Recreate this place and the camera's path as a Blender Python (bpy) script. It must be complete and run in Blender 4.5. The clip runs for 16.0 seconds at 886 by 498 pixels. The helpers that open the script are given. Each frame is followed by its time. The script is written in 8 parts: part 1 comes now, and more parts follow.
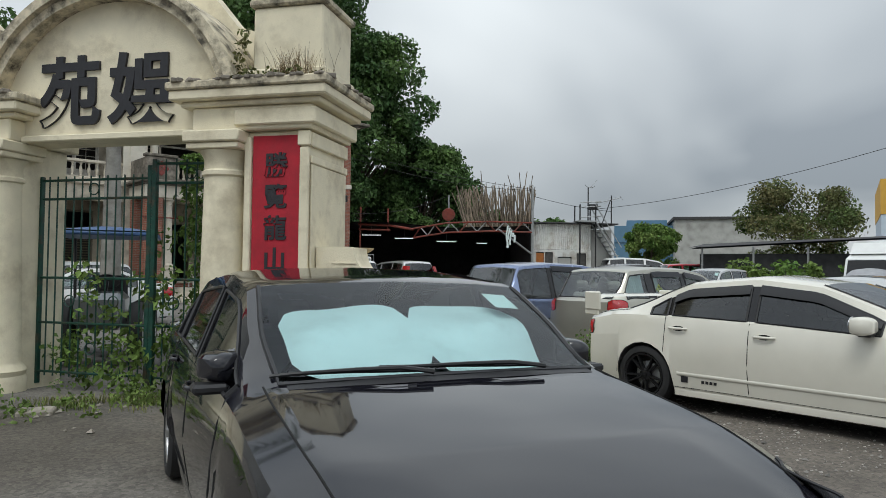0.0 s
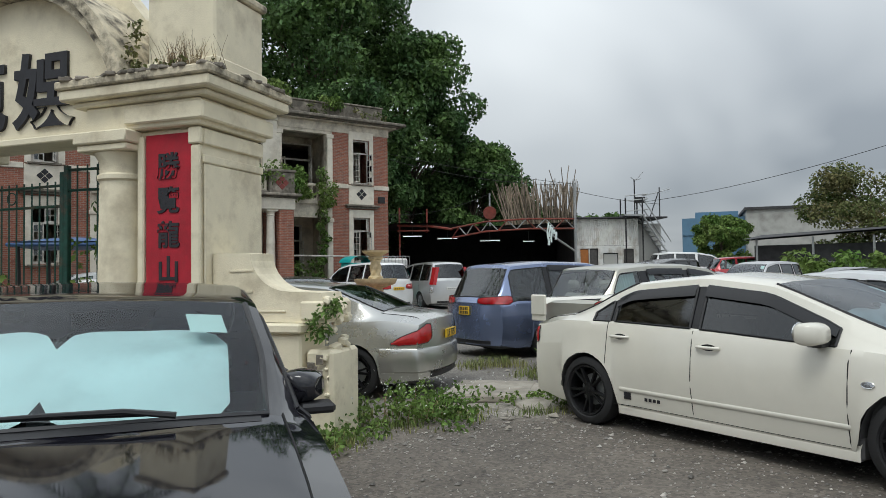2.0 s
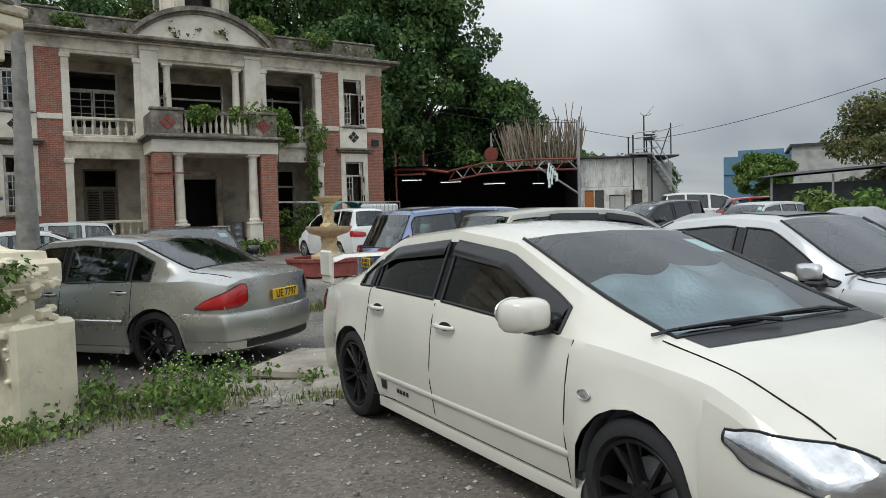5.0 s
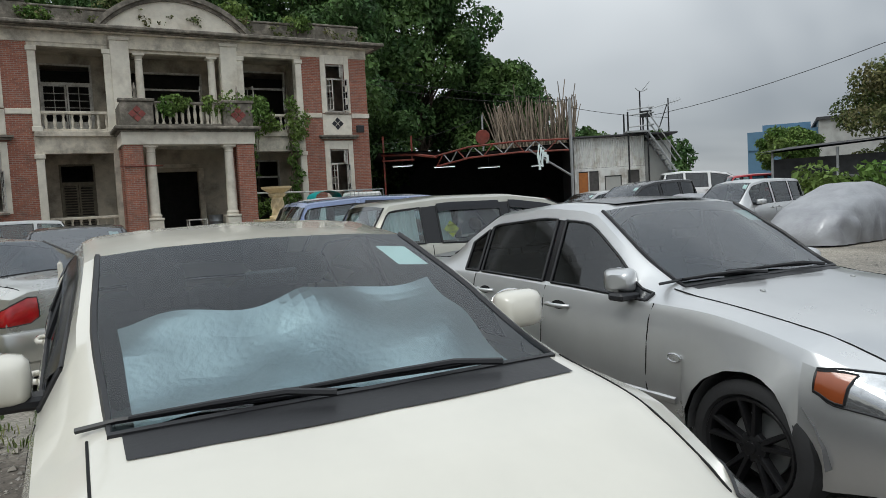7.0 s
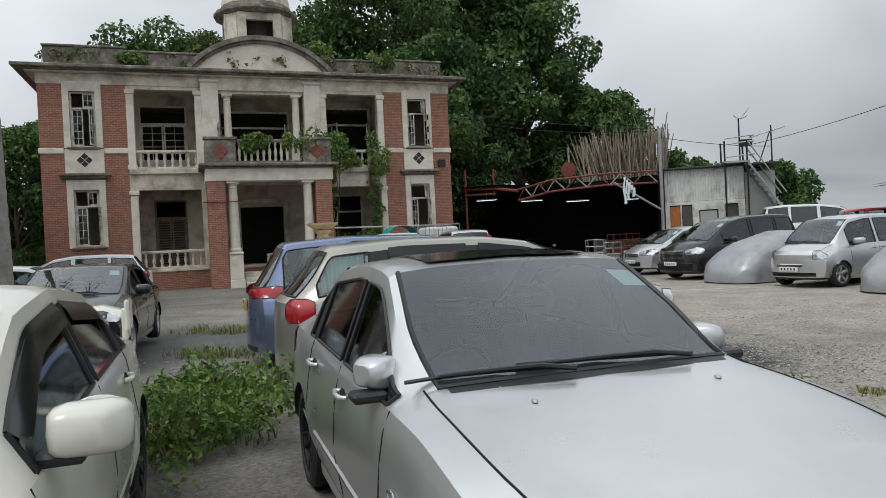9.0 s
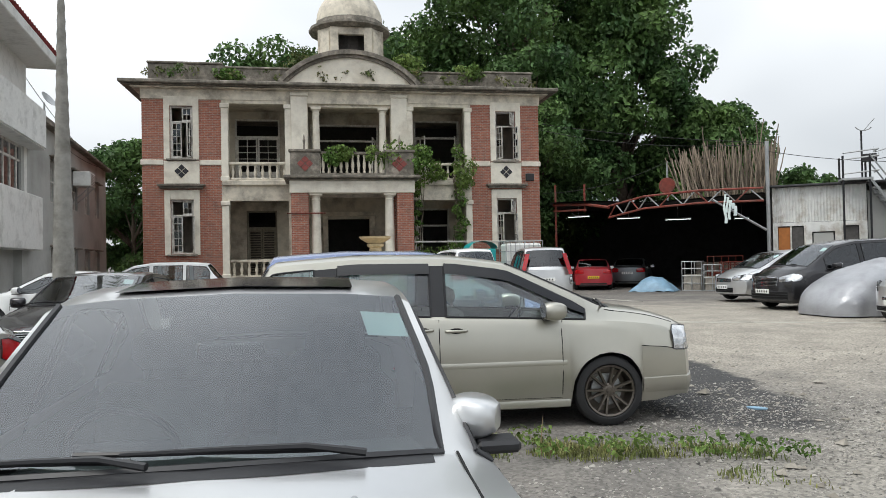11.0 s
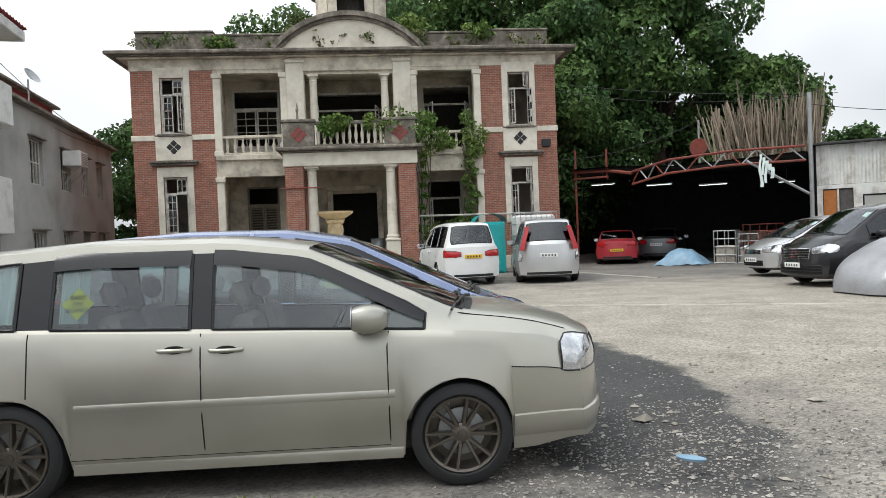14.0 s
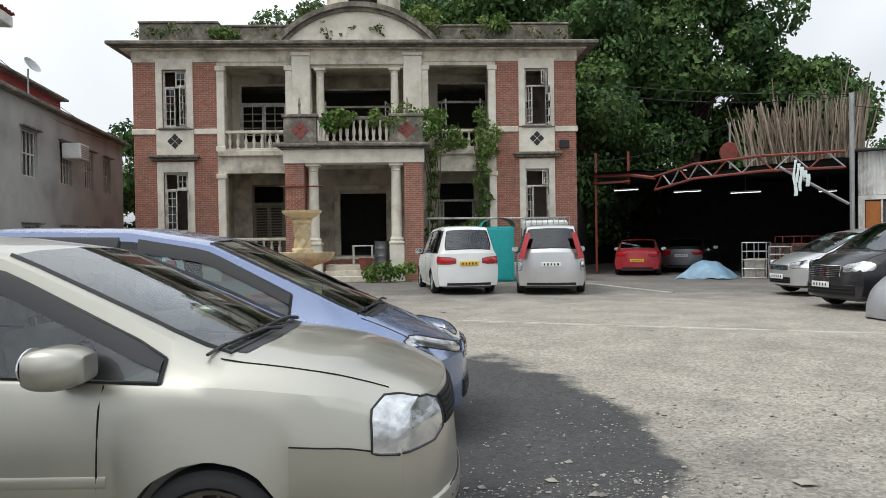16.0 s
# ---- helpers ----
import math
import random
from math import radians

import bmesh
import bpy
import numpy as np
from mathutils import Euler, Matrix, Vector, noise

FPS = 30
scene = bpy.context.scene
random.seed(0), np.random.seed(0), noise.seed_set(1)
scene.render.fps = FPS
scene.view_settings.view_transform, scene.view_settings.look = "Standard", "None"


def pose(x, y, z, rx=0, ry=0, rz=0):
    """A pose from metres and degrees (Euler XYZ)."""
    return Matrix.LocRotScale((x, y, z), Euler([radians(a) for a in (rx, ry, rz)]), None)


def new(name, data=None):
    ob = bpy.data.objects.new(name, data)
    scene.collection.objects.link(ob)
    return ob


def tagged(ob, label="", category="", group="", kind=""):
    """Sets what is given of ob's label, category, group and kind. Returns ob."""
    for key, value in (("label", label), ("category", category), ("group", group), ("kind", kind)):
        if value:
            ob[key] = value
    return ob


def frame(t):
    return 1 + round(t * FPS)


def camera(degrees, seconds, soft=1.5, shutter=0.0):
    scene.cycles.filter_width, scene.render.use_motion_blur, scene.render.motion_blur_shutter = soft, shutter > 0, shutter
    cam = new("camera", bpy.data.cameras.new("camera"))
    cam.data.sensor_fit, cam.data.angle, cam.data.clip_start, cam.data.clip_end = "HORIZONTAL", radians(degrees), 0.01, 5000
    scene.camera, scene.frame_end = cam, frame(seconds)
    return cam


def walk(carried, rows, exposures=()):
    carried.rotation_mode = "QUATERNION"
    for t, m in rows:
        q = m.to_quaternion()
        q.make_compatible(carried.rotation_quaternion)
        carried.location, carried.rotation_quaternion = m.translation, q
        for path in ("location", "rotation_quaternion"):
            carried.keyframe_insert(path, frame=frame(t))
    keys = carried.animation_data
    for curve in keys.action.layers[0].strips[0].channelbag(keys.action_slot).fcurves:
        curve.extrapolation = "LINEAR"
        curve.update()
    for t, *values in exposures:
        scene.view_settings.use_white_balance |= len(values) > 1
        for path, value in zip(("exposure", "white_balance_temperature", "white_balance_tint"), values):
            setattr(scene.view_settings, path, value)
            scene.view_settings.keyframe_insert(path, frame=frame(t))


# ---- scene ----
cam = camera(64.5, 16.0, soft=0.7)
METRES, EYE, TILT, LEAN, TURN = 15.675, 1.425, 0.0, 0.0, 0.0
ROWS = [
    (0.0, 0.0, 0.0, 0.0, -0.02, 1.9, -0.7),
    (0.5, 0.0255, 0.0157, -0.0002, -0.29, 0.96, -0.16),
    (1.0, 0.0558, 0.0276, 0.0014, -0.08, 0.62, 0.04),
    (1.5, 0.077, 0.0406, 0.0021, 2.25, 1.21, 0.33),
    (2.0, 0.0978, 0.0571, 0.0031, 5.67, 1.87, 0.77),
    (2.5, 0.1184, 0.0723, 0.0048, 7.04, 2.02, 0.9),
    (3.0, 0.1401, 0.0944, 0.004, 8.75, 1.65, 1.15),
    (3.5, 0.1637, 0.1126, 0.003, 8.84, 0.31, 1.44),
    (4.0, 0.1904, 0.1309, 0.003, 8.36, -0.95, 1.34),
    (4.5, 0.2142, 0.1538, 0.003, 9.32, -1.87, 1.21),
    (5.0, 0.239, 0.1734, 0.0033, 9.27, -2.61, 1.52),
    (7.5, 0.3673, 0.2949, 0.0034, 12.95, -3.93, 3.76),
    (8.0, 0.3911, 0.3195, 0.0018, 15.39, -4.04, 3.98),
    (8.5, 0.4147, 0.3433, 0.0033, 18.22, -2.54, 3.39),
    (9.0, 0.4346, 0.3615, 0.0054, 21.03, -0.61, 2.78),
    (9.5, 0.453, 0.3849, 0.0066, 24.94, 1.12, 2.28),
    (12.0, 0.5144, 0.5125, 0.0045, 32.29, 0.15, 0.82),
    (12.5, 0.5156, 0.545, 0.0044, 33.32, -0.21, 0.99),
    (13.0, 0.5183, 0.5769, 0.0056, 33.91, -0.45, 1.51),
    (13.5, 0.5198, 0.6059, 0.0049, 35.0, -0.65, 2.31),
    (14.0, 0.527, 0.6401, 0.0055, 34.89, -1.11, 2.34),
    (14.5, 0.5298, 0.6726, 0.0048, 35.47, -1.48, 2.46),
    (15.0, 0.531, 0.7046, 0.0062, 35.96, -1.66, 2.26),
    (15.5, 0.5333, 0.7372, 0.0064, 36.47, -1.45, 1.48),
    (16.0, 0.5313, 0.7696, 0.005, 38.06, -0.73, 0.86),
]
walk(cam, [(t, pose(0, 0, EYE, TILT, LEAN, TURN) @ pose(METRES * x, METRES * y, METRES * z, 90 + pitch, roll, yaw)) for t, x, y, z, yaw, pitch, roll in ROWS],
     exposures=[(0.0, -0.26, 6250, 5), (4.0, -0.15, 6250, 6), (5.2, -0.15, 6250, 6), (7.3, -0.32, 6250, 6), (9.7, -0.15, 6300, 7), (11.8, 0.28, 6400, 8), (15.0, 0.28, 6400, 8), (16.0, 0.15, 6350, 8)])


# ---- world and light: an overcast noon ----
SUN_ELEV, SUN_TURN = 58.0, 150.0
world = bpy.data.worlds.new("overcast")
scene.world = world
world.use_nodes = True
wt = world.node_tree
wt.nodes.clear()


def node(tree, kind, x=0, **values):
    n = tree.nodes.new(kind)
    for key, value in values.items():
        n.inputs[key].default_value = value
    return n


w_out = node(wt, "ShaderNodeOutputWorld")
w_bg = node(wt, "ShaderNodeBackground", Strength=0.1)
w_sky = node(wt, "ShaderNodeTexSky")
w_sky.sky_type, w_sky.sun_disc = "NISHITA", False
w_sky.sun_elevation, w_sky.sun_rotation = radians(SUN_ELEV), radians(SUN_TURN)
w_co = node(wt, "ShaderNodeTexCoord")
w_sep = node(wt, "ShaderNodeSeparateXYZ")
wt.links.new(w_co.outputs["Generated"], w_sep.inputs[0])


def wmath(op, a, b):
    n = wt.nodes.new("ShaderNodeMath")
    n.operation = op
    for i, v in enumerate((a, b)):
        if isinstance(v, (int, float)):
            n.inputs[i].default_value = v
        else:
            wt.links.new(v, n.inputs[i])
    return n.outputs[0]


w_up = wmath("MAXIMUM", w_sep.outputs["Z"], 0.0)
w_den = wmath("ADD", w_up, 0.3)
w_vec = node(wt, "ShaderNodeCombineXYZ")
wt.links.new(wmath("DIVIDE", w_sep.outputs["X"], w_den), w_vec.inputs["X"])
wt.links.new(wmath("DIVIDE", w_sep.outputs["Y"], w_den), w_vec.inputs["Y"])
w_noise = node(wt, "ShaderNodeTexNoise", Scale=0.85, Detail=3.5, Roughness=0.45, Distortion=0.5)
wt.links.new(w_vec.outputs[0], w_noise.inputs["Vector"])
w_ramp = wt.nodes.new("ShaderNodeValToRGB")
w_ramp.color_ramp.elements[0].position, w_ramp.color_ramp.elements[0].color = 0.37, (4.3, 4.55, 4.95, 1)
w_ramp.color_ramp.elements[1].position, w_ramp.color_ramp.elements[1].color = 0.60, (8.9, 9.0, 9.15, 1)
wt.links.new(w_noise.outputs["Fac"], w_ramp.inputs["Fac"])
w_gain = wmath("ADD", wmath("MULTIPLY", w_up, 1.55), 0.72)
w_mul = node(wt, "ShaderNodeVectorMath")
w_mul.operation = "SCALE"
wt.links.new(w_ramp.outputs["Color"], w_mul.inputs[0])
wt.links.new(w_gain, w_mul.inputs["Scale"])
w_mix = node(wt, "ShaderNodeMixRGB", Fac=0.93)
wt.links.new(w_sky.outputs["Color"], w_mix.inputs[1])
wt.links.new(w_mul.outputs[0], w_mix.inputs[2])
wt.links.new(w_mix.outputs[0], w_bg.inputs["Color"])
wt.links.new(w_bg.outputs[0], w_out.inputs[0])

sun = new("sun", bpy.data.lights.new("sun", "SUN"))
sun.data.energy, sun.data.angle, sun.data.color = 1.3, radians(22), (1.0, 0.96, 0.9)
sun.rotation_euler = (radians(90 - SUN_ELEV), 0, radians(SUN_TURN - 180))
scene.view_settings.exposure = 0.0


# ---- materials ----
def material(name, color, rough=0.7, metal=0.0, vary=0.25, grain=8.0, fine=60.0, bump=0.15, second=None, amount=0.5,
             stain=2.0, coat=0.0, specular=0.5, each=0.0):
    """A surface with variation at two scales: broad stains towards a second colour, and fine grain with relief."""
    m = bpy.data.materials.new(name)
    m.use_nodes = True
    t = m.node_tree
    b = t.nodes["Principled BSDF"]
    b.inputs["Metallic"].default_value = metal
    b.inputs["Coat Weight"].default_value, b.inputs["Coat Roughness"].default_value = coat, 0.03
    b.inputs["Specular IOR Level"].default_value = specular
    co = node(t, "ShaderNodeTexCoord")
    big = node(t, "ShaderNodeTexNoise", Scale=stain, Detail=6.0, Roughness=0.65)
    mid = node(t, "ShaderNodeTexNoise", Scale=grain, Detail=4.0, Roughness=0.6)
    sm = node(t, "ShaderNodeTexNoise", Scale=fine, Detail=2.0)
    for n in (big, mid, sm):
        t.links.new(co.outputs["Object"], n.inputs["Vector"])
    ramp = node(t, "ShaderNodeMapRange")
    ramp.inputs["From Min"].default_value, ramp.inputs["From Max"].default_value = 0.62 - 0.3 * amount, 0.82 - 0.25 * amount
    t.links.new(big.outputs["Fac"], ramp.inputs["Value"])
    mix = node(t, "ShaderNodeMixRGB")
    mix.inputs[1].default_value = (*color, 1)
    mix.inputs[2].default_value = (*(second or [c * (1 - vary) for c in color]), 1)
    t.links.new(ramp.outputs[0], mix.inputs[0])
    hsv = node(t, "ShaderNodeHueSaturation")
    val = node(t, "ShaderNodeMapRange")
    val.inputs["From Min"].default_value, val.inputs["From Max"].default_value = 0.3, 0.7
    val.inputs["To Min"].default_value, val.inputs["To Max"].default_value = 1 - vary, 1 + vary
    t.links.new(mid.outputs["Fac"], val.inputs["Value"])
    last = val.outputs[0]
    if each:
        info = node(t, "ShaderNodeObjectInfo")
        er = node(t, "ShaderNodeMapRange")
        er.inputs["To Min"].default_value, er.inputs["To Max"].default_value = 1 - each, 1 + each
        t.links.new(info.outputs["Random"], er.inputs["Value"])
        mm = node(t, "ShaderNodeMath")
        mm.operation = "MULTIPLY"
        t.links.new(last, mm.inputs[0])
        t.links.new(er.outputs[0], mm.inputs[1])
        last = mm.outputs[0]
    t.links.new(last, hsv.inputs["Value"])
    t.links.new(mix.outputs[0], hsv.inputs["Color"])
    t.links.new(hsv.outputs[0], b.inputs["Base Color"])
    ro = node(t, "ShaderNodeMapRange")
    ro.inputs["To Min"].default_value, ro.inputs["To Max"].default_value = max(0.02, rough - 0.12 * min(1, rough * 2)), min(1, rough + 0.12 * min(1, rough * 2))
    t.links.new(mid.outputs["Fac"], ro.inputs["Value"])
    t.links.new(ro.outputs[0], b.inputs["Roughness"])
    if bump:
        bp = node(t, "ShaderNodeBump", Strength=bump, Distance=0.01)
        t.links.new(sm.outputs["Fac"], bp.inputs["Height"])
        t.links.new(bp.outputs[0], b.inputs["Normal"])
    return m


def paint(name, color, metal=0.0, rough=0.3, dust=0.12, coat=0.6):
    """Car paint under clear coat, with a film of dust."""
    return material(name, color, rough, metal, vary=0.03, grain=3, fine=900, bump=0.0, second=[c * (1 - dust) + 0.3 * dust for c in color], amount=0.6, stain=1.3, coat=coat)


def glass(name, tint, gloss=0.05, ior=1.75):
    m = bpy.data.materials.new(name)
    m.use_nodes = True
    t = m.node_tree
    t.nodes.clear()
    out = node(t, "ShaderNodeOutputMaterial")
    mix = node(t, "ShaderNodeMixShader")
    fr = node(t, "ShaderNodeFresnel", IOR=ior)
    tr = node(t, "ShaderNodeBsdfTransparent", Color=(*tint, 1))
    gl = node(t, "ShaderNodeBsdfGlossy", Roughness=gloss, Color=(0.95, 0.97, 1.0, 1))
    t.links.new(fr.outputs[0], mix.inputs[0])
    t.links.new(tr.outputs[0], mix.inputs[1])
    t.links.new(gl.outputs[0], mix.inputs[2])
    t.links.new(mix.outputs[0], out.inputs[0])
    return m


def leafy(name, color, second, scale=0.35):
    """Leaves: each blade takes its own shade, broad patches shift between two greens, and some light comes through."""
    m = bpy.data.materials.new(name)
    m.use_nodes = True
    t = m.node_tree
    b = t.nodes["Principled BSDF"]
    b.inputs["Roughness"].default_value, b.inputs["Specular IOR Level"].default_value = 0.6, 0.22
    geo = node(t, "ShaderNodeNewGeometry")
    co = node(t, "ShaderNodeTexCoord")
    nz = node(t, "ShaderNodeTexNoise", Scale=scale, Detail=3.0)
    t.links.new(co.outputs["Object"], nz.inputs["Vector"])
    mx = node(t, "ShaderNodeMixRGB")
    mx.inputs[1].default_value, mx.inputs[2].default_value = (*color, 1), (*second, 1)
    rg = node(t, "ShaderNodeMapRange")
    rg.inputs["From Min"].default_value, rg.inputs["From Max"].default_value = 0.35, 0.65
    t.links.new(nz.outputs["Fac"], rg.inputs["Value"])
    t.links.new(rg.outputs[0], mx.inputs[0])
    hs = node(t, "ShaderNodeHueSaturation")
    vr = node(t, "ShaderNodeMapRange")
    vr.inputs["To Min"].default_value, vr.inputs["To Max"].default_value = 0.45, 1.6
    t.links.new(geo.outputs["Random Per Island"], vr.inputs["Value"])
    t.links.new(vr.outputs[0], hs.inputs["Value"])
    t.links.new(mx.outputs[0], hs.inputs["Color"])
    t.links.new(hs.outputs[0], b.inputs["Base Color"])
    ts = node(t, "ShaderNodeBsdfTranslucent")
    t.links.new(hs.outputs[0], ts.inputs["Color"])
    ms = node(t, "ShaderNodeMixShader", Fac=0.18)
    t.links.new(b.outputs[0], ms.inputs[1])
    t.links.new(ts.outputs[0], ms.inputs[2])
    t.links.new(ms.outputs[0], t.nodes["Material Output"].inputs[0])
    return m


def brickwork(name, c1, c2, mortar, width=0.225, row=0.075):
    m = material(name, c1, 0.85, vary=0.2, grain=5, fine=90, bump=0.3)
    t = m.node_tree
    b = t.nodes["Principled BSDF"]
    co = node(t, "ShaderNodeTexCoord")
    sp = node(t, "ShaderNodeSeparateXYZ")
    cb = node(t, "ShaderNodeCombineXYZ")
    t.links.new(co.outputs["Object"], sp.inputs[0])
    ad = node(t, "ShaderNodeMath")
    ad.operation = "ADD"
    t.links.new(sp.outputs["X"], ad.inputs[0])
    t.links.new(sp.outputs["Y"], ad.inputs[1])
    t.links.new(ad.outputs[0], cb.inputs["X"])
    t.links.new(sp.outputs["Z"], cb.inputs["Y"])
    br = node(t, "ShaderNodeTexBrick", Scale=1.0)
    br.inputs["Color1"].default_value, br.inputs["Color2"].default_value, br.inputs["Mortar"].default_value = (*c1, 1), (*c2, 1), (*mortar, 1)
    br.inputs["Mortar Size"].default_value, br.inputs["Brick Width"].default_value, br.inputs["Row Height"].default_value = 0.009, width, row
    t.links.new(cb.outputs[0], br.inputs["Vector"])
    hsv = next(n for n in t.nodes if n.bl_idname == "ShaderNodeHueSaturation")
    st = node(t, "ShaderNodeTexNoise", Scale=0.9, Detail=6.0, Roughness=0.7)
    t.links.new(co.outputs["Object"], st.inputs["Vector"])
    rg = node(t, "ShaderNodeMapRange")
    rg.inputs["From Min"].default_value, rg.inputs["From Max"].default_value = 0.5, 0.75
    rg.inputs["To Max"].default_value = 0.55
    t.links.new(st.outputs["Fac"], rg.inputs["Value"])
    mx = node(t, "ShaderNodeMixRGB")
    mx.inputs[2].default_value = (0.17, 0.13, 0.11, 1)
    t.links.new(rg.outputs[0], mx.inputs[0])
    t.links.new(br.outputs["Color"], mx.inputs[1])
    t.links.new(mx.outputs[0], hsv.inputs["Color"])
    bp = node(t, "ShaderNodeBump", Strength=0.5, Distance=0.008)
    bp.invert = True
    t.links.new(br.outputs["Fac"], bp.inputs["Height"])
    t.links.new(bp.outputs[0], b.inputs["Normal"])
    return m


def glow(name, color, strength):
    m = bpy.data.materials.new(name)
    m.use_nodes = True
    b = m.node_tree.nodes["Principled BSDF"]
    b.inputs["Emission Color"].default_value, b.inputs["Emission Strength"].default_value = (*color, 1), strength
    return m


M_BRICK = brickwork("red_brick", (0.37, 0.13, 0.08), (0.27, 0.09, 0.06), (0.33, 0.26, 0.21))
M_PLASTER = material("stained_plaster", (0.68, 0.62, 0.51), 0.85, vary=0.14, grain=4, second=(0.27, 0.237, 0.19), amount=0.55, stain=1.1, bump=0.3)
M_PLASTER_CLEAN = material("cream_plaster", (0.76, 0.71, 0.605), 0.85, vary=0.09, grain=3, second=(0.56, 0.50, 0.41), amount=0.45, stain=0.9, bump=0.25)
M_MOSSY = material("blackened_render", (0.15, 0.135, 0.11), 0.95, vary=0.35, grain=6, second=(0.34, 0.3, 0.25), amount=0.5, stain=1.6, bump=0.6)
# Plaster darkened for the verandah's shade, on top of its stains.
M_SHADEDWALL = material("dim_plaster", (0.56, 0.505, 0.41), 0.9, vary=0.14, grain=3, second=(0.17, 0.15, 0.12), amount=0.52, stain=0.6, bump=0.2)
# Near-black stand-in for unlit rooms: the shade is in the colour.
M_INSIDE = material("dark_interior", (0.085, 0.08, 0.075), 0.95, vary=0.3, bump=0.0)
M_GATE = material("cream_gate_plaster", (0.78, 0.71, 0.535), 0.8, vary=0.08, grain=3, fine=70, bump=0.3, second=(0.52, 0.45, 0.32), amount=0.4, stain=1.9)
M_GATE_TOP = material("weathered_cornice", (0.62, 0.55, 0.41), 0.9, vary=0.2, grain=9, second=(0.075, 0.065, 0.05), amount=0.55, stain=5.0, bump=0.5)
M_BANNER = material("red_banner", (0.42, 0.014, 0.03), 0.75, vary=0.1, grain=14, second=(0.30, 0.01, 0.022), amount=0.6, bump=0.3)
M_INK = material("black_lettering", (0.02, 0.02, 0.025), 0.6, vary=0.3, grain=20)
M_REDTILE = material("red_tile", (0.24, 0.06, 0.05), 0.7, vary=0.3, grain=6)
M_WHITEWOOD = material("worn_white_wood", (0.62, 0.6, 0.55), 0.7, vary=0.15, grain=10, second=(0.32, 0.29, 0.25), amount=0.5, stain=3)
M_GREYWOOD = material("weathered_shutter", (0.2, 0.18, 0.14), 0.85, vary=0.25, grain=8)
M_PANE = glass("dusty_pane", (0.45, 0.5, 0.5), 0.06)
M_GREEN = material("green_gate_iron", (0.009, 0.055, 0.038), 0.45, 0.2, vary=0.3, grain=18, second=(0.09, 0.05, 0.03), amount=0.35, stain=6)
M_STONE = material("pale_stone", (0.62, 0.5, 0.3), 0.75, vary=0.15, grain=7, second=(0.3, 0.24, 0.15), amount=0.5)
M_LEAF = leafy("dark_leaves", (0.047, 0.1, 0.035), (0.105, 0.175, 0.05), 0.3)
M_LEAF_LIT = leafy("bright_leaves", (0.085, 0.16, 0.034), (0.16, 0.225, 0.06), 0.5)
M_LEAF_DRY = leafy("dry_leaves", (0.075, 0.125, 0.035), (0.15, 0.14, 0.06), 0.6)
M_GRASS = leafy("grass_blades", (0.13, 0.18, 0.05), (0.25, 0.24, 0.10), 1.6)
M_STRAW = leafy("dry_grass", (0.30, 0.23, 0.13), (0.2, 0.14, 0.09), 2.0)
M_BARK = material("bark", (0.13, 0.1, 0.075), 0.95, vary=0.3, grain=6, bump=0.8)
M_SIGN_YELLOW = material("lime_yellow_sign", (0.62, 0.66, 0.05), 0.6, vary=0.05)
M_FLOWER = material("white_flower", (0.8, 0.8, 0.78), 0.8)
M_TYRE = material("tyre_rubber", (0.018, 0.018, 0.019), 0.75, vary=0.25, grain=9)
M_BLACKPLASTIC = material("black_plastic", (0.014, 0.014, 0.016), 0.45, vary=0.2, bump=0.05)
M_TRIM = material("gloss_black_trim", (0.008, 0.008, 0.01), 0.15, vary=0.1, bump=0.0)
M_GAP = material("panel_gap", (0.006, 0.006, 0.006), 0.9, bump=0.0)
M_RIM_DARK = material("bronze_alloy", (0.16, 0.14, 0.12), 0.35, 0.8, vary=0.15)
M_RIM_BLACK = material("black_alloy", (0.02, 0.02, 0.022), 0.35, 0.5, vary=0.2)
M_RIM_SILVER = material("silver_alloy", (0.55, 0.55, 0.56), 0.3, 0.9, vary=0.1)
M_CHROME = material("chrome", (0.75, 0.75, 0.76), 0.1, 1.0, vary=0.03, bump=0.0)
M_LAMP_RED = material("red_lamp_lens", (0.42, 0.008, 0.012), 0.12, 0.0, vary=0.25, grain=12, bump=0.0, coat=0.8)
M_LAMP_CLEAR = material("headlamp_reflector", (0.62, 0.63, 0.64), 0.12, 0.8, vary=0.3, grain=9, fine=18, bump=0.25, coat=1.0)
M_LAMP_AMBER = material("amber_lens", (0.30, 0.075, 0.025), 0.15, vary=0.15, bump=0.0, coat=0.8)
M_PLATE_Y = material("yellow_plate", (0.72, 0.45, 0.02), 0.45, vary=0.08)
M_PLATE_W = material("white_plate", (0.75, 0.75, 0.72), 0.45, vary=0.08)
M_SEAT = material("grey_upholstery", (0.13, 0.13, 0.135), 0.9, vary=0.2, grain=20)
M_SEAT_PALE = material("pale_upholstery", (0.36, 0.34, 0.3), 0.9, vary=0.15, grain=20)
M_CABIN = material("cabin_lining", (0.12, 0.12, 0.122), 0.85, vary=0.15)
M_GLASS = glass("car_glass", (0.5, 0.61, 0.61), 0.04, 1.85)
M_GLASS_CLEAR = glass("clear_car_glass", (0.86, 0.94, 0.94), 0.04, 1.85)
M_GLASS_DARK = glass("tinted_car_glass", (0.12, 0.14, 0.14))
M_GLASS_SCREEN = glass("windscreen_glass", (0.78, 0.88, 0.87), 0.03, 2.15)
M_GLASS_PLAIN = glass("plain_windscreen_glass", (0.72, 0.82, 0.82), 0.03, 1.45)
M_SHADE = material("silver_sunshade", (0.8, 0.93, 0.94), 0.4, 0.0, vary=0.12, grain=4, bump=0.3, fine=14)
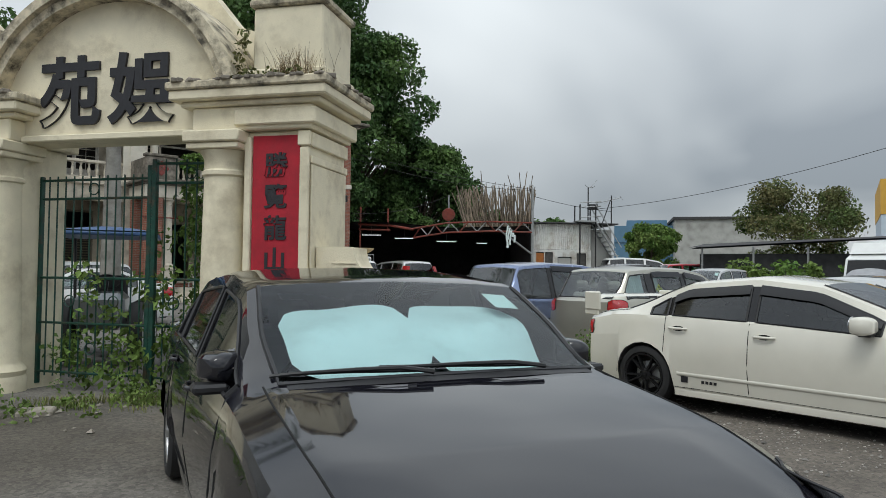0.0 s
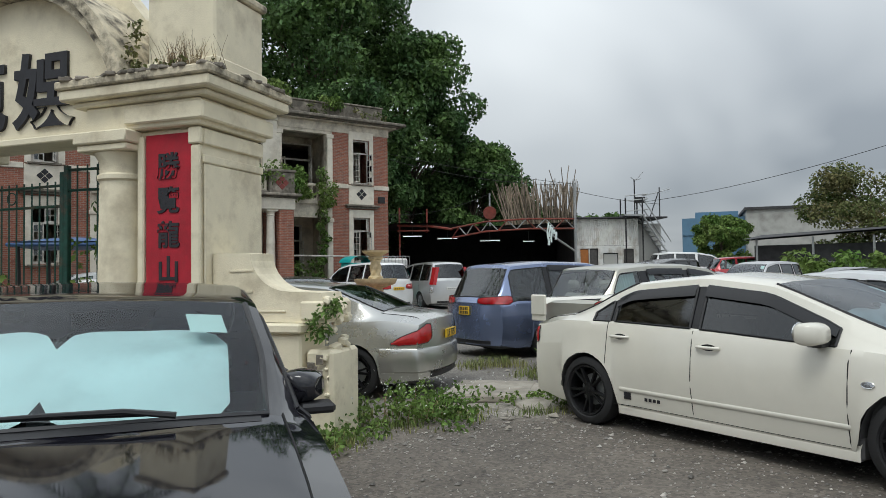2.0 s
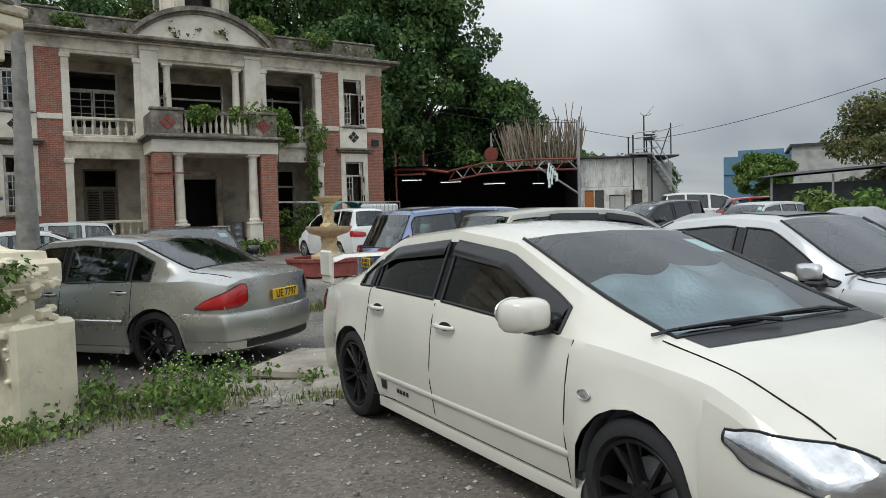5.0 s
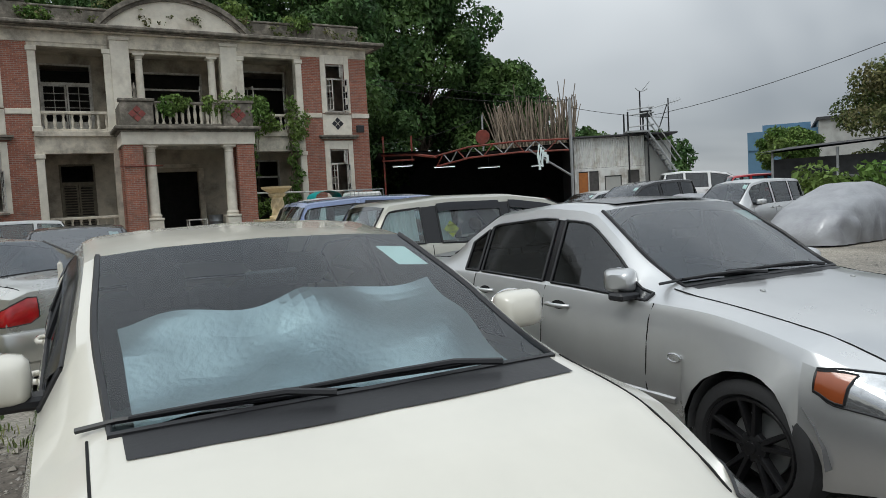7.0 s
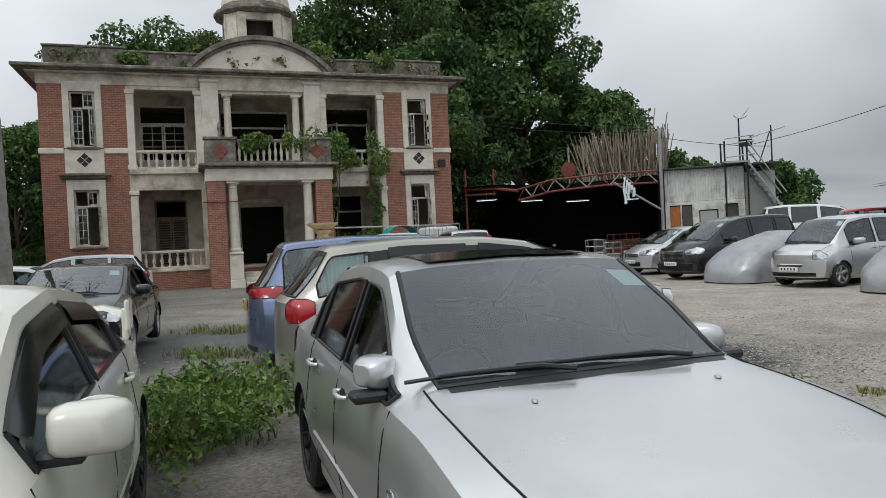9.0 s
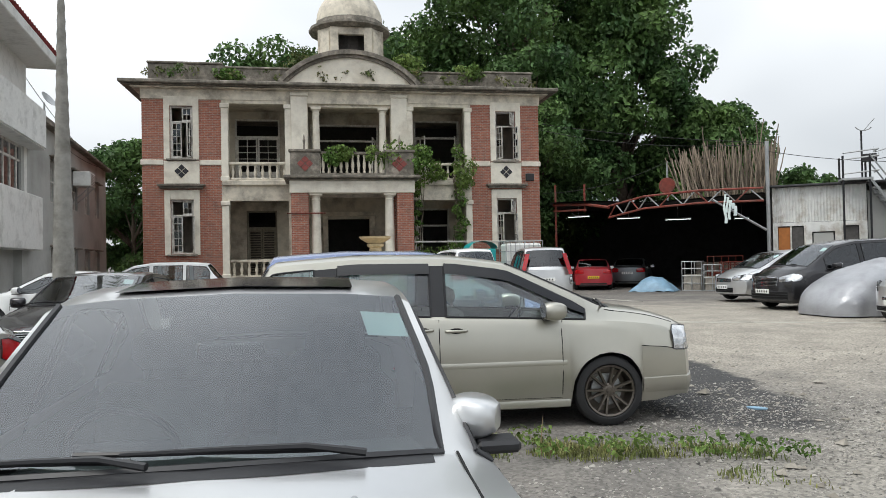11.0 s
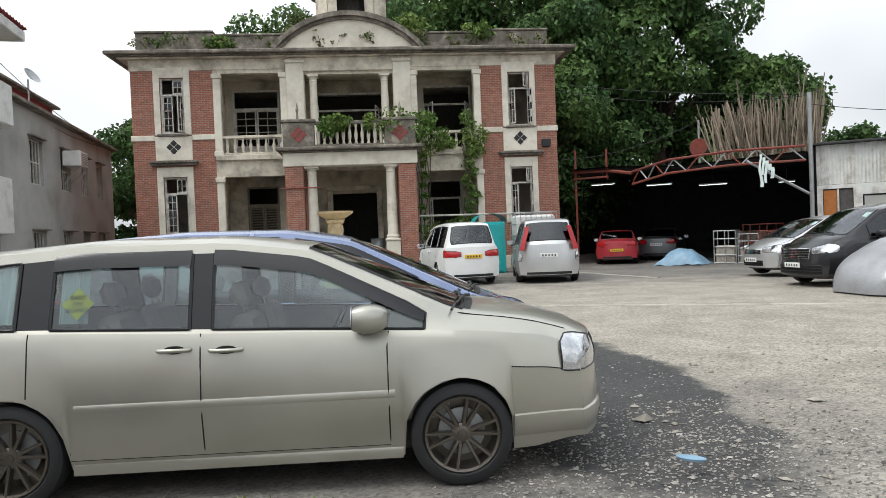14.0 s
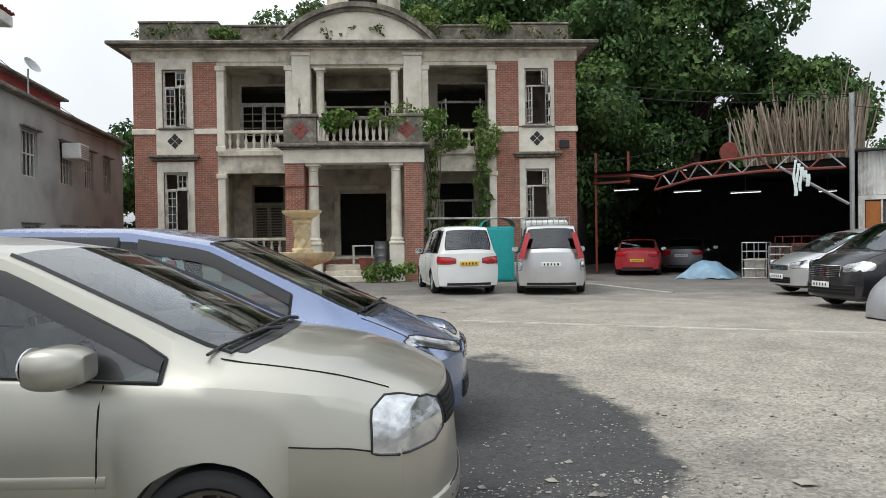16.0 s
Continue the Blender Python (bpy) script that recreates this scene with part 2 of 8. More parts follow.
M_FOIL = material("crumpled_foil_shade", (0.5, 0.54, 0.58), 0.32, 0.6, vary=0.12, grain=6, fine=40, bump=0.35)
M_PAPER = material("paper_sticker", (0.7, 0.8, 0.78), 0.7, vary=0.05)
P_BLACK = paint("black_car_paint", (0.008, 0.008, 0.012), 0.0, 0.05, 0.012, 0.35)
P_WHITE = paint("ivory_white_paint", (0.68, 0.655, 0.575), 0.0, 0.24, 0.04, 0.8)
P_SILVER = paint("silver_paint", (0.54, 0.54, 0.52), 0.8, 0.28)
P_SILVER_COOL = paint("bright_silver_paint", (0.62, 0.625, 0.625), 0.75, 0.3)
P_CHAMPAGNE = paint("champagne_paint", (0.46, 0.445, 0.385), 0.75, 0.34, 0.08, 0.6)
P_BLUE = paint("slate_blue_paint", (0.21, 0.26, 0.41), 0.7, 0.26)
P_RED = paint("red_car_paint", (0.42, 0.02, 0.03), 0.2, 0.3)
P_DARK = paint("charcoal_paint", (0.025, 0.024, 0.026), 0.4, 0.25, 0.04)
P_GREY = paint("grey_paint", (0.17, 0.18, 0.19), 0.6, 0.35)
P_PLAINWHITE = paint("van_white_paint", (0.76, 0.77, 0.76), 0.0, 0.35, 0.06)
M_COVER = material("silver_car_cover", (0.36, 0.365, 0.38), 0.38, 0.35, vary=0.1, grain=3, second=(0.3, 0.3, 0.32), amount=0.6, fine=20, bump=0.5)
M_CORR = material("corrugated_sheet", (0.7, 0.7, 0.67), 0.55, 0.2, vary=0.12, grain=2, second=(0.33, 0.27, 0.2), amount=0.45, stain=1.2)
M_RUST = material("red_oxide_steel", (0.22, 0.045, 0.03), 0.7, 0.1, vary=0.25, grain=7, second=(0.12, 0.06, 0.045), amount=0.55)
M_STEEL = material("galvanised_steel", (0.42, 0.43, 0.43), 0.5, 0.7, vary=0.15)
# Near-black sheet for roofs, shed walls and the hut's rear body.
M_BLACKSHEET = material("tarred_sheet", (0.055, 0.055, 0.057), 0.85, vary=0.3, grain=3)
M_BAMBOO = material("dry_bamboo", (0.25, 0.20, 0.145), 0.75, vary=0.2, grain=9, second=(0.1, 0.08, 0.065), amount=0.6, each=0.55)
M_BLUETARP = material("blue_tarpaulin", (0.22, 0.36, 0.48), 0.5, vary=0.2, grain=3)
M_TEAL = material("teal_plastic", (0.02, 0.36, 0.36), 0.4, vary=0.1)
M_ORANGE = material("orange_board", (0.42, 0.15, 0.035), 0.7, vary=0.15)
M_CONCRETE = material("old_concrete", (0.36, 0.33, 0.28), 0.9, vary=0.15, grain=5, second=(0.2, 0.18, 0.15), amount=0.6, bump=0.5)
M_PALECONCRETE = material("pale_concrete", (0.44, 0.42, 0.37), 0.9, vary=0.15, grain=5, second=(0.3, 0.275, 0.235), amount=0.55, bump=0.5)
M_GREYRENDER = material("grey_render", (0.42, 0.42, 0.395), 0.9, vary=0.1, grain=2, second=(0.24, 0.235, 0.215), amount=0.5, stain=0.5, bump=0.3)
M_WHITETILE = material("white_wall_tile", (0.72, 0.71, 0.68), 0.5, vary=0.06, grain=12, second=(0.5, 0.49, 0.46), amount=0.45)
M_ROOFTILE = material("red_roof_tile", (0.33, 0.06, 0.06), 0.6, vary=0.3, grain=5)
M_CABLE = material("black_cable", (0.02, 0.02, 0.02), 0.7, bump=0.0)
M_TUBE = glow("fluorescent_tube", (0.95, 1.0, 1.0), 1.4)
M_BLUEWALL = material("blue_cladding", (0.10, 0.20, 0.30), 0.6, vary=0.1, grain=1)
M_YELLOWWALL = material("ochre_facade", (0.62, 0.36, 0.06), 0.8, vary=0.08, grain=1)
M_PALEBLUE = material("pale_blue_facade", (0.5, 0.58, 0.66), 0.8, vary=0.08, grain=1)


# ---- mesh helpers ----
def mesh_of(bm, name, smooth=0.0):
    bmesh.ops.recalc_face_normals(bm, faces=bm.faces)
    me = bpy.data.meshes.new(name)
    bm.to_mesh(me)
    bm.free()
    if smooth:
        me.shade_smooth()
        me.set_sharp_from_angle(angle=radians(smooth))
    return me


def part(name, bm, mat, parent=None, label="", smooth=0.0, recalc=True):
    """Links a bmesh (or a mesh) as one object under a thing or a part."""
    me = bm if isinstance(bm, bpy.types.Mesh) else mesh_of(bm, name, smooth)
    if not me.materials:
        me.materials.append(mat)
    ob = new(name, me)
    if parent is not None:
        ob.parent = parent
    if label:
        ob["label"] = label
    return ob


def thing(name, label, category, m=None, group="", kind=""):
    ob = new(name)
    ob.empty_display_size = 0.2
    if m is not None:
        ob.matrix_world = m
    return tagged(ob, label, category, group, kind)


def quads(bm, rows, close=False):
    """Skin a list of rows of points."""
    vs = [[bm.verts.new(p) for p in r] for r in rows]
    for a, b in zip(vs, vs[1:]):
        n = len(a)
        for i in range(n if close else n - 1):
            bm.faces.new((a[i], a[(i + 1) % n], b[(i + 1) % n], b[i]))
    return vs


def box(bm, x0, x1, y0, y1, z0, z1, c=0.0, m=None):
    """A box, with chamfered edges where c is given."""
    x0, x1, y0, y1, z0, z1 = min(x0, x1), max(x0, x1), min(y0, y1), max(y0, y1), min(z0, z1), max(z0, z1)
    lo, hi = (x0, y0, z0), (x1, y1, z1)
    c = min(c, 0.45 * min(h - l for l, h in zip(lo, hi)))
    sg = [(i, j, k) for i in (0, 1) for j in (0, 1) for k in (0, 1)]

    def at(s, inset):
        p = Vector([(hi if s[a] else lo)[a] + ((-c if s[a] else c) if a in inset else 0) for a in range(3)])
        return bm.verts.new(m @ p if m is not None else p)

    if c <= 0:
        v = {s: at(s, ()) for s in sg}
        for a in range(3):
            b, d = [k for k in range(3) if k != a]
            for e in (0, 1):
                ring = []
                for q, r in ((0, 0), (1, 0), (1, 1), (0, 1)):
                    s = [0, 0, 0]
                    s[a], s[b], s[d] = e, q, r
                    ring.append(v[tuple(s)])
                bm.faces.new(ring)
        return
    v = {(s, a): at(s, [k for k in range(3) if k != a]) for s in sg for a in range(3)}
    for a in range(3):
        b, d = [k for k in range(3) if k != a]
        for e in (0, 1):
            ring = []
            for q, r in ((0, 0), (1, 0), (1, 1), (0, 1)):
                s = [0, 0, 0]
                s[a], s[b], s[d] = e, q, r
                ring.append(v[(tuple(s), a)])
            bm.faces.new(ring)
        for q in (0, 1):
            for r in (0, 1):
                s, s2 = [0, 0, 0], [0, 0, 0]
                s[a], s[b], s[d] = 0, q, r
                s2[a], s2[b], s2[d] = 1, q, r
                s, s2 = tuple(s), tuple(s2)
                bm.faces.new((v[(s, b)], v[(s2, b)], v[(s2, d)], v[(s, d)]))
    for s in sg:
        bm.faces.new((v[(s, 0)], v[(s, 1)], v[(s, 2)]))


def lathe(bm, profile, seg=16, m=None, cap=True):
    """Turn (radius, z) pairs about the z axis."""
    rows = []
    for r, z in profile:
        ring = [Vector((r * math.cos(2 * math.pi * i / seg), r * math.sin(2 * math.pi * i / seg), z)) for i in range(seg)]
        rows.append([m @ p if m is not None else p for p in ring])
    vs = quads(bm, rows, True)
    if cap:
        for ring in (vs[0], vs[-1]):
            bm.faces.new(ring)


def tube(bm, pts, r, seg=6, r2=None):
    """A round bar along points, tapering to r2."""
    pts = [Vector(p) for p in pts]
    rows = []
    n = len(pts)
    for i, p in enumerate(pts):
        d = (pts[min(i + 1, n - 1)] - pts[max(i - 1, 0)]).normalized()
        a = d.orthogonal().normalized() if i == 0 else (rows_a - rows_a.project(d)).normalized()
        rows_a = a
        b = d.cross(a)
        q = r if r2 is None else r + (r2 - r) * i / (n - 1)
        rows.append([p + q * (math.cos(2 * math.pi * k / seg) * a + math.sin(2 * math.pi * k / seg) * b) for k in range(seg)])
    vs = quads(bm, rows, True)
    bm.faces.new(vs[0])
    bm.faces.new(vs[-1])


def prism(bm, poly, y0, y1, m=None):
    """Pull a polygon of (x, z) through y0..y1."""
    a = [bm.verts.new((m @ Vector((x, y0, z))) if m is not None else (x, y0, z)) for x, z in poly]
    b = [bm.verts.new((m @ Vector((x, y1, z))) if m is not None else (x, y1, z)) for x, z in poly]
    n = len(poly)
    for i in range(n):
        bm.faces.new((a[i], a[(i + 1) % n], b[(i + 1) % n], b[i]))
    bm.faces.new(a)
    bm.faces.new(b)


def pierced(bm, x0, x1, z0, z1, y0, y1, holes):
    """A wall in the xz plane, y0..y1 thick, with rectangular openings (x0, x1, z0, z1) right through it."""
    xs = sorted({x0, x1, *[h for o in holes for h in o[:2] if x0 < h < x1]})
    zs = sorted({z0, z1, *[h for o in holes for h in o[2:] if z0 < h < z1]})
    solid = lambda i, k: 0 <= i < len(xs) - 1 and 0 <= k < len(zs) - 1 and not any(
        o[0] <= (xs[i] + xs[i + 1]) / 2 <= o[1] and o[2] <= (zs[k] + zs[k + 1]) / 2 <= o[3] for o in holes)
    vert = {}

    def v(i, k, y):
        if (i, k, y) not in vert:
            vert[(i, k, y)] = bm.verts.new((xs[i], y, zs[k]))
        return vert[(i, k, y)]

    for i in range(len(xs) - 1):
        for k in range(len(zs) - 1):
            if not solid(i, k):
                continue
            for y in (y0, y1):
                bm.faces.new((v(i, k, y), v(i + 1, k, y), v(i + 1, k + 1, y), v(i, k + 1, y)))
            for di, dk, a, b in ((-1, 0, (i, k), (i, k + 1)), (1, 0, (i + 1, k), (i + 1, k + 1)), (0, -1, (i, k), (i + 1, k)), (0, 1, (i, k + 1), (i + 1, k + 1))):
                if not solid(i + di, k + dk):
                    bm.faces.new((v(*a, y0), v(*b, y0), v(*b, y1), v(*a, y1)))


def lerp(a, b, t):
    return a + (b - a) * t


def clamp(x, a=0.0, b=1.0):
    return max(a, min(b, x))


def smoothstep(a, b, x):
    t = clamp((x - a) / (b - a))
    return t * t * (3 - 2 * t)


def writing(name, text, size, mat, parent, m, depth=0.004, offset=0.0, shear=0.0):
    """Raised lettering in the built-in font, as a mesh."""
    cu = bpy.data.curves.new(name, "FONT")
    cu.body, cu.size, cu.extrude, cu.offset, cu.shear = text, size, depth, offset, shear
    cu.align_x, cu.align_y = "CENTER", "CENTER"
    tmp = new("lettering_source", cu)
    bpy.context.view_layer.update()
    me = bpy.data.meshes.new_from_object(tmp.evaluated_get(bpy.context.evaluated_depsgraph_get()))
    bpy.data.objects.remove(tmp)
    bpy.data.curves.remove(cu)
    me.materials.clear()
    me.materials.append(mat)
    ob = new(name, me)
    ob.parent = parent
    ob.matrix_local = m
    return ob


V = Vector
BM = bmesh.new


# ---- ground ----
def ground_z(x, y):
    """A yard with a shallow hollow in its middle, rising towards the far row."""
    edge = 6.5 + 3.0 * smoothstep(0, 3, x)
    hollow = -0.1 * smoothstep(edge, edge + 3, y) * (1 - smoothstep(17, 23, y)) * (1 - smoothstep(6, 12, abs(x - 3)))
    return hollow + 0.45 * smoothstep(30, 38, y) * smoothstep(4, 11, x)


def ground_material():
    m = material("yard_ground", (0.19, 0.175, 0.155), 0.92, vary=0.22, grain=1.1, fine=55, bump=0.7, second=(0.125, 0.117, 0.107), amount=0.75, stain=0.35)
    t = m.node_tree
    b = t.nodes["Principled BSDF"]
    hsv = next(n for n in t.nodes if n.bl_idname == "ShaderNodeHueSaturation")
    src = hsv.inputs["Color"].links[0].from_socket
    geo = node(t, "ShaderNodeNewGeometry")
    warp = node(t, "ShaderNodeTexNoise", Scale=0.9, Detail=6.0, Roughness=0.65)
    t.links.new(geo.outputs["Position"], warp.inputs["Vector"])

    def patch(cx, cy, rx, ry, turn, color, source, hard=0.25, wild=0.9):
        mp = node(t, "ShaderNodeMapping")
        mp.vector_type = "TEXTURE"
        mp.inputs["Location"].default_value, mp.inputs["Rotation"].default_value, mp.inputs["Scale"].default_value = (cx, cy, 0), (0, 0, radians(turn)), (rx, ry, 1000)
        t.links.new(geo.outputs["Position"], mp.inputs["Vector"])
        ln = node(t, "ShaderNodeVectorMath")
        ln.operation = "LENGTH"
        t.links.new(mp.outputs[0], ln.inputs[0])
        ad = node(t, "ShaderNodeMath")
        ad.operation = "MULTIPLY_ADD"
        t.links.new(warp.outputs["Fac"], ad.inputs[0])
        ad.inputs[1].default_value = wild
        t.links.new(ln.outputs["Value"], ad.inputs[2])
        rg = node(t, "ShaderNodeMapRange")
        rg.inputs["From Min"].default_value, rg.inputs["From Max"].default_value = 1 + wild / 2, 1 + wild / 2 - hard
        t.links.new(ad.outputs[0], rg.inputs["Value"])
        mx = node(t, "ShaderNodeMixRGB")
        mx.inputs[2].default_value = (*color, 1)
        t.links.new(rg.outputs[0], mx.inputs[0])
        t.links.new(source, mx.inputs[1])
        return mx.outputs[0]

    out = patch(6.5, 24, 15, 9.5, 20, (0.30, 0.272, 0.228), src, 0.5)
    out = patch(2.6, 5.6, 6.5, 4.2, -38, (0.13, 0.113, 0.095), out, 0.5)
    out = patch(9.2, 14.0, 2.4, 3.6, -30, (0.27, 0.25, 0.215), out, 0.4)
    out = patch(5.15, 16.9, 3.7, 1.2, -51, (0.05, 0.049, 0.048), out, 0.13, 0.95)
    out = patch(-1.4, 7.0, 1.7, 1.1, -14, (0.15, 0.12, 0.085), out, 0.4)
    out = patch(1.3, 9.2, 1.7, 1.3, 20, (0.27, 0.25, 0.215), out, 0.35)
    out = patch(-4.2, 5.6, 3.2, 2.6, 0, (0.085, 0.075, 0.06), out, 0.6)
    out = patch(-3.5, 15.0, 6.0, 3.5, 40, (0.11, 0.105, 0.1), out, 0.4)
    gr = node(t, "ShaderNodeTexVoronoi", Scale=38.0)
    t.links.new(geo.outputs["Position"], gr.inputs["Vector"])
    mg = node(t, "ShaderNodeMixRGB", Fac=0.42)
    mg.blend_type = "OVERLAY"
    bw = node(t, "ShaderNodeRGBToBW")
    t.links.new(gr.outputs["Color"], bw.inputs[0])
    t.links.new(out, mg.inputs[1])
    t.links.new(bw.outputs[0], mg.inputs[2])
    t.links.new(mg.outputs[0], hsv.inputs["Color"])
    return m


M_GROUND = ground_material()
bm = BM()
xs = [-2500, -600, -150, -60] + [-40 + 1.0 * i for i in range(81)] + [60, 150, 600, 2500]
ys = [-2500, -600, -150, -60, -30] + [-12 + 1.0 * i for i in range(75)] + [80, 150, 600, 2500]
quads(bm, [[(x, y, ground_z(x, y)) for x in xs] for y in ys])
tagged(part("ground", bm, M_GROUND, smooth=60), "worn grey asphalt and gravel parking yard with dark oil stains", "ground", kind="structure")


# ---- cars ----
def curve_of(points, soft):
    """A line through (x, value) pairs whose corners are eased over +-soft."""
    px, pz = [p[0] for p in points], [p[1] for p in points]
    return lambda x: float(np.mean(np.interp([x + soft * k for k in (-1, -0.75, -0.5, -0.25, 0, 0.25, 0.5, 0.75, 1)], px, pz)))


WHEELS = {}


def wheel_meshes(r, style):
    """Tyre and rim, axle along y, outer face towards -y. Shared between the wheels of one kind."""
    key = (round(r, 3), style)
    if key in WHEELS:
        return WHEELS[key]
    turn = Matrix.Rotation(radians(90), 4, "X")
    rr = r * (0.74 if style in ("dark", "black") else 0.7)
    bm = BM()
    w = 0.105
    lathe(bm, [(rr, w * 0.8), (rr + 0.012, w), (r - 0.035, w), (r - 0.008, w * 0.8), (r, w * 0.4), (r, -w * 0.4), (r - 0.008, -w * 0.8), (r - 0.035, -w), (rr + 0.012, -w), (rr, -w * 0.8), (rr - 0.03, 0)], 40, turn, cap=False)
    tyre = mesh_of(bm, "tyre", 40)
    tyre.materials.append(M_TYRE)
    bm = BM()
    lathe(bm, [(rr, w * 0.85), (rr - 0.006, w * 0.92), (rr - 0.022, w * 0.86), (rr - 0.03, w * 0.3), (rr - 0.035, -w * 0.5), (0.06, -w * 0.5)], 40, turn, cap=False)
    n = {"dark": 6, "black": 5, "silver": 5, "plain": 7}[style]
    for i in range(n):
        for off in ((-0.13, 0.13) if style in ("dark", "black") else (0,)):
            a = 2 * math.pi * i / n + off
            a2 = 2 * math.pi * i / n + off * 1.5
            half = 0.011 if style in ("dark", "black") else 0.03
            p0, p1 = V((0.04 * math.cos(a), 0.04 * math.sin(a), w * 0.55)), V(((rr - 0.015) * math.cos(a2), (rr - 0.015) * math.sin(a2), w * 0.78))
            side = V((-math.sin(a), math.cos(a), 0))
            sec = []
            for p, h in ((p0, half * 1.5), (p1, half)):
                sec.append([turn @ (p + side * h), turn @ (p + side * h * 0.6 + V((0, 0, 0.012))), turn @ (p - side * h * 0.6 + V((0, 0, 0.012))), turn @ (p - side * h), turn @ (p - side * h + V((0, 0, -0.03))), turn @ (p + side * h + V((0, 0, -0.03)))])
            quads(bm, sec, True)
    lathe(bm, [(0.07, w * 0.35), (0.068, w * 0.6), (0.05, w * 0.68), (0.028, w * 0.7), (0.026, w * 0.76), (0.004, w * 0.78)], 18, turn)
    for i in range(5):
        a = 2 * math.pi * i / 5 + 0.3
        lathe(bm, [(0.009, w * 0.6), (0.008, w * 0.74)], 6, turn @ Matrix.Translation((0.052 * math.cos(a), 0.052 * math.sin(a), 0)))
    rim = mesh_of(bm, "rim", 35)
    rim.materials.append({"dark": M_RIM_DARK, "black": M_RIM_BLACK, "silver": M_RIM_SILVER, "plain": M_RIM_SILVER}[style])
    bm = BM()
    lathe(bm, [(rr * 0.62, -0.02), (rr * 0.62, 0.0), (0.05, 0.01)], 24, turn)
    disc = mesh_of(bm, "brake_disc", 30)
    disc.materials.append(M_STEEL)
    WHEELS[key] = tyre, rim, disc
    return WHEELS[key]


def make_car(name, label, m, sp, group="parked cars"):
    """A parked car. x runs forward, y to its left; sp gives its size, side profile, windows, lamps and finish."""
    L, W, H = sp["size"]
    half = L / 2
    X = lambda f: half - f * L
    top = curve_of([(X(f), z) for f, z in reversed(sp["top"])], 0.012 * L)
    belt0 = curve_of([(X(f), z) for f, z in reversed(sp["belt"])], 0.03 * L)
    belt = lambda x: min(belt0(x), top(x) - 0.012)
    sill, R = sp.get("sill", 0.2), sp.get("wheel", 0.31)
    xf, xr = X(sp["axles"][0]), X(sp["axles"][1])
    gap = R + sp.get("arch", 0.035)
    cowl, roof_f, roof_r, deck = [X(f) for f in sp["cabin"]]
    tumble = sp.get("tumble", 0.32)
    taper_f, taper_r = sp.get("taper", (0.09, 0.07))
    sweep_f, sweep_r = sp.get("sweep", (0.30, 0.2))
    paintwork = sp["paint"]

    def width(x):
        f = smoothstep(half - 1.1, half, x)
        b = smoothstep(-half + 1.0, -half, x)
        return W / 2 * (1 - taper_f * f * f - taper_r * b * b)

    def bottom(x):
        z = sill + 0.05 * smoothstep(half - 0.5, half, abs(x))
        for a in (xf, xr):
            d = abs(x - a)
            if d < gap:
                z = max(z, R + math.sqrt(gap * gap - d * d))
        return z

    def shaped(x, y, z):
        """Round the ends in plan and in height, and bow the screens."""
        w = width(x)
        q = clamp(abs(y) / w)
        if x > half - 0.9:
            e = smoothstep(half - 0.9, half, x)
            x -= e * (sweep_f * q ** 2.6 + sp.get("nose", 0.35) * max(0, z - 0.5) ** 2 + 0.5 * max(0, 0.38 - z) ** 2)
        elif x < -half + 0.8:
            e = smoothstep(-half + 0.8, -half, x)
            x += e * (sweep_r * q ** 2.6 + sp.get("tail", 0.12) * max(0, z - 0.55) ** 2 + 0.5 * max(0, 0.4 - z) ** 2)
        if z > belt0(x) - 0.02:
            bow = 0.13 * (1 - q * q)
            if x > roof_f - 0.3:
                x += bow * smoothstep(roof_f - 0.3, cowl, x) * smoothstep(half, cowl + 0.2, x)
            elif x < roof_r:
                x -= 0.4 * bow * smoothstep(roof_r, deck, x) * smoothstep(-half, deck - 0.1, x)
        return V((x, y, z))

    def rows_at(x):
        w, zb, zt, zs = width(x), belt(x), top(x), bottom(x)
        h = zt - zb
        lip = 0.014 * smoothstep(sill + 0.02, sill + 0.1, zs)
        zm = sill + 0.42 * (belt0(0) - sill)

        def flank(z):
            """The side's outline: fullest at door height, drawn in towards the sill and the waist."""
            return w - (0.075 * clamp((zm - z) / (zm - sill)) ** 2 if z < zm else 0.052 * clamp((z - zm) / max(zb - zm, 0.05)) ** 2)
        g = smoothstep(0.06, 0.3, h)
        wr = w - lerp(0.16, 0.10, g) - tumble * h * 0.9
        drop = lerp(0.35 * h, min(0.05, 0.3 * h), g)
        rail = lerp(0.5 * h, 0.065, g)
        pr = [(flank(zs) + lip, zs)] + [(flank(z) + lip * o, z) for z, o in ((zs + 0.10 * (zb - zs), 0.8), (zs + 0.45 * (zb - zs), 0.15), (zs + 0.72 * (zb - zs), 0.0), (zb - 0.045, 0.0))] + [(w - 0.06, zb)]
        ye, ze = wr, zt - drop
        k = max(0.0, 1 - rail / max(h - drop, 0.001)) if g > 0 else 0.5
        k = lerp(0.5, k, g)
        pr.append((lerp(w - 0.066, ye, 0.04), lerp(zb, ze, 0.04) + 0.002))
        pr.append((lerp(w - 0.064, ye, k), lerp(zb, ze, k)))
        pr.append((ye, ze))
        pr.append((ye * 0.93, ze + drop * 0.42))
        pr.append((ye * 0.62, zt - drop * 0.22))
        pr.append((0.0, zt))
        return pr

    # stations along the car
    marks = [half, -half, cowl, roof_f, roof_r, deck, xf, xr]
    for a in (xf, xr):
        marks += [a + gap * math.cos(math.pi * i / 10) for i in range(11)] + [a + gap + 0.002, a - gap - 0.002]
    glass_runs = [(X(a), X(b)) for a, b in sp["side_glass"]]
    for a, b in glass_runs:
        marks += [a, b]
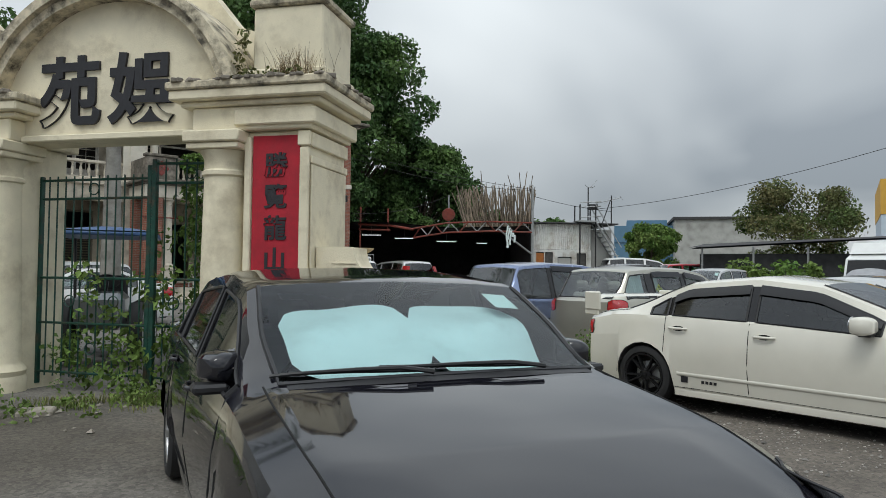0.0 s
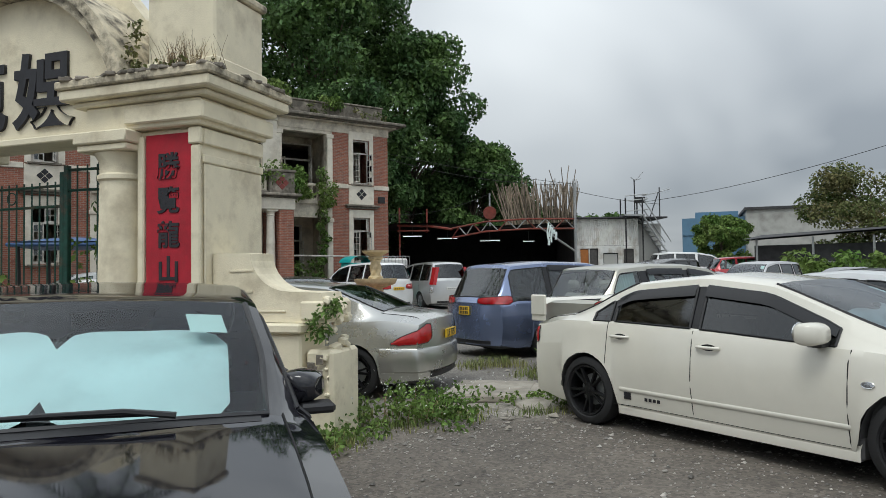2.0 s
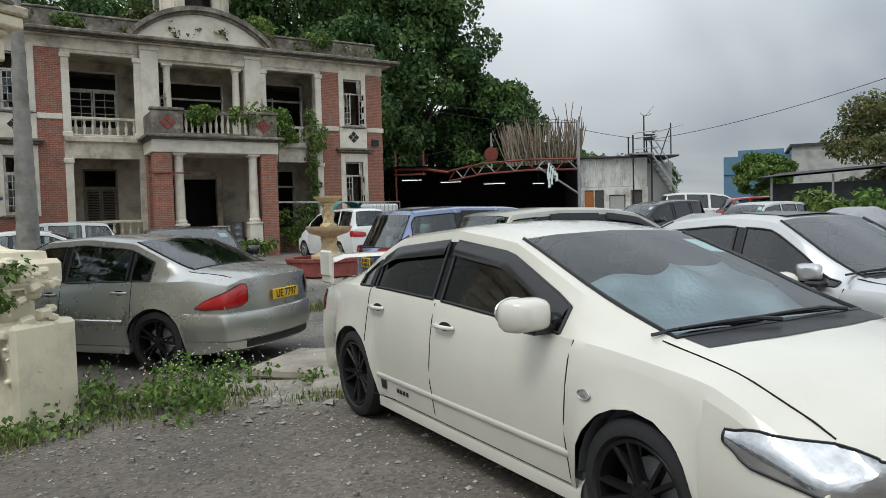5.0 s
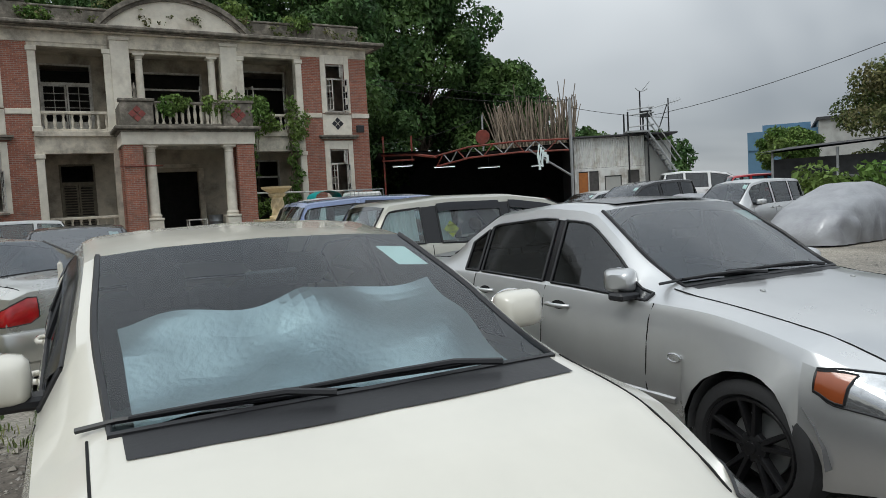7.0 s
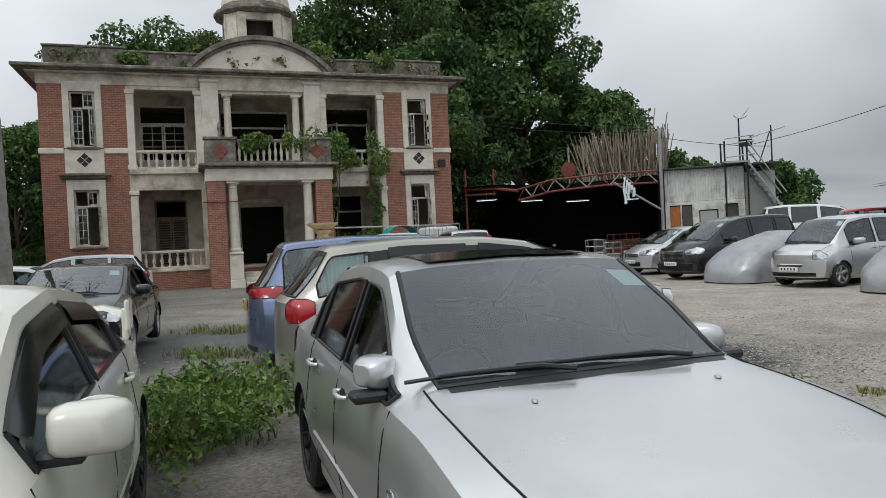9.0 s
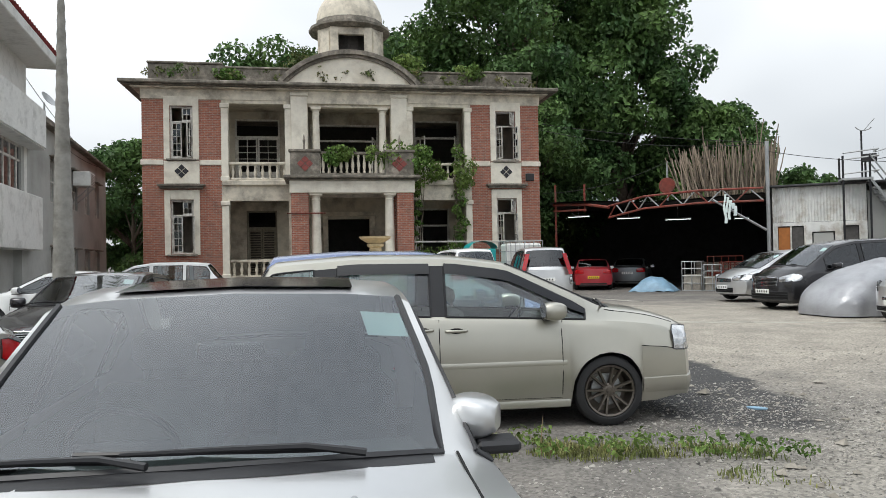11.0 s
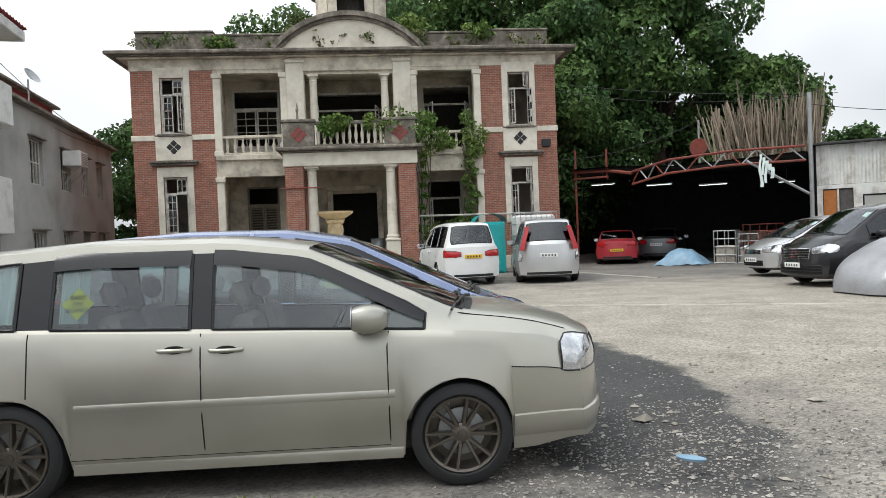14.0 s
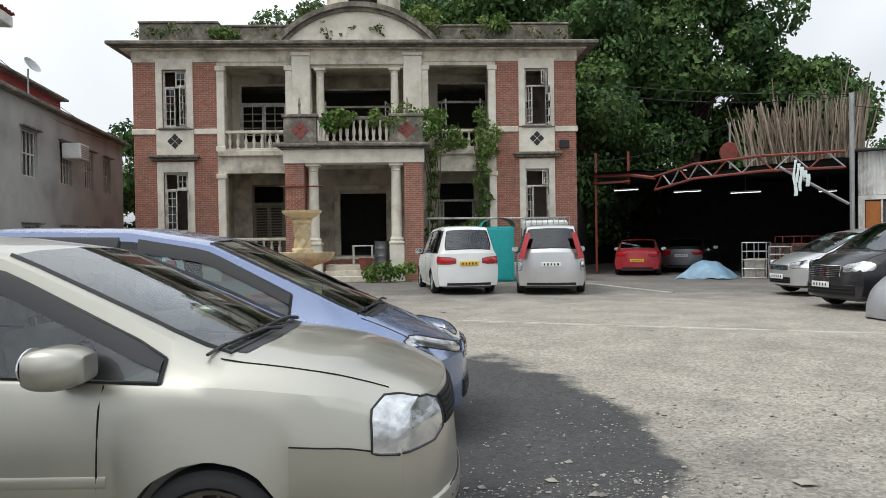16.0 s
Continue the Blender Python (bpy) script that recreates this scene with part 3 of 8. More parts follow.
    doors = [(X(a), X(b)) for a, b in sp["doors"]]
    for a, b in doors:
        marks += [a, b]
    marks += list(np.linspace(-half, half, 34)) + [half - 0.02, half - 0.06, -half + 0.02, -half + 0.06]
    xs = []
    for x in sorted(marks, reverse=True):
        if not xs or xs[-1] - x > 0.012:
            xs.append(x)
        elif any(abs(x - k) < 1e-6 for k in (cowl, deck)):
            xs[-1] = x
    secs = [[shaped(x, y, z) for y, z in rows_at(x)] for x in xs]
    groups = {}

    def kind(x, i):
        if i >= 8 and roof_f - 0.001 < x < cowl:
            return "windscreen" if i >= 9 else "body"
        if i >= 8 and deck < x < roof_r:
            return "rear_window" if i >= 9 else "body"
        if i == 6:
            for a, b in glass_runs:
                if b < x < a:
                    return "side_window"
            if sp.get("dark_pillars") and glass_runs[-1][1] < x < glass_runs[0][0]:
                return "pillar"
        if i >= 8 and x > cowl and x < half - 0.1:
            return "bonnet"
        if i >= 8 and x < deck and sp.get("boot", True) and x > -half + 0.03:
            return "boot_lid"
        if i < 5:
            for k, (a, b) in enumerate(doors):
                if b < x < a and i > 0:
                    return "door%d" % k
        if x > xf + gap and i < sp.get("bumper_rows", 4):
            return "front_bumper"
        if x < xr - gap and i < 3:
            return "rear_bumper"
        if 8 <= i and roof_r <= x <= roof_f:
            return "roof"
        return "body"

    for s in (1, -1):
        for j in range(len(xs) - 1):
            xm = (xs[j] + xs[j + 1]) / 2
            for i in range(len(secs[0]) - 1):
                q = [secs[j][i], secs[j][i + 1], secs[j + 1][i + 1], secs[j + 1][i]]
                k = kind(xm, i)
                if k.startswith("door") or k in ("side_window", "pillar"):
                    k += "|%d" % s
                if k.startswith("pillar"):
                    k += "|%d" % sum(b > xm for a, b in glass_runs)
                if k.startswith("side_window"):
                    k += "|%d" % next(n for n, (a, b) in enumerate(glass_runs) if b < xm < a)
                groups.setdefault(k, []).append([V((p.x, p.y * s, p.z)) for p in q])
    # ends
    for j, k in ((0, "front_bumper"), (-1, "rear_bumper")):
        x = xs[j]
        pr = rows_at(x)
        ts = np.linspace(-1, 1, 13)
        for i in range(len(pr) - 1):
            for a, b in zip(ts, ts[1:]):
                q = [shaped(x, pr[i][0] * a, pr[i][1]), shaped(x, pr[i][0] * b, pr[i][1]), shaped(x, pr[i + 1][0] * b, pr[i + 1][1]), shaped(x, pr[i + 1][0] * a, pr[i + 1][1])]
                groups.setdefault(k, []).append(q)

    car = thing(name, label, sp.get("category", "car"), m, group)
    glassy = {"windscreen": sp.get("screen", M_GLASS_SCREEN), "rear_window": sp.get("glass", M_GLASS), "side_window": sp.get("glass", M_GLASS)}
    made = {}
    for key, faces in groups.items():
        base = key.split("|")[0]
        bm = BM()
        for q in faces:
            bm.faces.new([bm.verts.new(p) for p in q])
        bmesh.ops.remove_doubles(bm, verts=bm.verts, dist=0.0008)
        bmesh.ops.dissolve_degenerate(bm, dist=0.0005, edges=bm.edges)
        title = "door" if base.startswith("door") else base
        ob = part(title, bm, glassy.get(base, M_TRIM if base == "pillar" else sp.get("roof_paint", paintwork) if base == "roof" else paintwork), car, smooth=32)
        made[key] = ob

    def side_y(x, z):
        pr = rows_at(x)
        return float(np.interp(z, [p[1] for p in pr[:9]], [p[0] for p in pr[:9]]))

    def on_side(x, z, s, out=0.0):
        p = shaped(x, side_y(x, z), z)
        return V((p.x, s * (p.y + out), p.z))

    # gaps, sills and arches
    for s in (1, -1):
        for x in sorted({round(v, 3) for d in doors for v in d}):
            bm = BM()
            zs = [lerp(max(bottom(x), sill) + 0.03, belt(x), k / 8) for k in range(9)]
            tube(bm, [on_side(x, z, s, -0.001) for z in zs], 0.0048, 5)
            part("panel_gap", bm, M_GAP, car)
        bm = BM()
        tube(bm, [on_side(x, sill + 0.1 * (belt(x) - sill), s, -0.002) for x in np.linspace(doors[0][0], doors[-1][1] if doors[-1][1] > xr + gap else xr + gap, 8)], 0.0035, 5)
        part("panel_gap", bm, M_GAP, car)
        for rng in ((cowl - 0.02, half - 0.14), (deck + 0.02, -half + 0.1)):
            if rng[0] > 0 or sp.get("boot", True):
                pts = []
                for x in np.linspace(*rng, 10):
                    y, z = rows_at(x)[8]
                    p = shaped(x, y, z)
                    pts.append(V((p.x, s * p.y, p.z)))
                bm = BM()
                tube(bm, pts, 0.0042, 5)
                part("panel_gap", bm, M_GAP, car)
    for s in (1, -1):
        for a, b in glass_runs:
            bm = BM()
            lo, hi = [], []
            for x in np.linspace(a, b, 12):
                r6, r7 = rows_at(x)[6], rows_at(x)[7]
                p, q = shaped(x, *r6), shaped(x, *r7)
                lo.append(V((p.x, s * (p.y + 0.004), p.z)))
                hi.append(V((q.x, s * (q.y + 0.004), q.z)))
            tube(bm, lo, 0.009, 5)
            tube(bm, hi, 0.009, 5)
            tube(bm, [lo[0], hi[0]], 0.011, 5)
            tube(bm, [lo[-1], hi[-1]], 0.011, 5)
            part("window_seal", bm, M_BLACKPLASTIC, car, smooth=60)
    for foot, x0, x1 in ((cowl - 0.004, roof_f, cowl), (deck + 0.004, roof_r, deck)):
        pr = rows_at(foot)
        pts = [shaped(foot, pr[i][0], pr[i][1]) for i in (9, 10, 11)]
        across = [V((p.x, -p.y, p.z)) for p in pts] + pts[::-1][1:]
        side = []
        for x in np.linspace(x0, x1, 9):
            y, z = rows_at(x)[9]
            side.append(shaped(x, y, z))
        bm = BM()
        tube(bm, [V((p.x, -p.y, p.z)) for p in side[:-1]] + across + side[-2::-1], 0.012, 5)
        part("screen_seal", bm, M_BLACKPLASTIC, car, smooth=60)
    if sp.get("visor"):
        for s in (1, -1):
            for a, b in glass_runs[:2]:
                bm = BM()
                rows = []
                for x in np.linspace(a, b, 14):
                    r6, r7 = rows_at(x)[6], rows_at(x)[7]
                    hgt = min(0.075, 0.45 * (r7[1] - r6[1]))
                    k = hgt / max(0.05, r7[1] - r6[1])
                    p = [shaped(x, lerp(r7[0], r6[0], f) + o, lerp(r7[1], r6[1], f)) for f, o in ((-0.05, 0.008), (0.35 * k, 0.026), (k, 0.03))]
                    rows.append([V((c.x, s * c.y, c.z)) for c in p])
                quads(bm, rows)
                part("window_visor", bm, M_TRIM, car, "smoked plastic window visor", smooth=50)
    # underside, wheel housings, cabin
    bm = BM()
    box(bm, -half + 0.25, half - 0.3, -W / 2 + 0.26, W / 2 - 0.26, sill - 0.02, 0.62, 0.03)
    box(bm, xr + gap, xf - gap, -W / 2 + 0.07, W / 2 - 0.07, sill - 0.01, sill + 0.16, 0.02)
    for a in (xf, xr):
        for s in (1, -1):
            rows = []
            for i in range(13):
                t = math.pi * i / 12
                rows.append([(a + (gap + 0.004) * math.cos(t), s * (W / 2 - q), R + (gap + 0.004) * math.sin(t)) for q in (0.03, 0.27)])
            quads(bm, rows)
    part("underbody", bm, M_CABIN, car)
    bm = BM()
    zf = 0.42
    rows = []
    for x in np.linspace(cowl - 0.05, roof_r if sp.get("boot", True) else deck + 0.1, 10):
        zb = belt(x)
        rows.append([shaped(x, y, z) for y, z in ((width(x) - 0.09, zb - 0.02), (width(x) - 0.14, zf), (-(width(x) - 0.14), zf), (-(width(x) - 0.09), zb - 0.02))])
    quads(bm, rows)
    box(bm, cowl - 0.5, cowl - 0.02, -W / 2 + 0.2, W / 2 - 0.2, zf, belt(cowl - 0.3) - 0.01, 0.06)
    if sp.get("boot", True):
        box(bm, deck + 0.06, roof_r - 0.1, -W / 2 + 0.25, W / 2 - 0.25, belt(deck) - 0.12, belt(deck) - 0.03, 0.02)
    part("cabin", bm, sp.get("lining", M_CABIN), car)
    seat_mat = sp.get("seat", M_SEAT)
    for n, xs0 in enumerate(sp["rows"]):
        for s in (0.36, -0.36) if n == 0 or len(sp["rows"]) > 2 else (0.36, 0.0, -0.36):
            bm = BM()
            x0 = X(xs0)
            wseat = 0.25 if abs(s) > 0.1 else 0.12
            box(bm, x0 - 0.05, x0 + 0.45, s - wseat, s + wseat, zf, zf + 0.22 + 0.04 * (H - 1.4), 0.06)
            lean = Matrix.Translation((x0, s, zf + 0.18)) @ Matrix.Rotation(radians(-14), 4, "Y")
            bh = belt(x0) - zf - 0.12
            box(bm, -0.09, 0.06, -wseat, wseat, 0, bh + 0.05, 0.05, lean)
            if abs(s) > 0.1:
                box(bm, -0.06, 0.04, -0.13, 0.13, bh + 0.1, bh + 0.27, 0.045, lean)
                tube(bm, [lean @ V((-0.01, -0.06, bh)), lean @ V((-0.01, -0.06, bh + 0.14))], 0.007)
                tube(bm, [lean @ V((-0.01, 0.06, bh)), lean @ V((-0.01, 0.06, bh + 0.14))], 0.007)
            part("seat", bm, seat_mat, car, smooth=40)
    bm = BM()
    ring = Matrix.Translation((X(sp["rows"][0]) + 0.46, -0.36, belt(cowl) - 0.03)) @ Matrix.Rotation(radians(-65), 4, "Y")
    tube(bm, [ring @ V((0.18 * math.cos(a), 0.18 * math.sin(a), 0)) for a in np.linspace(0, 2 * math.pi, 25)], 0.014, 6)
    box(bm, -0.05, 0.05, -0.17, 0.17, -0.015, 0.015, 0.01, ring)
    part("steering_wheel", bm, M_BLACKPLASTIC, car, smooth=50)
    bm = BM()
    zc = top(roof_f + 0.12) - 0.12
    box(bm, roof_f + 0.1, roof_f + 0.13, -0.11, 0.11, zc - 0.03, zc + 0.035, 0.012)
    part("inner_mirror", bm, M_BLACKPLASTIC, car)
    # wheels
    style = sp.get("rims", "silver")
    tyre, rim, disc = wheel_meshes(R, style)
    for a in (xf, xr):
        for s in (1, -1):
            wh = part("wheel", tyre, M_TYRE, car)
            wh.matrix_local = pose(a, s * (W / 2 - 0.115), R, 0, random.uniform(0, 70), 0 if s < 0 else 180)
            for nm, me in (("rim", rim), ("brake_disc", disc)):
                o = part(nm, me, M_TYRE, wh)
    # lamps
    def lamp(nm, end, s, y_in, reach, z_in, z_out, mat, out=0.006, tip=0.62, skip=0.0):
        """A lens that starts y_in from the middle on the end and wraps along the side for reach metres."""
        x_end = half if end > 0 else -half
        path = [(x_end, y) for y in np.linspace(y_in, side_y(x_end, (z_in[0] + z_in[1]) / 2) - 0.01, 7)]
        path += [(x_end - end * d, None) for d in np.linspace(0.02, reach, 9)] if reach > 0 else []
        rows, n = [], len(path)
        for i, (x, y) in enumerate(path):
            f = i / (n - 1)
            lo, hi = lerp(z_in[0], z_out[0], f), lerp(z_in[1], z_out[1], f)
            pinch = smoothstep(1.0, 0.8, f) * (1 - tip) + tip if reach > 0 else 1
            mid = lerp(lo, hi, 0.6)
            lo, hi = lerp(mid, lo, pinch), lerp(mid, hi, pinch)
            pinch = smoothstep(0.0, 0.15, f) * 0.3 + 0.7
            mid = (lo + hi) / 2
            lo, hi = lerp(mid, lo, pinch), lerp(mid, hi, pinch)
            col = []
            for k in range(6):
                z = lerp(lo, hi, k / 5)
                bulge = out + 0.012 * math.sin(math.pi * k / 5)
                if y is None:
                    p = shaped(x, side_y(x, z), z) + V((end * bulge * 0.3, bulge, 0))
                else:
                    p = shaped(x, min(y, side_y(x, z)), z) + V((end * bulge, bulge * 0.5 * (y / (W / 2)) ** 2, 0))
                col.append(V((p.x, s * p.y, p.z)))
            rows.append(col)
        rows = rows[int(skip * n):]
        bm = BM()
        quads(bm, rows)
        edge = [r[0] for r in rows] + [p for p in rows[-1][1:]] + [r[-1] for r in reversed(rows[:-1])] + [p for p in reversed(rows[0][:-1])]
        ob = part(nm, bm, mat, car, smooth=50)
        bm = BM()
        tube(bm, edge, 0.0055, 5)
        part("lamp_seal", bm, M_BLACKPLASTIC, ob)
        return ob

    for s in (1, -1):
        lamp("headlamp", 1, s, *sp["headlamp"], M_LAMP_CLEAR, 0.006, sp.get("lamp_tip", 0.62))
        if sp.get("amber"):
            lamp("indicator", 1, s, *sp["amber"], M_LAMP_AMBER, 0.011, sp.get("lamp_tip", 0.62), 0.72)
        for spec in sp["taillamp"]:
            lamp("tail_lamp", -1, s, *spec[:4], M_LAMP_CLEAR if len(spec) > 4 else M_LAMP_RED, 0.006, sp.get("tail_tip", 0.62))

    # grille, plates, wipers, mirrors, handles
    def on_front(y, z, end=1, out=0.0):
        p = shaped(half * end, y, z)
        return V((p.x + end * out, p.y, p.z))

    def end_patch(nm, end, y1, z0, z1, mat, out, bars=0, bar_mat=None):
        bm = BM()
        rows = [[on_front(y, z, end, out) for z in np.linspace(z0, z1, 5)] for y in np.linspace(-y1, y1, 13)]
        quads(bm, rows)
        ob = part(nm, bm, mat, car, smooth=50)
        bm = BM()
        tube(bm, [r[0] for r in rows] + [r[-1] for r in rows[::-1]] + [rows[0][0]], 0.007, 5)
        for k in range(bars):
            z = lerp(z0, z1, (k + 1) / (bars + 1))
            tube(bm, [on_front(y, z, end, out + 0.006) for y in np.linspace(-y1, y1, 13)], 0.009, 5)
        part("trim_bar", bm, bar_mat or M_BLACKPLASTIC, ob)
        return ob

    if sp.get("grille"):
        y1, z0, z1, bars = sp["grille"]
        end_patch("grille", 1, y1, z0, z1, M_GAP, 0.004, bars, sp.get("grille_bar", M_CHROME))
    if sp.get("intake"):
        end_patch("air_intake", 1, *sp["intake"], M_GAP, 0.004, 2)
    end_patch("rear_valance", -1, W / 2 - 0.3, 0.27, 0.33, M_BLACKPLASTIC, 0.003)
    for end, key in ((1, "plate_front"), (-1, "plate_rear")):
        if key not in sp:
            continue
        z, text, mat = sp[key]
        p = on_front(0, z, end, 0.022)
        bm = BM()
        ph, pw = (0.08, 0.16) if "\n" in text else (0.057, 0.26)
        box(bm, -0.008, 0.012, -pw, pw, -ph, ph, 0.006)
        pl = part("number_plate", bm, mat, car)
        pl.matrix_local = pose(p.x, p.y, p.z, 0, 0, 0 if end > 0 else 180)
        if text.strip("|\n "):
            writing("lettering", text, 0.105 if ph > 0.06 else 0.12, M_INK, pl, pose(0.013, 0, -0.002, 90, 0, 90), 0.001, 0.002)
        else:
            for k, dz in enumerate((0.035, -0.035) if "\n" in text else (0,)):
                bm = BM()
                for q in (-2, -1, 0, 1, 2):
                    box(bm, 0.012, 0.014, q * pw * 0.34 - 0.02, q * pw * 0.34 + 0.018, dz - 0.028, dz + 0.028)
                part("plate_marks", bm, M_INK, pl)
    if sp.get("crease"):
        z0, z1, mat, proud = sp["crease"]
        for s in (1, -1):
            bm = BM()
            rows = []
            for x in np.linspace(xf - gap - 0.05, xr + gap + 0.05, 20):
                rows.append([on_side(x, z, s, o) for z, o in ((z0, 0.0), (lerp(z0, z1, 0.2), proud), (lerp(z0, z1, 0.8), proud), (z1, 0.0))])
            quads(bm, rows)
            part("side_moulding", bm, mat, car, smooth=50)
    if sp.get("rear_bar"):
        z0, z1 = sp["rear_bar"]
        run = [(x, 1) for x in np.linspace(xr - gap - 0.02, -half + 0.01, 10)] + [(-half, k) for k in np.linspace(0.97, -0.97, 17)] + [(x, -1) for x in np.linspace(-half + 0.01, xr - gap - 0.02, 10)]
        rows = []
        for x, k in run:
            grow = smoothstep(xr - gap, xr - gap - 0.25, x)
            col = []
            for z, o in ((z1 + 0.012, -0.004), (z1, 0.026), (z1 - 0.03, 0.036), (lerp(z0, z1, 0.5), 0.042), (z0 + 0.03, 0.03), (z0, -0.01)):
                y = side_y(x, max(z, bottom(x) + 0.01))
                o = o * (0.3 + 0.7 * grow)
                p = shaped(x, y * k, z)
                n = V((0, o * k, 0)) if abs(k) == 1 else V((-o * (1 - 0.4 * k * k), o * k ** 3, 0))
                col.append(p + n)
            rows.append(col)
        bm = BM()
        quads(bm, rows)
        part("bumper_bar", bm, paintwork, car, smooth=40)
    if sp.get("lip"):
        for s in (1, -1):
            bm = BM()
            pts = []
            for x in np.linspace(xf + gap + 0.005, half - 0.005, 9):
                p = shaped(x, *rows_at(x)[3])
                pts.append(V((p.x, s * (p.y + 0.001), p.z)))
            tube(bm, pts, 0.004, 5)
            part("bumper_gap", bm, M_GAP, car)
        z0 = sp["lip"]
        run = [(x, None) for x in np.linspace(xf + gap + 0.01, half - 0.01, 8)] + [(half, k) for k in np.linspace(0.98, -0.98, 13)]
        run += [(x, -1) for x in np.linspace(half - 0.01, xf + gap + 0.01, 8)]
        rows = []
        for x, k in run:
            col = []
            for z, o in ((z0 + 0.018, -0.002), (z0 + 0.008, 0.014), (z0 - 0.05, 0.02), (z0 - 0.12, 0.008), (z0 - 0.15, -0.01)):
                y = side_y(x, max(z, bottom(x) + 0.01))
                p = shaped(x, y * (1 if k is None else k), z)
                col.append(p + (V((0, o, 0)) if k is None else V((0, -o, 0)) if k == -1 else V((o, 0, 0))))
            rows.append(col)
        bm = BM()
        quads(bm, rows)
        part("bumper_lip", bm, paintwork, car, smooth=35)
    for s in (1, -1):
        bm = BM()
        rows = []
        for x in np.linspace(xf - gap - 0.01, xr + gap + 0.01, 14):
            rows.append([on_side(x, sill + 0.02, s, o) + V((0, 0, dz)) for o, dz in ((-0.02, 0.10), (0.012, 0.055), (0.02, 0.02), (0.015, -0.03), (-0.05, -0.05))])
        quads(bm, rows)
        part("side_skirt", bm, sp.get("skirt", paintwork), car, smooth=40)
    mx, mz = X(sp["mirror"]), belt(X(sp["mirror"])) + 0.11
    ms = sp.get("mirror_size", 1.0)
    for s in (1, -1):
        y0 = side_y(mx, mz - 0.1)
        bm = BM()
        rows = []
        for i in range(9):
            f = i / 8
            k = math.sin(math.pi * (0.16 + 0.78 * f)) ** 0.33
            ring = []
            for j in range(14):
                a = 2 * math.pi * j / 14
                c, d = math.cos(a), math.sin(a)
                c, d = math.copysign(abs(c) ** 0.45, c), math.copysign(abs(d) ** 0.45, d)
                ring.append((mx - 0.055 + sp.get("mirror_len", 0.16) * f, s * (y0 + 0.125 + 0.02 * ms + 0.11 * ms * k * c - 0.03 * f), mz - 0.015 + 0.078 * ms * k * d))
            rows.append(ring)
        vs = quads(bm, rows, True)
        bm.faces.new(vs[-1])
        bm.faces.new(vs[0])
        hinge = V((mx + 0.02, s * (y0 + 0.03), mz))
        fold = Matrix.Translation(hinge - V((0, s * 0.075 if sp.get("fold") else 0, 0))) @ Matrix.Rotation(radians(s * sp.get("fold", 0)), 4, "Z") @ Matrix.Translation(-hinge)
        bmesh.ops.transform(bm, matrix=fold, verts=bm.verts)
        mi = part("wing_mirror", bm, sp.get("mirror_paint", paintwork), car, smooth=50)
        bm = BM()
        box(bm, mx - 0.04, mx + 0.07, y0 - 0.02, y0 + 0.12, -0.02, 0.02, 0.012, Matrix.Translation((0, 0, mz - 0.09)) if s > 0 else Matrix.Translation((0, 0, mz - 0.09)) @ Matrix.Diagonal((1, -1, 1, 1)))
        part("mirror_arm", bm, M_BLACKPLASTIC, mi)
        bm = BM()
        lathe(bm, [(0.0001, 0), (0.066 * ms, 0.0), (0.068 * ms, 0.004)], 20, Matrix.Translation((mx - 0.058, s * (y0 + 0.145), mz - 0.006)) @ Matrix.Rotation(radians(-90), 4, "Y") @ Matrix.Diagonal((1, 1.45, 1, 1)))
        bmesh.ops.transform(bm, matrix=fold, verts=bm.verts)
        part("mirror_glass", bm, M_CHROME, mi)
    for s in (1, -1):
        for k, (a, b) in enumerate(doors):
            hx = b + 0.16 if not (sp.get("slide") and k == 1) else a - 0.16
            hz = belt(hx) - sp.get("handle_drop", 0.1)
            bm = BM()
            pts = [on_side(hx + d, hz, s, o) for d, o in ((-0.1, 0.004), (-0.085, 0.03), (0, 0.038), (0.085, 0.03), (0.1, 0.004))]
            tube(bm, pts, 0.0135, 8)
            dk = made.get("door%d|%d" % (k, s))
            part("door_handle", bm, sp.get("handle", paintwork), dk if dk is not None else car, smooth=60)
            bm = BM()
            ring = [on_side(hx + 0.07 * math.cos(t), hz + 0.026 * math.sin(t), s, 0.002) for t in np.linspace(0, 2 * math.pi, 15)[:-1]]
            bm.faces.new([bm.verts.new(p) for p in ring])
            part("handle_recess", bm, M_GAP, dk if dk is not None else car)
    bm = BM()

    def on_screen(x, y):
        pr = rows_at(x)[8:]
        z = float(np.interp(abs(y), [p[0] for p in pr[::-1]], [p[1] for p in pr[::-1]]))
        return shaped(x, y, z)

    for y0, y1 in ((0.42, -0.2), (-0.12, -0.62)):
        a, b = on_screen(cowl - 0.01, y0), on_screen(cowl - 0.045, y1)
        pts = [a + V((0.04, 0, 0.02)), lerp(a, b, 0.25) + V((0.02, 0, 0.035)), lerp(a, b, 0.6) + V((0.015, 0, 0.03)), b + V((0.01, 0, 0.02))]
        tube(bm, pts, 0.011, 6, 0.006)
        bl = [on_screen(cowl - 0.03 - 0.03 * q, lerp(y0 - 0.05, y1 - 0.12, q)) + V((0.008, 0, 0.012)) for q in np.linspace(0, 1, 7)]
        tube(bm, bl, 0.008, 5)
    part("wiper", bm, M_BLACKPLASTIC, car, smooth=50)
    if sp.get("sunroof"):
        f0, f1, ys = sp["sunroof"]
        bm = BM()
        quads(bm, [[on_screen(X(f), y) + V((0, 0, 0.005)) for y in np.linspace(-ys, ys, 11)] for f in np.linspace(f0, f1, 6)])
        part("sunroof", bm, M_TRIM, car, "dark tinted glass sunroof", smooth=50)
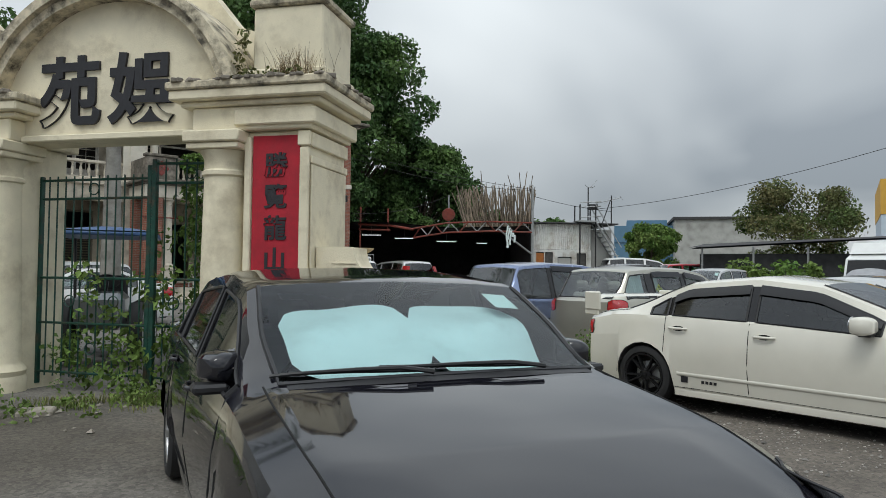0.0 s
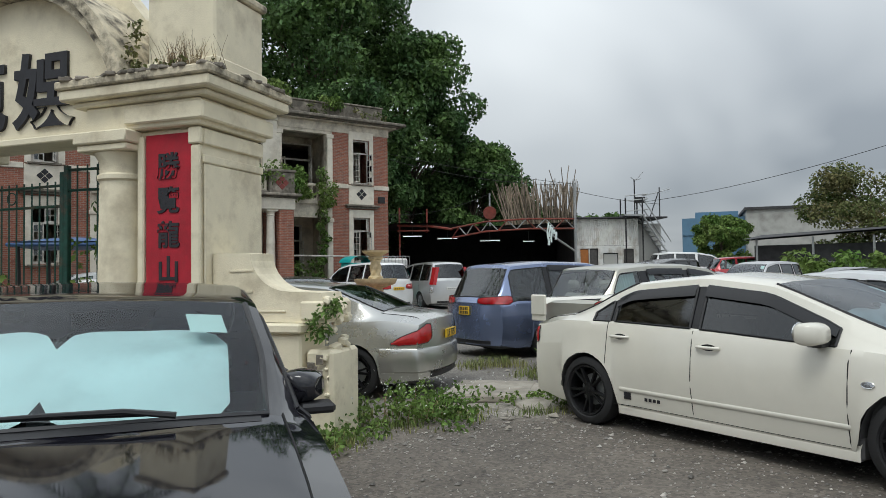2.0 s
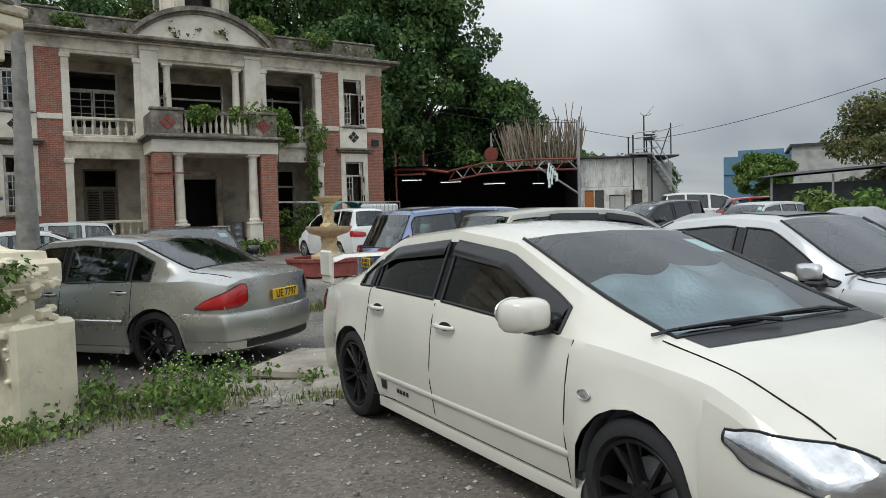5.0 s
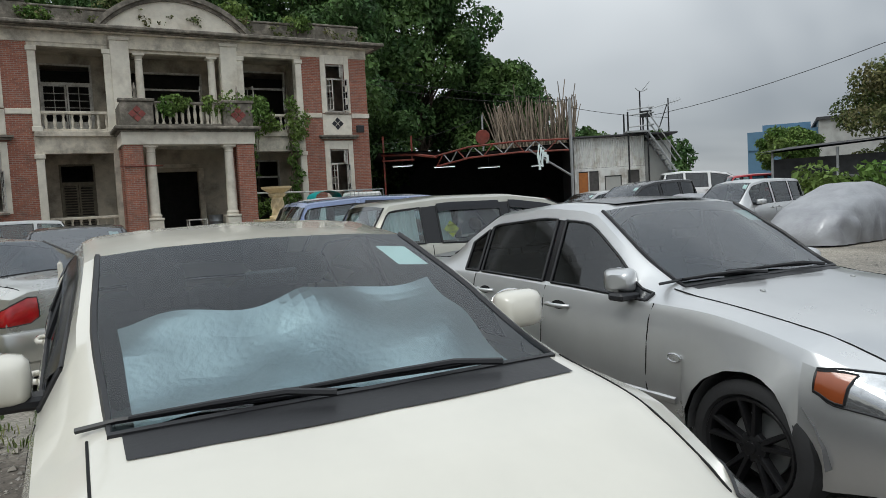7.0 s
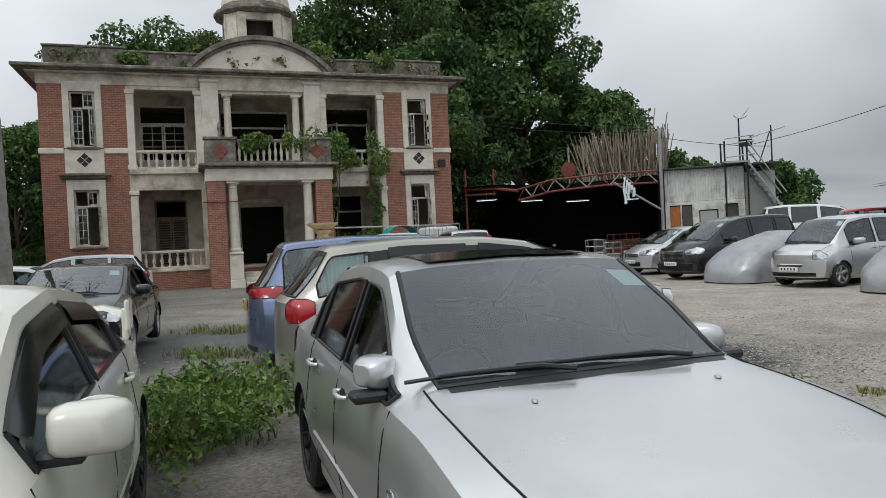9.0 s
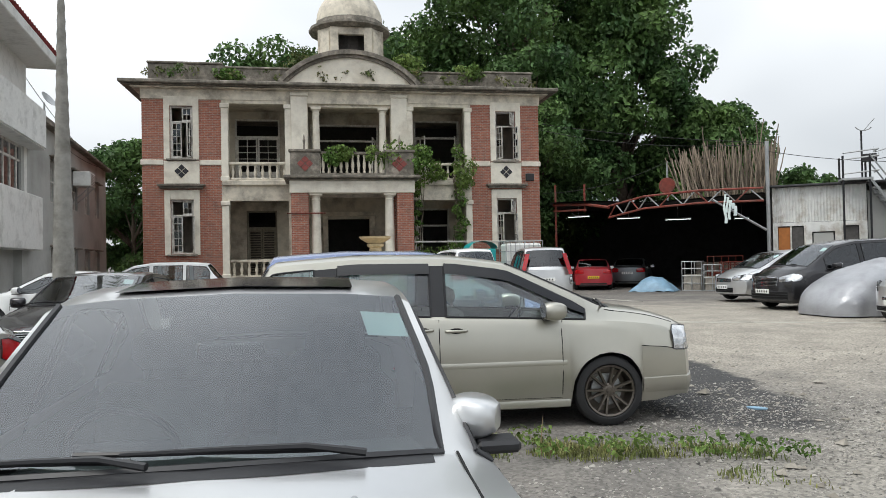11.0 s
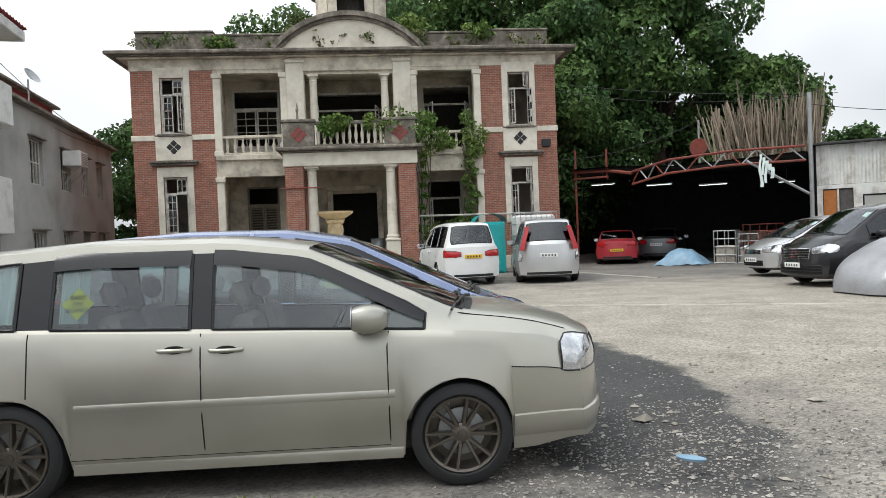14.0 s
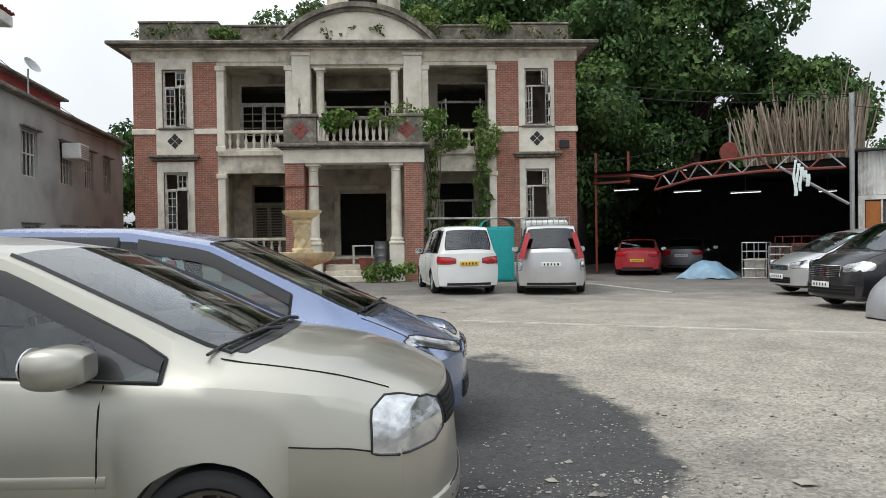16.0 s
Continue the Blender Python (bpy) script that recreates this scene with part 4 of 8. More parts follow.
    for y in sp.get("nozzles", ()):
        bm = BM()
        lathe(bm, [(0.013, 0.0), (0.012, 0.006), (0.006, 0.01), (0.001, 0.011)], 10, Matrix.Translation(on_screen(cowl + 0.22, y)) @ Matrix.Diagonal((1.3, 0.8, 1, 1)))
        part("washer_nozzle", bm, M_STEEL, car, smooth=50)
    if sp.get("repeater"):
        xr0, zr = sp["repeater"]
        for s in (1, -1):
            bm = BM()
            ring = [on_side(xr0 + 0.042 * math.cos(t), zr + 0.02 * math.sin(t), s, 0.007) for t in np.linspace(0, 2 * math.pi, 17)[:-1]]
            bm.faces.new([bm.verts.new(p) for p in ring])
            tube(bm, ring + [ring[0]], 0.004, 5)
            part("side_repeater", bm, M_LAMP_CLEAR, car)
    # dark cowl panel under the screen
    bm = BM()
    quads(bm, [[on_screen(cowl + d, y) + V((0, 0, 0.003)) for d in (-0.02, 0.3 * sp.get("cowl_depth", 0.05), sp.get("cowl_depth", 0.05))] for y in np.linspace(-W / 2 + 0.26, W / 2 - 0.26, 13)])
    part("cowl_panel", bm, M_BLACKPLASTIC, car, smooth=50)
    bm = BM()
    p = [on_screen(lerp(roof_f, cowl, q), y) - V((0.0, 0, 0.004)) for q, y in ((0.13, 0.44), (0.13, 0.58), (0.3, 0.60), (0.3, 0.46))]
    bm.faces.new([bm.verts.new(v) for v in p])
    part("licence_paper", bm, M_PAPER, car)
    car_info = dict(on_screen=on_screen, on_side=on_side, on_front=on_front, X=X, belt=belt, top=top, cowl=cowl, roof_f=roof_f, roof_r=roof_r, deck=deck, half=half, rows_at=rows_at, shaped=shaped, sill=sill)
    return car, car_info


SEDAN = dict(
    size=(4.6, 1.78, 1.44), dark_pillars=True, top=[(0, 0.66), (0.03, 0.74), (0.12, 0.86), (0.265, 0.985), (0.45, 1.40), (0.56, 1.435), (0.70, 1.385), (0.86, 1.07), (0.965, 1.045), (1, 0.97)],
    belt=[(0, 0.62), (0.06, 0.74), (0.25, 0.895), (0.5, 0.925), (0.8, 0.965), (0.9, 0.98), (1, 0.92)], axles=(0.195, 0.785), cabin=(0.265, 0.44, 0.70, 0.855),
    side_glass=[(0.30, 0.505), (0.525, 0.70), (0.712, 0.765)], doors=[(0.29, 0.515), (0.515, 0.72)], wheel=0.315, rows=(0.52, 0.70), mirror=0.335,
    headlamp=(0.42, 0.40, (0.60, 0.71), (0.66, 0.80)), taillamp=[(0.42, 0.28, (0.74, 0.95), (0.76, 0.98))], grille=(0.3, 0.58, 0.70, 3), intake=(0.42, 0.28, 0.42))

MPV = dict(
    size=(4.6, 1.70, 1.63), top=[(0, 0.70), (0.03, 0.80), (0.10, 0.93), (0.20, 1.06), (0.40, 1.54), (0.52, 1.62), (0.72, 1.625), (0.90, 1.57), (0.985, 1.06), (1, 0.98)],
    belt=[(0, 0.66), (0.06, 0.80), (0.22, 0.955), (0.5, 0.985), (0.9, 1.02), (1, 0.96)], axles=(0.185, 0.77), cabin=(0.20, 0.40, 0.905, 0.985),
    side_glass=[(0.275, 0.505), (0.535, 0.725), (0.75, 0.93)], doors=[(0.27, 0.52), (0.52, 0.74)], wheel=0.315, rows=(0.46, 0.64, 0.82), mirror=0.315, boot=False,
    headlamp=(0.42, 0.42, (0.66, 0.80), (0.70, 0.89)), taillamp=[(0.58, 0.2, (0.82, 1.05), (0.84, 1.05))], grille=(0.36, 0.62, 0.74, 3), intake=(0.42, 0.3, 0.44), tumble=0.25, slide=True)


def spec(base, **changes):
    return {**base, **changes}


def heading(x, y, deg):
    return pose(x, y, ground_z(x, y), 0, 0, deg)


def from_wheels(rear, front, sp, side):
    """A pose for a car whose wheels of one side (1: its left) stand at rear and front on the ground."""
    r, f = V(rear), V(front)
    d = (f - r).normalized()
    left = V((-d.y, d.x))
    c = (r + f) / 2 - side * left * (sp["size"][1] / 2 - 0.08)
    L = sp["size"][0]
    shift = L / 2 - (sp["axles"][0] + sp["axles"][1]) / 2 * L
    c = c - d * shift
    return pose(c.x, c.y, 0, 0, 0, math.degrees(math.atan2(d.y, d.x)))


# ---- leaves and trees ----
def leaf_mesh(name, points, size, rng, mat, droop=0.3, long=1.6, normals=None):
    """A cloud of small bent leaves, two triangles pairs each, turned at random about the points."""
    p = np.asarray(points, float)
    n = len(p)
    d = rng.normal(size=(n, 3))
    if normals is not None:
        d = d * 0.75 + np.asarray(normals)
    d /= np.linalg.norm(d, axis=1)[:, None]
    a = np.cross(d, rng.normal(size=(n, 3)))
    a /= np.linalg.norm(a, axis=1)[:, None]
    b = np.cross(d, a)
    s = size * rng.uniform(0.55, 1.35, n)[:, None]
    tip = p + a * s * long
    tip[:, 2] -= droop * s[:, 0]
    mid = p + a * s * long * 0.5 + d * s * 0.12
    v = np.stack([p, mid + b * s * 0.5, tip, mid - b * s * 0.5], 1).reshape(-1, 3)
    f = np.arange(n * 4).reshape(n, 4)
    me = bpy.data.meshes.new(name)
    me.from_pydata(v.tolist(), [], f.tolist())
    me.materials.append(mat)
    return me


def blob_points(rng, centre, radius, n, squash=0.8):
    d = rng.normal(size=(n, 3))
    d /= np.linalg.norm(d, axis=1)[:, None]
    r = radius * rng.uniform(0.45, 1.05, n)[:, None] ** 0.6
    q = d * r
    q[:, 2] *= squash
    return np.asarray(centre) + q, d


def make_tree(name, label, x, y, height, spread, lumps, per, leaf, seed, mat, base=0.25, group="trees round the yard", lean=(0, 0)):
    """A tapered trunk with limbs to each lump of the crown; the crown is many small leaves."""
    rng = np.random.default_rng(seed)
    leaf, per = leaf * 0.72, int(per * 1.8)
    t = thing(name, label, "tree", pose(x, y, ground_z(x, y)), group)
    pts, nor, limbs = [], [], []
    for k in range(lumps):
        f = (k + 0.5) / lumps
        ang = k * 2.39996 + rng.uniform(-0.4, 0.4)
        zz = height * (base + (0.95 - base) * rng.uniform(0, 1) ** 0.8)
        prof = math.sin(math.pi * clamp((zz / height - base * 0.4) / (1.08 - base * 0.4))) ** 0.6
        rr = spread * prof * rng.uniform(0.35, 1.0)
        c = (rr * math.cos(ang) + lean[0] * zz / height, rr * math.sin(ang) + lean[1] * zz / height, zz)
        size = spread * rng.uniform(0.2, 0.36)
        q, d = blob_points(rng, c, size, per, 0.75)
        pts.append(q)
        nor.append(d)
        limbs.append(c)
    bm = BM()
    trunk_r = max(0.08, height * 0.022)
    mid = V((lean[0] * 0.3, lean[1] * 0.3, height * 0.45))
    tube(bm, [(0, 0, -0.1), (0.1, 0, height * 0.15), mid * 0.7, mid, V((lean[0] * 0.7, lean[1] * 0.7, height * 0.75))], trunk_r, 9, trunk_r * 0.3)
    for c in limbs[::2]:
        st = V((0, 0, min(c[2] * 0.6, height * 0.5)))
        st += V((lean[0], lean[1], 0)) * (st.z / height)
        e = V(c)
        tube(bm, [st, lerp(st, e, 0.5) + V((0, 0, 0.12 * height * 0.3)), e], trunk_r * 0.3, 5, trunk_r * 0.06)
    part("trunk", bm, M_BARK, t, smooth=50)
    part("crown", leaf_mesh("crown", np.concatenate(pts), leaf, rng, mat, normals=np.concatenate(nor)), mat, t)
    return t


def foliage(name, label, category, centres, per, leaf, seed, mat, squash=0.8, group="", kind="stuff", parent=None):
    """A bush, climber or weed patch: leaf clumps about (x, y, z, radius) centres."""
    rng = np.random.default_rng(seed)
    pts, nor = [], []
    for x, y, z, r in centres:
        q, d = blob_points(rng, (x, y, z), r, max(6, int(per)), squash)
        pts.append(q)
        nor.append(d)
    me = leaf_mesh(name, np.concatenate(pts), leaf, rng, mat, normals=np.concatenate(nor))
    ob = part(name, me, mat, parent)
    if parent is None:
        tagged(ob, label, category, group, kind)
    return ob


# ---- the old villa ----
V_POSE = pose(-11.85, 32.37, 0, 0, 0, 40.6)
villa = thing("villa", "derelict two-storey red brick villa with cream columns and a dome", "house", V_POSE)


def slab(name, mat, parent, *boxes, c=0.02, label=""):
    bm = BM()
    for b in boxes:
        box(bm, *b, c)
    return part(name, bm, mat, parent, label)


FRONT_T = 0.35
WIN = [(-7.27, 6.15, 8.45), (-7.27, 2.0, 4.36), (7.27, 6.15, 8.45), (7.27, 2.0, 4.36)]
for s, nm in ((-1, "wall"), (1, "wall")):
    bm = BM()
    a, b = sorted((s * 8.9, s * 5.6))
    pierced(bm, a, b, 0.55, 9.0, 0, FRONT_T, [(x - 0.48, x + 0.48, z0, z1) for x, z0, z1 in WIN if x * s > 0])
    part(nm, bm, M_BRICK, villa, "weathered red brickwork")
    slab("plinth", M_PLASTER, villa, (a - 0.06, b + 0.06, -0.08, FRONT_T, -0.2, 0.55))
    y = s * 8.9
    slab("wall", M_BRICK, villa, (y - s * FRONT_T, y, FRONT_T, 12.0, -0.2, 9.0), c=0)
slab("wall", M_BRICK, villa, (-8.9, 8.9, 12.0, 12.35, -0.2, 9.0), c=0)
bm = BM()
BAYS = [(-5.3, -2.75), (2.75, 5.3)]
pierced(bm, -5.6, 5.6, 0.9, 9.0, 0, FRONT_T, [(a, b, 5.2, 8.6) for a, b in BAYS] + [(a, b, 0.9, 4.3) for a, b in BAYS] + [(-1.85, 1.85, 5.2, 8.5), (-1.85, 1.85, 0.9, 4.45)])
part("wall", bm, M_PLASTER, villa, "stained cream plaster wall with verandah openings")
slab("plinth", M_BRICK, villa, (-5.6, 5.6, -0.02, FRONT_T, -0.2, 0.78))
slab("verandah_floor", M_PLASTER, villa, (-5.6, 5.6, -0.06, 2.4, 0.78, 0.9))
slab("verandah_floor", M_PLASTER, villa, (-5.58, 5.58, -0.14, 0.0, 4.98, 5.2), (-5.58, 5.58, 0.355, 2.4, 4.95, 5.2))
slab("ceiling", M_SHADEDWALL, villa, (-8.5, 8.5, FRONT_T, 12.0, 8.75, 8.95), c=0)
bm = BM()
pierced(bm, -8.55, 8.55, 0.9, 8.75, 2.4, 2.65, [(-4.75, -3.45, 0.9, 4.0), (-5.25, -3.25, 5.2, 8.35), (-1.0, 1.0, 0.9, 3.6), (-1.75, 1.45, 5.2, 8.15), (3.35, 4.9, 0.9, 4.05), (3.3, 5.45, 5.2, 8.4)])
part("inner_wall", bm, M_SHADEDWALL, villa, "dim stained plaster inner wall")
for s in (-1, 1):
    slab("inner_wall", M_SHADEDWALL, villa, (s * 5.6, s * 5.75, FRONT_T, 2.4, 0.9, 8.75), c=0)
    slab("inner_wall", M_SHADEDWALL, villa, (s * 2.3, s * 2.15, FRONT_T, 2.4, 5.2, 8.75), c=0)
# Rooms behind the verandah, coloured near-black in place of their shade.
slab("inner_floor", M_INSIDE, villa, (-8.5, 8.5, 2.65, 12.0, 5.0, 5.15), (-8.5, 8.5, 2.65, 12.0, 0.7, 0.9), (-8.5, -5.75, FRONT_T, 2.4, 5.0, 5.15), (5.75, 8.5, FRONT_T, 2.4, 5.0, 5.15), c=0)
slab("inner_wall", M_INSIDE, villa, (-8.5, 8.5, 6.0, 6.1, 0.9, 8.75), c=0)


def villa_window(x, z0, z1, seed):
    """A tall window: plaster surround, worn wooden frame, transom, a half-open sash with small panes."""
    rng = random.Random(seed)
    bm = BM()
    box(bm, x - 0.73, x - 0.48, -0.05, 0.0, z0 - 0.05, z1 + 0.42, 0.012)
    box(bm, x + 0.48, x + 0.73, -0.05, 0.0, z0 - 0.05, z1 + 0.42, 0.012)
    box(bm, x - 0.48, x + 0.48, -0.05, 0.0, z1, z1 + 0.42, 0.012)
    win = part("window", bm, M_PLASTER_CLEAN, villa, "tall window with a cream surround and broken panes")
    bm = BM()
    for a, b, c, d in ((x - 0.48, x - 0.41, z0, z1), (x + 0.41, x + 0.48, z0, z1), (x - 0.41, x + 0.41, z1 - 0.07, z1), (x - 0.41, x + 0.41, z0, z0 + 0.06), (x - 0.41, x + 0.41, z1 - 0.72, z1 - 0.65)):
        box(bm, a, b, 0.08, 0.17, c, d, 0.006)
    part("window_frame", bm, M_WHITEWOOD, win)
    bm = BM()
    box(bm, x - 0.62, x + 0.62, -0.12, 0.1, z0 - 0.09, z0 - 0.01, 0.01)
    part("window_sill", bm, M_MOSSY, win)
    for side, (a, b), turn in ((-1, (z0 + 0.06, z1 - 0.72), rng.choice((0, 18, 60))), (1, (z0 + 0.06, z1 - 0.72), rng.choice((95, 110, 70))), (1, (z1 - 0.65, z1 - 0.07), rng.choice((0, 55)))):
        m = Matrix.Translation((x + side * 0.41, 0.12, 0)) @ Matrix.Rotation(radians(turn * side), 4, "Z")
        w = 0.4
        bm = BM()
        q = lambda u0, u1, c0, c1: box(bm, min(-side * u0, -side * u1), max(-side * u0, -side * u1), -0.018, 0.018, c0, c1, 0.004, m)
        q(0, 0.045, a, b), q(w - 0.045, w, a, b), q(0.045, w - 0.045, a, a + 0.06), q(0.045, w - 0.045, b - 0.05, b)
        rows = 5 if b - a > 1 else 2
        for k in range(1, rows):
            zz = lerp(a, b, k / rows)
            q(0.045, w - 0.045, zz - 0.012, zz + 0.012)
        q(w / 2 - 0.012, w / 2 + 0.012, a + 0.06, b - 0.05)
        sash = part("sash", bm, M_WHITEWOOD, win)
        for k in range(rows):
            for h in (0, 1):
                if rng.random() < 0.55:
                    bm = BM()
                    u0, u1 = (0.045, w / 2 - 0.012) if h == 0 else (w / 2 + 0.012, w - 0.045)
                    c0, c1 = lerp(a, b, k / rows) + 0.012, lerp(a, b, (k + 1) / rows) - 0.012
                    box(bm, min(-side * u0, -side * u1), max(-side * u0, -side * u1), -0.003, 0.003, c0, c1, 0, m)
                    part("pane", bm, M_PANE, sash)
    return win


for i, (x, z0, z1) in enumerate(WIN):
    villa_window(x, z0, z1, i + 3)


def diamond(x, y, z, size, mat, parent):
    for dx, dz in ((0, 1), (0, -1), (1, 0), (-1, 0)):
        bm = BM()
        m = Matrix.Translation((x + dx * size * 0.72, y, z + dz * size * 0.72)) @ Matrix.Rotation(radians(45), 4, "Y")
        box(bm, -size * 0.45, size * 0.45, -0.015, 0.015, -size * 0.45, size * 0.45, 0.004, m)
        part("tile", bm, mat, parent)


for s in (-1, 1):
    x = s * 7.27
    pan = slab("panel", M_PLASTER_CLEAN, villa, (x - 0.74, x + 0.74, -0.045, 0.0, 5.05, 6.05))
    diamond(x, -0.05, 5.6, 0.22, M_INK, pan)
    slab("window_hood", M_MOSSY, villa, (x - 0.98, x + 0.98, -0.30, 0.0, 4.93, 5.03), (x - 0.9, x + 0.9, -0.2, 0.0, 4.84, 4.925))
    for a, b in ((s * 5.6, s * 6.52), (s * 8.02, s * 8.96)):
        slab("band", M_PLASTER_CLEAN, villa, (a, b, -0.05, 0.0, 5.87, 6.1))
for run in ((-8.95, -2.65, -0.04, 0.0, 8.74, 9.2), (2.65, 8.95, -0.04, 0.0, 8.74, 9.2), (-2.65, 2.65, -0.12, 0.0, 8.62, 9.2)):
    slab("frieze", M_PLASTER, villa, run)
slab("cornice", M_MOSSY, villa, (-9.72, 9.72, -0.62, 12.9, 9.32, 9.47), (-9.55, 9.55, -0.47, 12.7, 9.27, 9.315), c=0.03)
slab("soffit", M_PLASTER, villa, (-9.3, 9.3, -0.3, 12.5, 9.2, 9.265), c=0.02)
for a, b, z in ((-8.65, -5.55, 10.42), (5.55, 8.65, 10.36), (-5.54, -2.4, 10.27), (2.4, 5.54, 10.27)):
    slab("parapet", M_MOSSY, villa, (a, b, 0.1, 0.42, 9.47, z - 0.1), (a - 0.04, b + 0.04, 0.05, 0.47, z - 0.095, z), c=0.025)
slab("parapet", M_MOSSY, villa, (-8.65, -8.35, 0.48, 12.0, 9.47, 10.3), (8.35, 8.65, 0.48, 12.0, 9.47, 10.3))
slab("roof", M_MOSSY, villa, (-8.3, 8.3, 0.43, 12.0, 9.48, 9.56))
# segmental pediment
PR, PC = 4.0, 10.82 - 4.0
arc = [(0.05 + PR * math.sin(t), PC + PR * math.cos(t)) for t in np.linspace(-0.845, 0.845, 25)]
bm = BM()
prism(bm, [(arc[0][0], 9.475)] + arc + [(arc[-1][0], 9.475)], -0.25, 0.3)
part("pediment", bm, M_PLASTER_CLEAN, villa, "cream segmental pediment")
bm = BM()
for r0, r1, y0, y1 in ((PR + 0.005, PR + 0.2, -0.5, 0.4), (PR - 0.13, PR + 0.0, -0.36, -0.252)):
    ts = np.linspace(-0.86, 0.86, 25)
    quads(bm, [[(0.05 + r * math.sin(t), y, PC + r * math.cos(t)) for r, y in ((r0, y0), (r1, y0), (r1, y1), (r0, y1), (r0, y0))] for t in ts])
part("pediment_moulding", bm, M_MOSSY, villa, "blackened arched moulding")
# cupola
cup = Matrix.Translation((0.2, 2.6, 0)) @ Matrix.Rotation(radians(22.5), 4, "Z")
bm = BM()
lathe(bm, [(1.95, 9.5), (1.95, 10.3), (1.7, 10.35), (1.66, 10.7)], 8, cup)
cb = part("cupola", bm, M_MOSSY, villa, "weathered octagonal lantern with a dome")
for k in range(8):
    bm = BM()
    m = Matrix.Translation((0.2, 2.6, 0)) @ Matrix.Rotation(radians(45 * k), 4, "Z")
    if k % 2:
        box(bm, -0.42, 0.42, -1.72, -1.5, 10.7, 12.55, 0.02, m)
        box(bm, -0.3, 0.3, -1.77, -1.725, 10.7, 12.4, 0.01, m)
    else:
        for a, b, c, d in ((-0.98, -0.6, 10.7, 12.55), (0.6, 0.98, 10.7, 12.55), (-0.6, 0.6, 12.2, 12.55)):
            box(bm, a, b, -1.55, -1.33, c, d, 0.015, m)
    part("lantern_wall", bm, M_PLASTER, cb)
# Added dark cylinder: paints the shade seen through the lantern openings.
bm = BM()
lathe(bm, [(0.9, 10.7), (0.9, 12.5)], 12, cup)
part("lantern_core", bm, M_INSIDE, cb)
bm = BM()
lathe(bm, [(1.75, 12.55), (1.98, 12.68), (1.98, 12.8), (1.72, 12.86), (1.66, 13.1)], 16, cup)
part("lantern_cornice", bm, M_MOSSY, cb)
bm = BM()
lathe(bm, [(1.62, 13.1)] + [(1.62 * math.cos(t), 13.1 + 1.75 * math.sin(t)) for t in np.linspace(0.1, 1.45, 9)] + [(0.22, 14.9), (0.25, 15.05), (0.1, 15.2), (0.06, 15.7)], 24, cup)
part("dome", bm, M_PLASTER, cb, "stained grey dome", smooth=40)


def column(name, x, y, z0, z1, r, mat, parent, base=True):
    bm = BM()
    h = z1 - z0
    m = Matrix.Translation((x, y, z0))
    prof = [(r * 1.28, 0), (r * 1.28, 0.06), (r * 1.36, 0.09), (r * 1.28, 0.13), (r * 1.1, 0.16), (r * 1.04, 0.2), (r * 1.02, h * 0.35), (r * 0.88, h - 0.3), (r * 0.98, h - 0.28), (r * 0.98, h - 0.25), (r * 0.88, h - 0.23), (r * 0.9, h - 0.16), (r * 1.2, h - 0.09)]
    lathe(bm, prof, 20, m)
    box(bm, -r * 1.35, r * 1.35, -r * 1.35, r * 1.35, h - 0.088, h, 0.012, m)
    return part(name, bm, mat, parent, smooth=40)


for s in (-1, 1):
    column("column", s * 1.5, 0.12, 5.2, 8.48, 0.17, M_PLASTER_CLEAN, villa)
    slab("pilaster", M_PLASTER_CLEAN, villa, (s * 1.87, s * 2.6, -0.16, -0.005, 5.2, 8.95), (s * 1.83, s * 2.64, -0.2, -0.005, 8.96, 9.1))
    for z0, z1 in ((5.2, 8.58), (0.9, 4.28)):
        for x0 in (s * 5.45, s * 2.72):
            if z0 < 2 and abs(x0) < 3:
                continue
            slab("pilaster", M_PLASTER_CLEAN, villa, (x0 - 0.15, x0 + 0.15, -0.09, -0.005, z0, z1 - 0.2), (x0 - 0.2, x0 + 0.2, -0.13, -0.005, z1 - 0.195, z1), (x0 - 0.19, x0 + 0.19, -0.13, -0.005, z0 - 0.02, z0 + 0.18))
BAL = BM()
lathe(BAL, [(0.055, 0), (0.055, 0.05), (0.035, 0.08), (0.062, 0.22), (0.06, 0.3), (0.03, 0.46), (0.05, 0.52), (0.055, 0.58)], 10)
BAL = mesh_of(BAL, "baluster", 40)
BAL.materials.append(M_PLASTER)


def balustrade(x0, x1, y, z, h, parent, mat, gap=0.3):
    rail = slab("balustrade", mat, parent, (x0, x1, y - 0.1, y + 0.1, z + h - 0.12, z + h), (x0, x1, y - 0.1, y + 0.1, z, z + 0.1))
    n = max(2, int((x1 - x0) / gap))
    for k in range(n):
        b = part("baluster", BAL, mat, rail)
        b.matrix_local = Matrix.Translation((lerp(x0, x1, (k + 0.5) / n), y, z + 0.1)) @ Matrix.Diagonal((1.15, 1.15, (h - 0.22) / 0.58, 1))


for a, b in BAYS:
    balustrade(a, b, 0.1, 5.2, 0.82, villa, M_PLASTER)
balustrade(-5.3, -2.75, 0.1, 0.9, 0.8, villa, M_PLASTER)
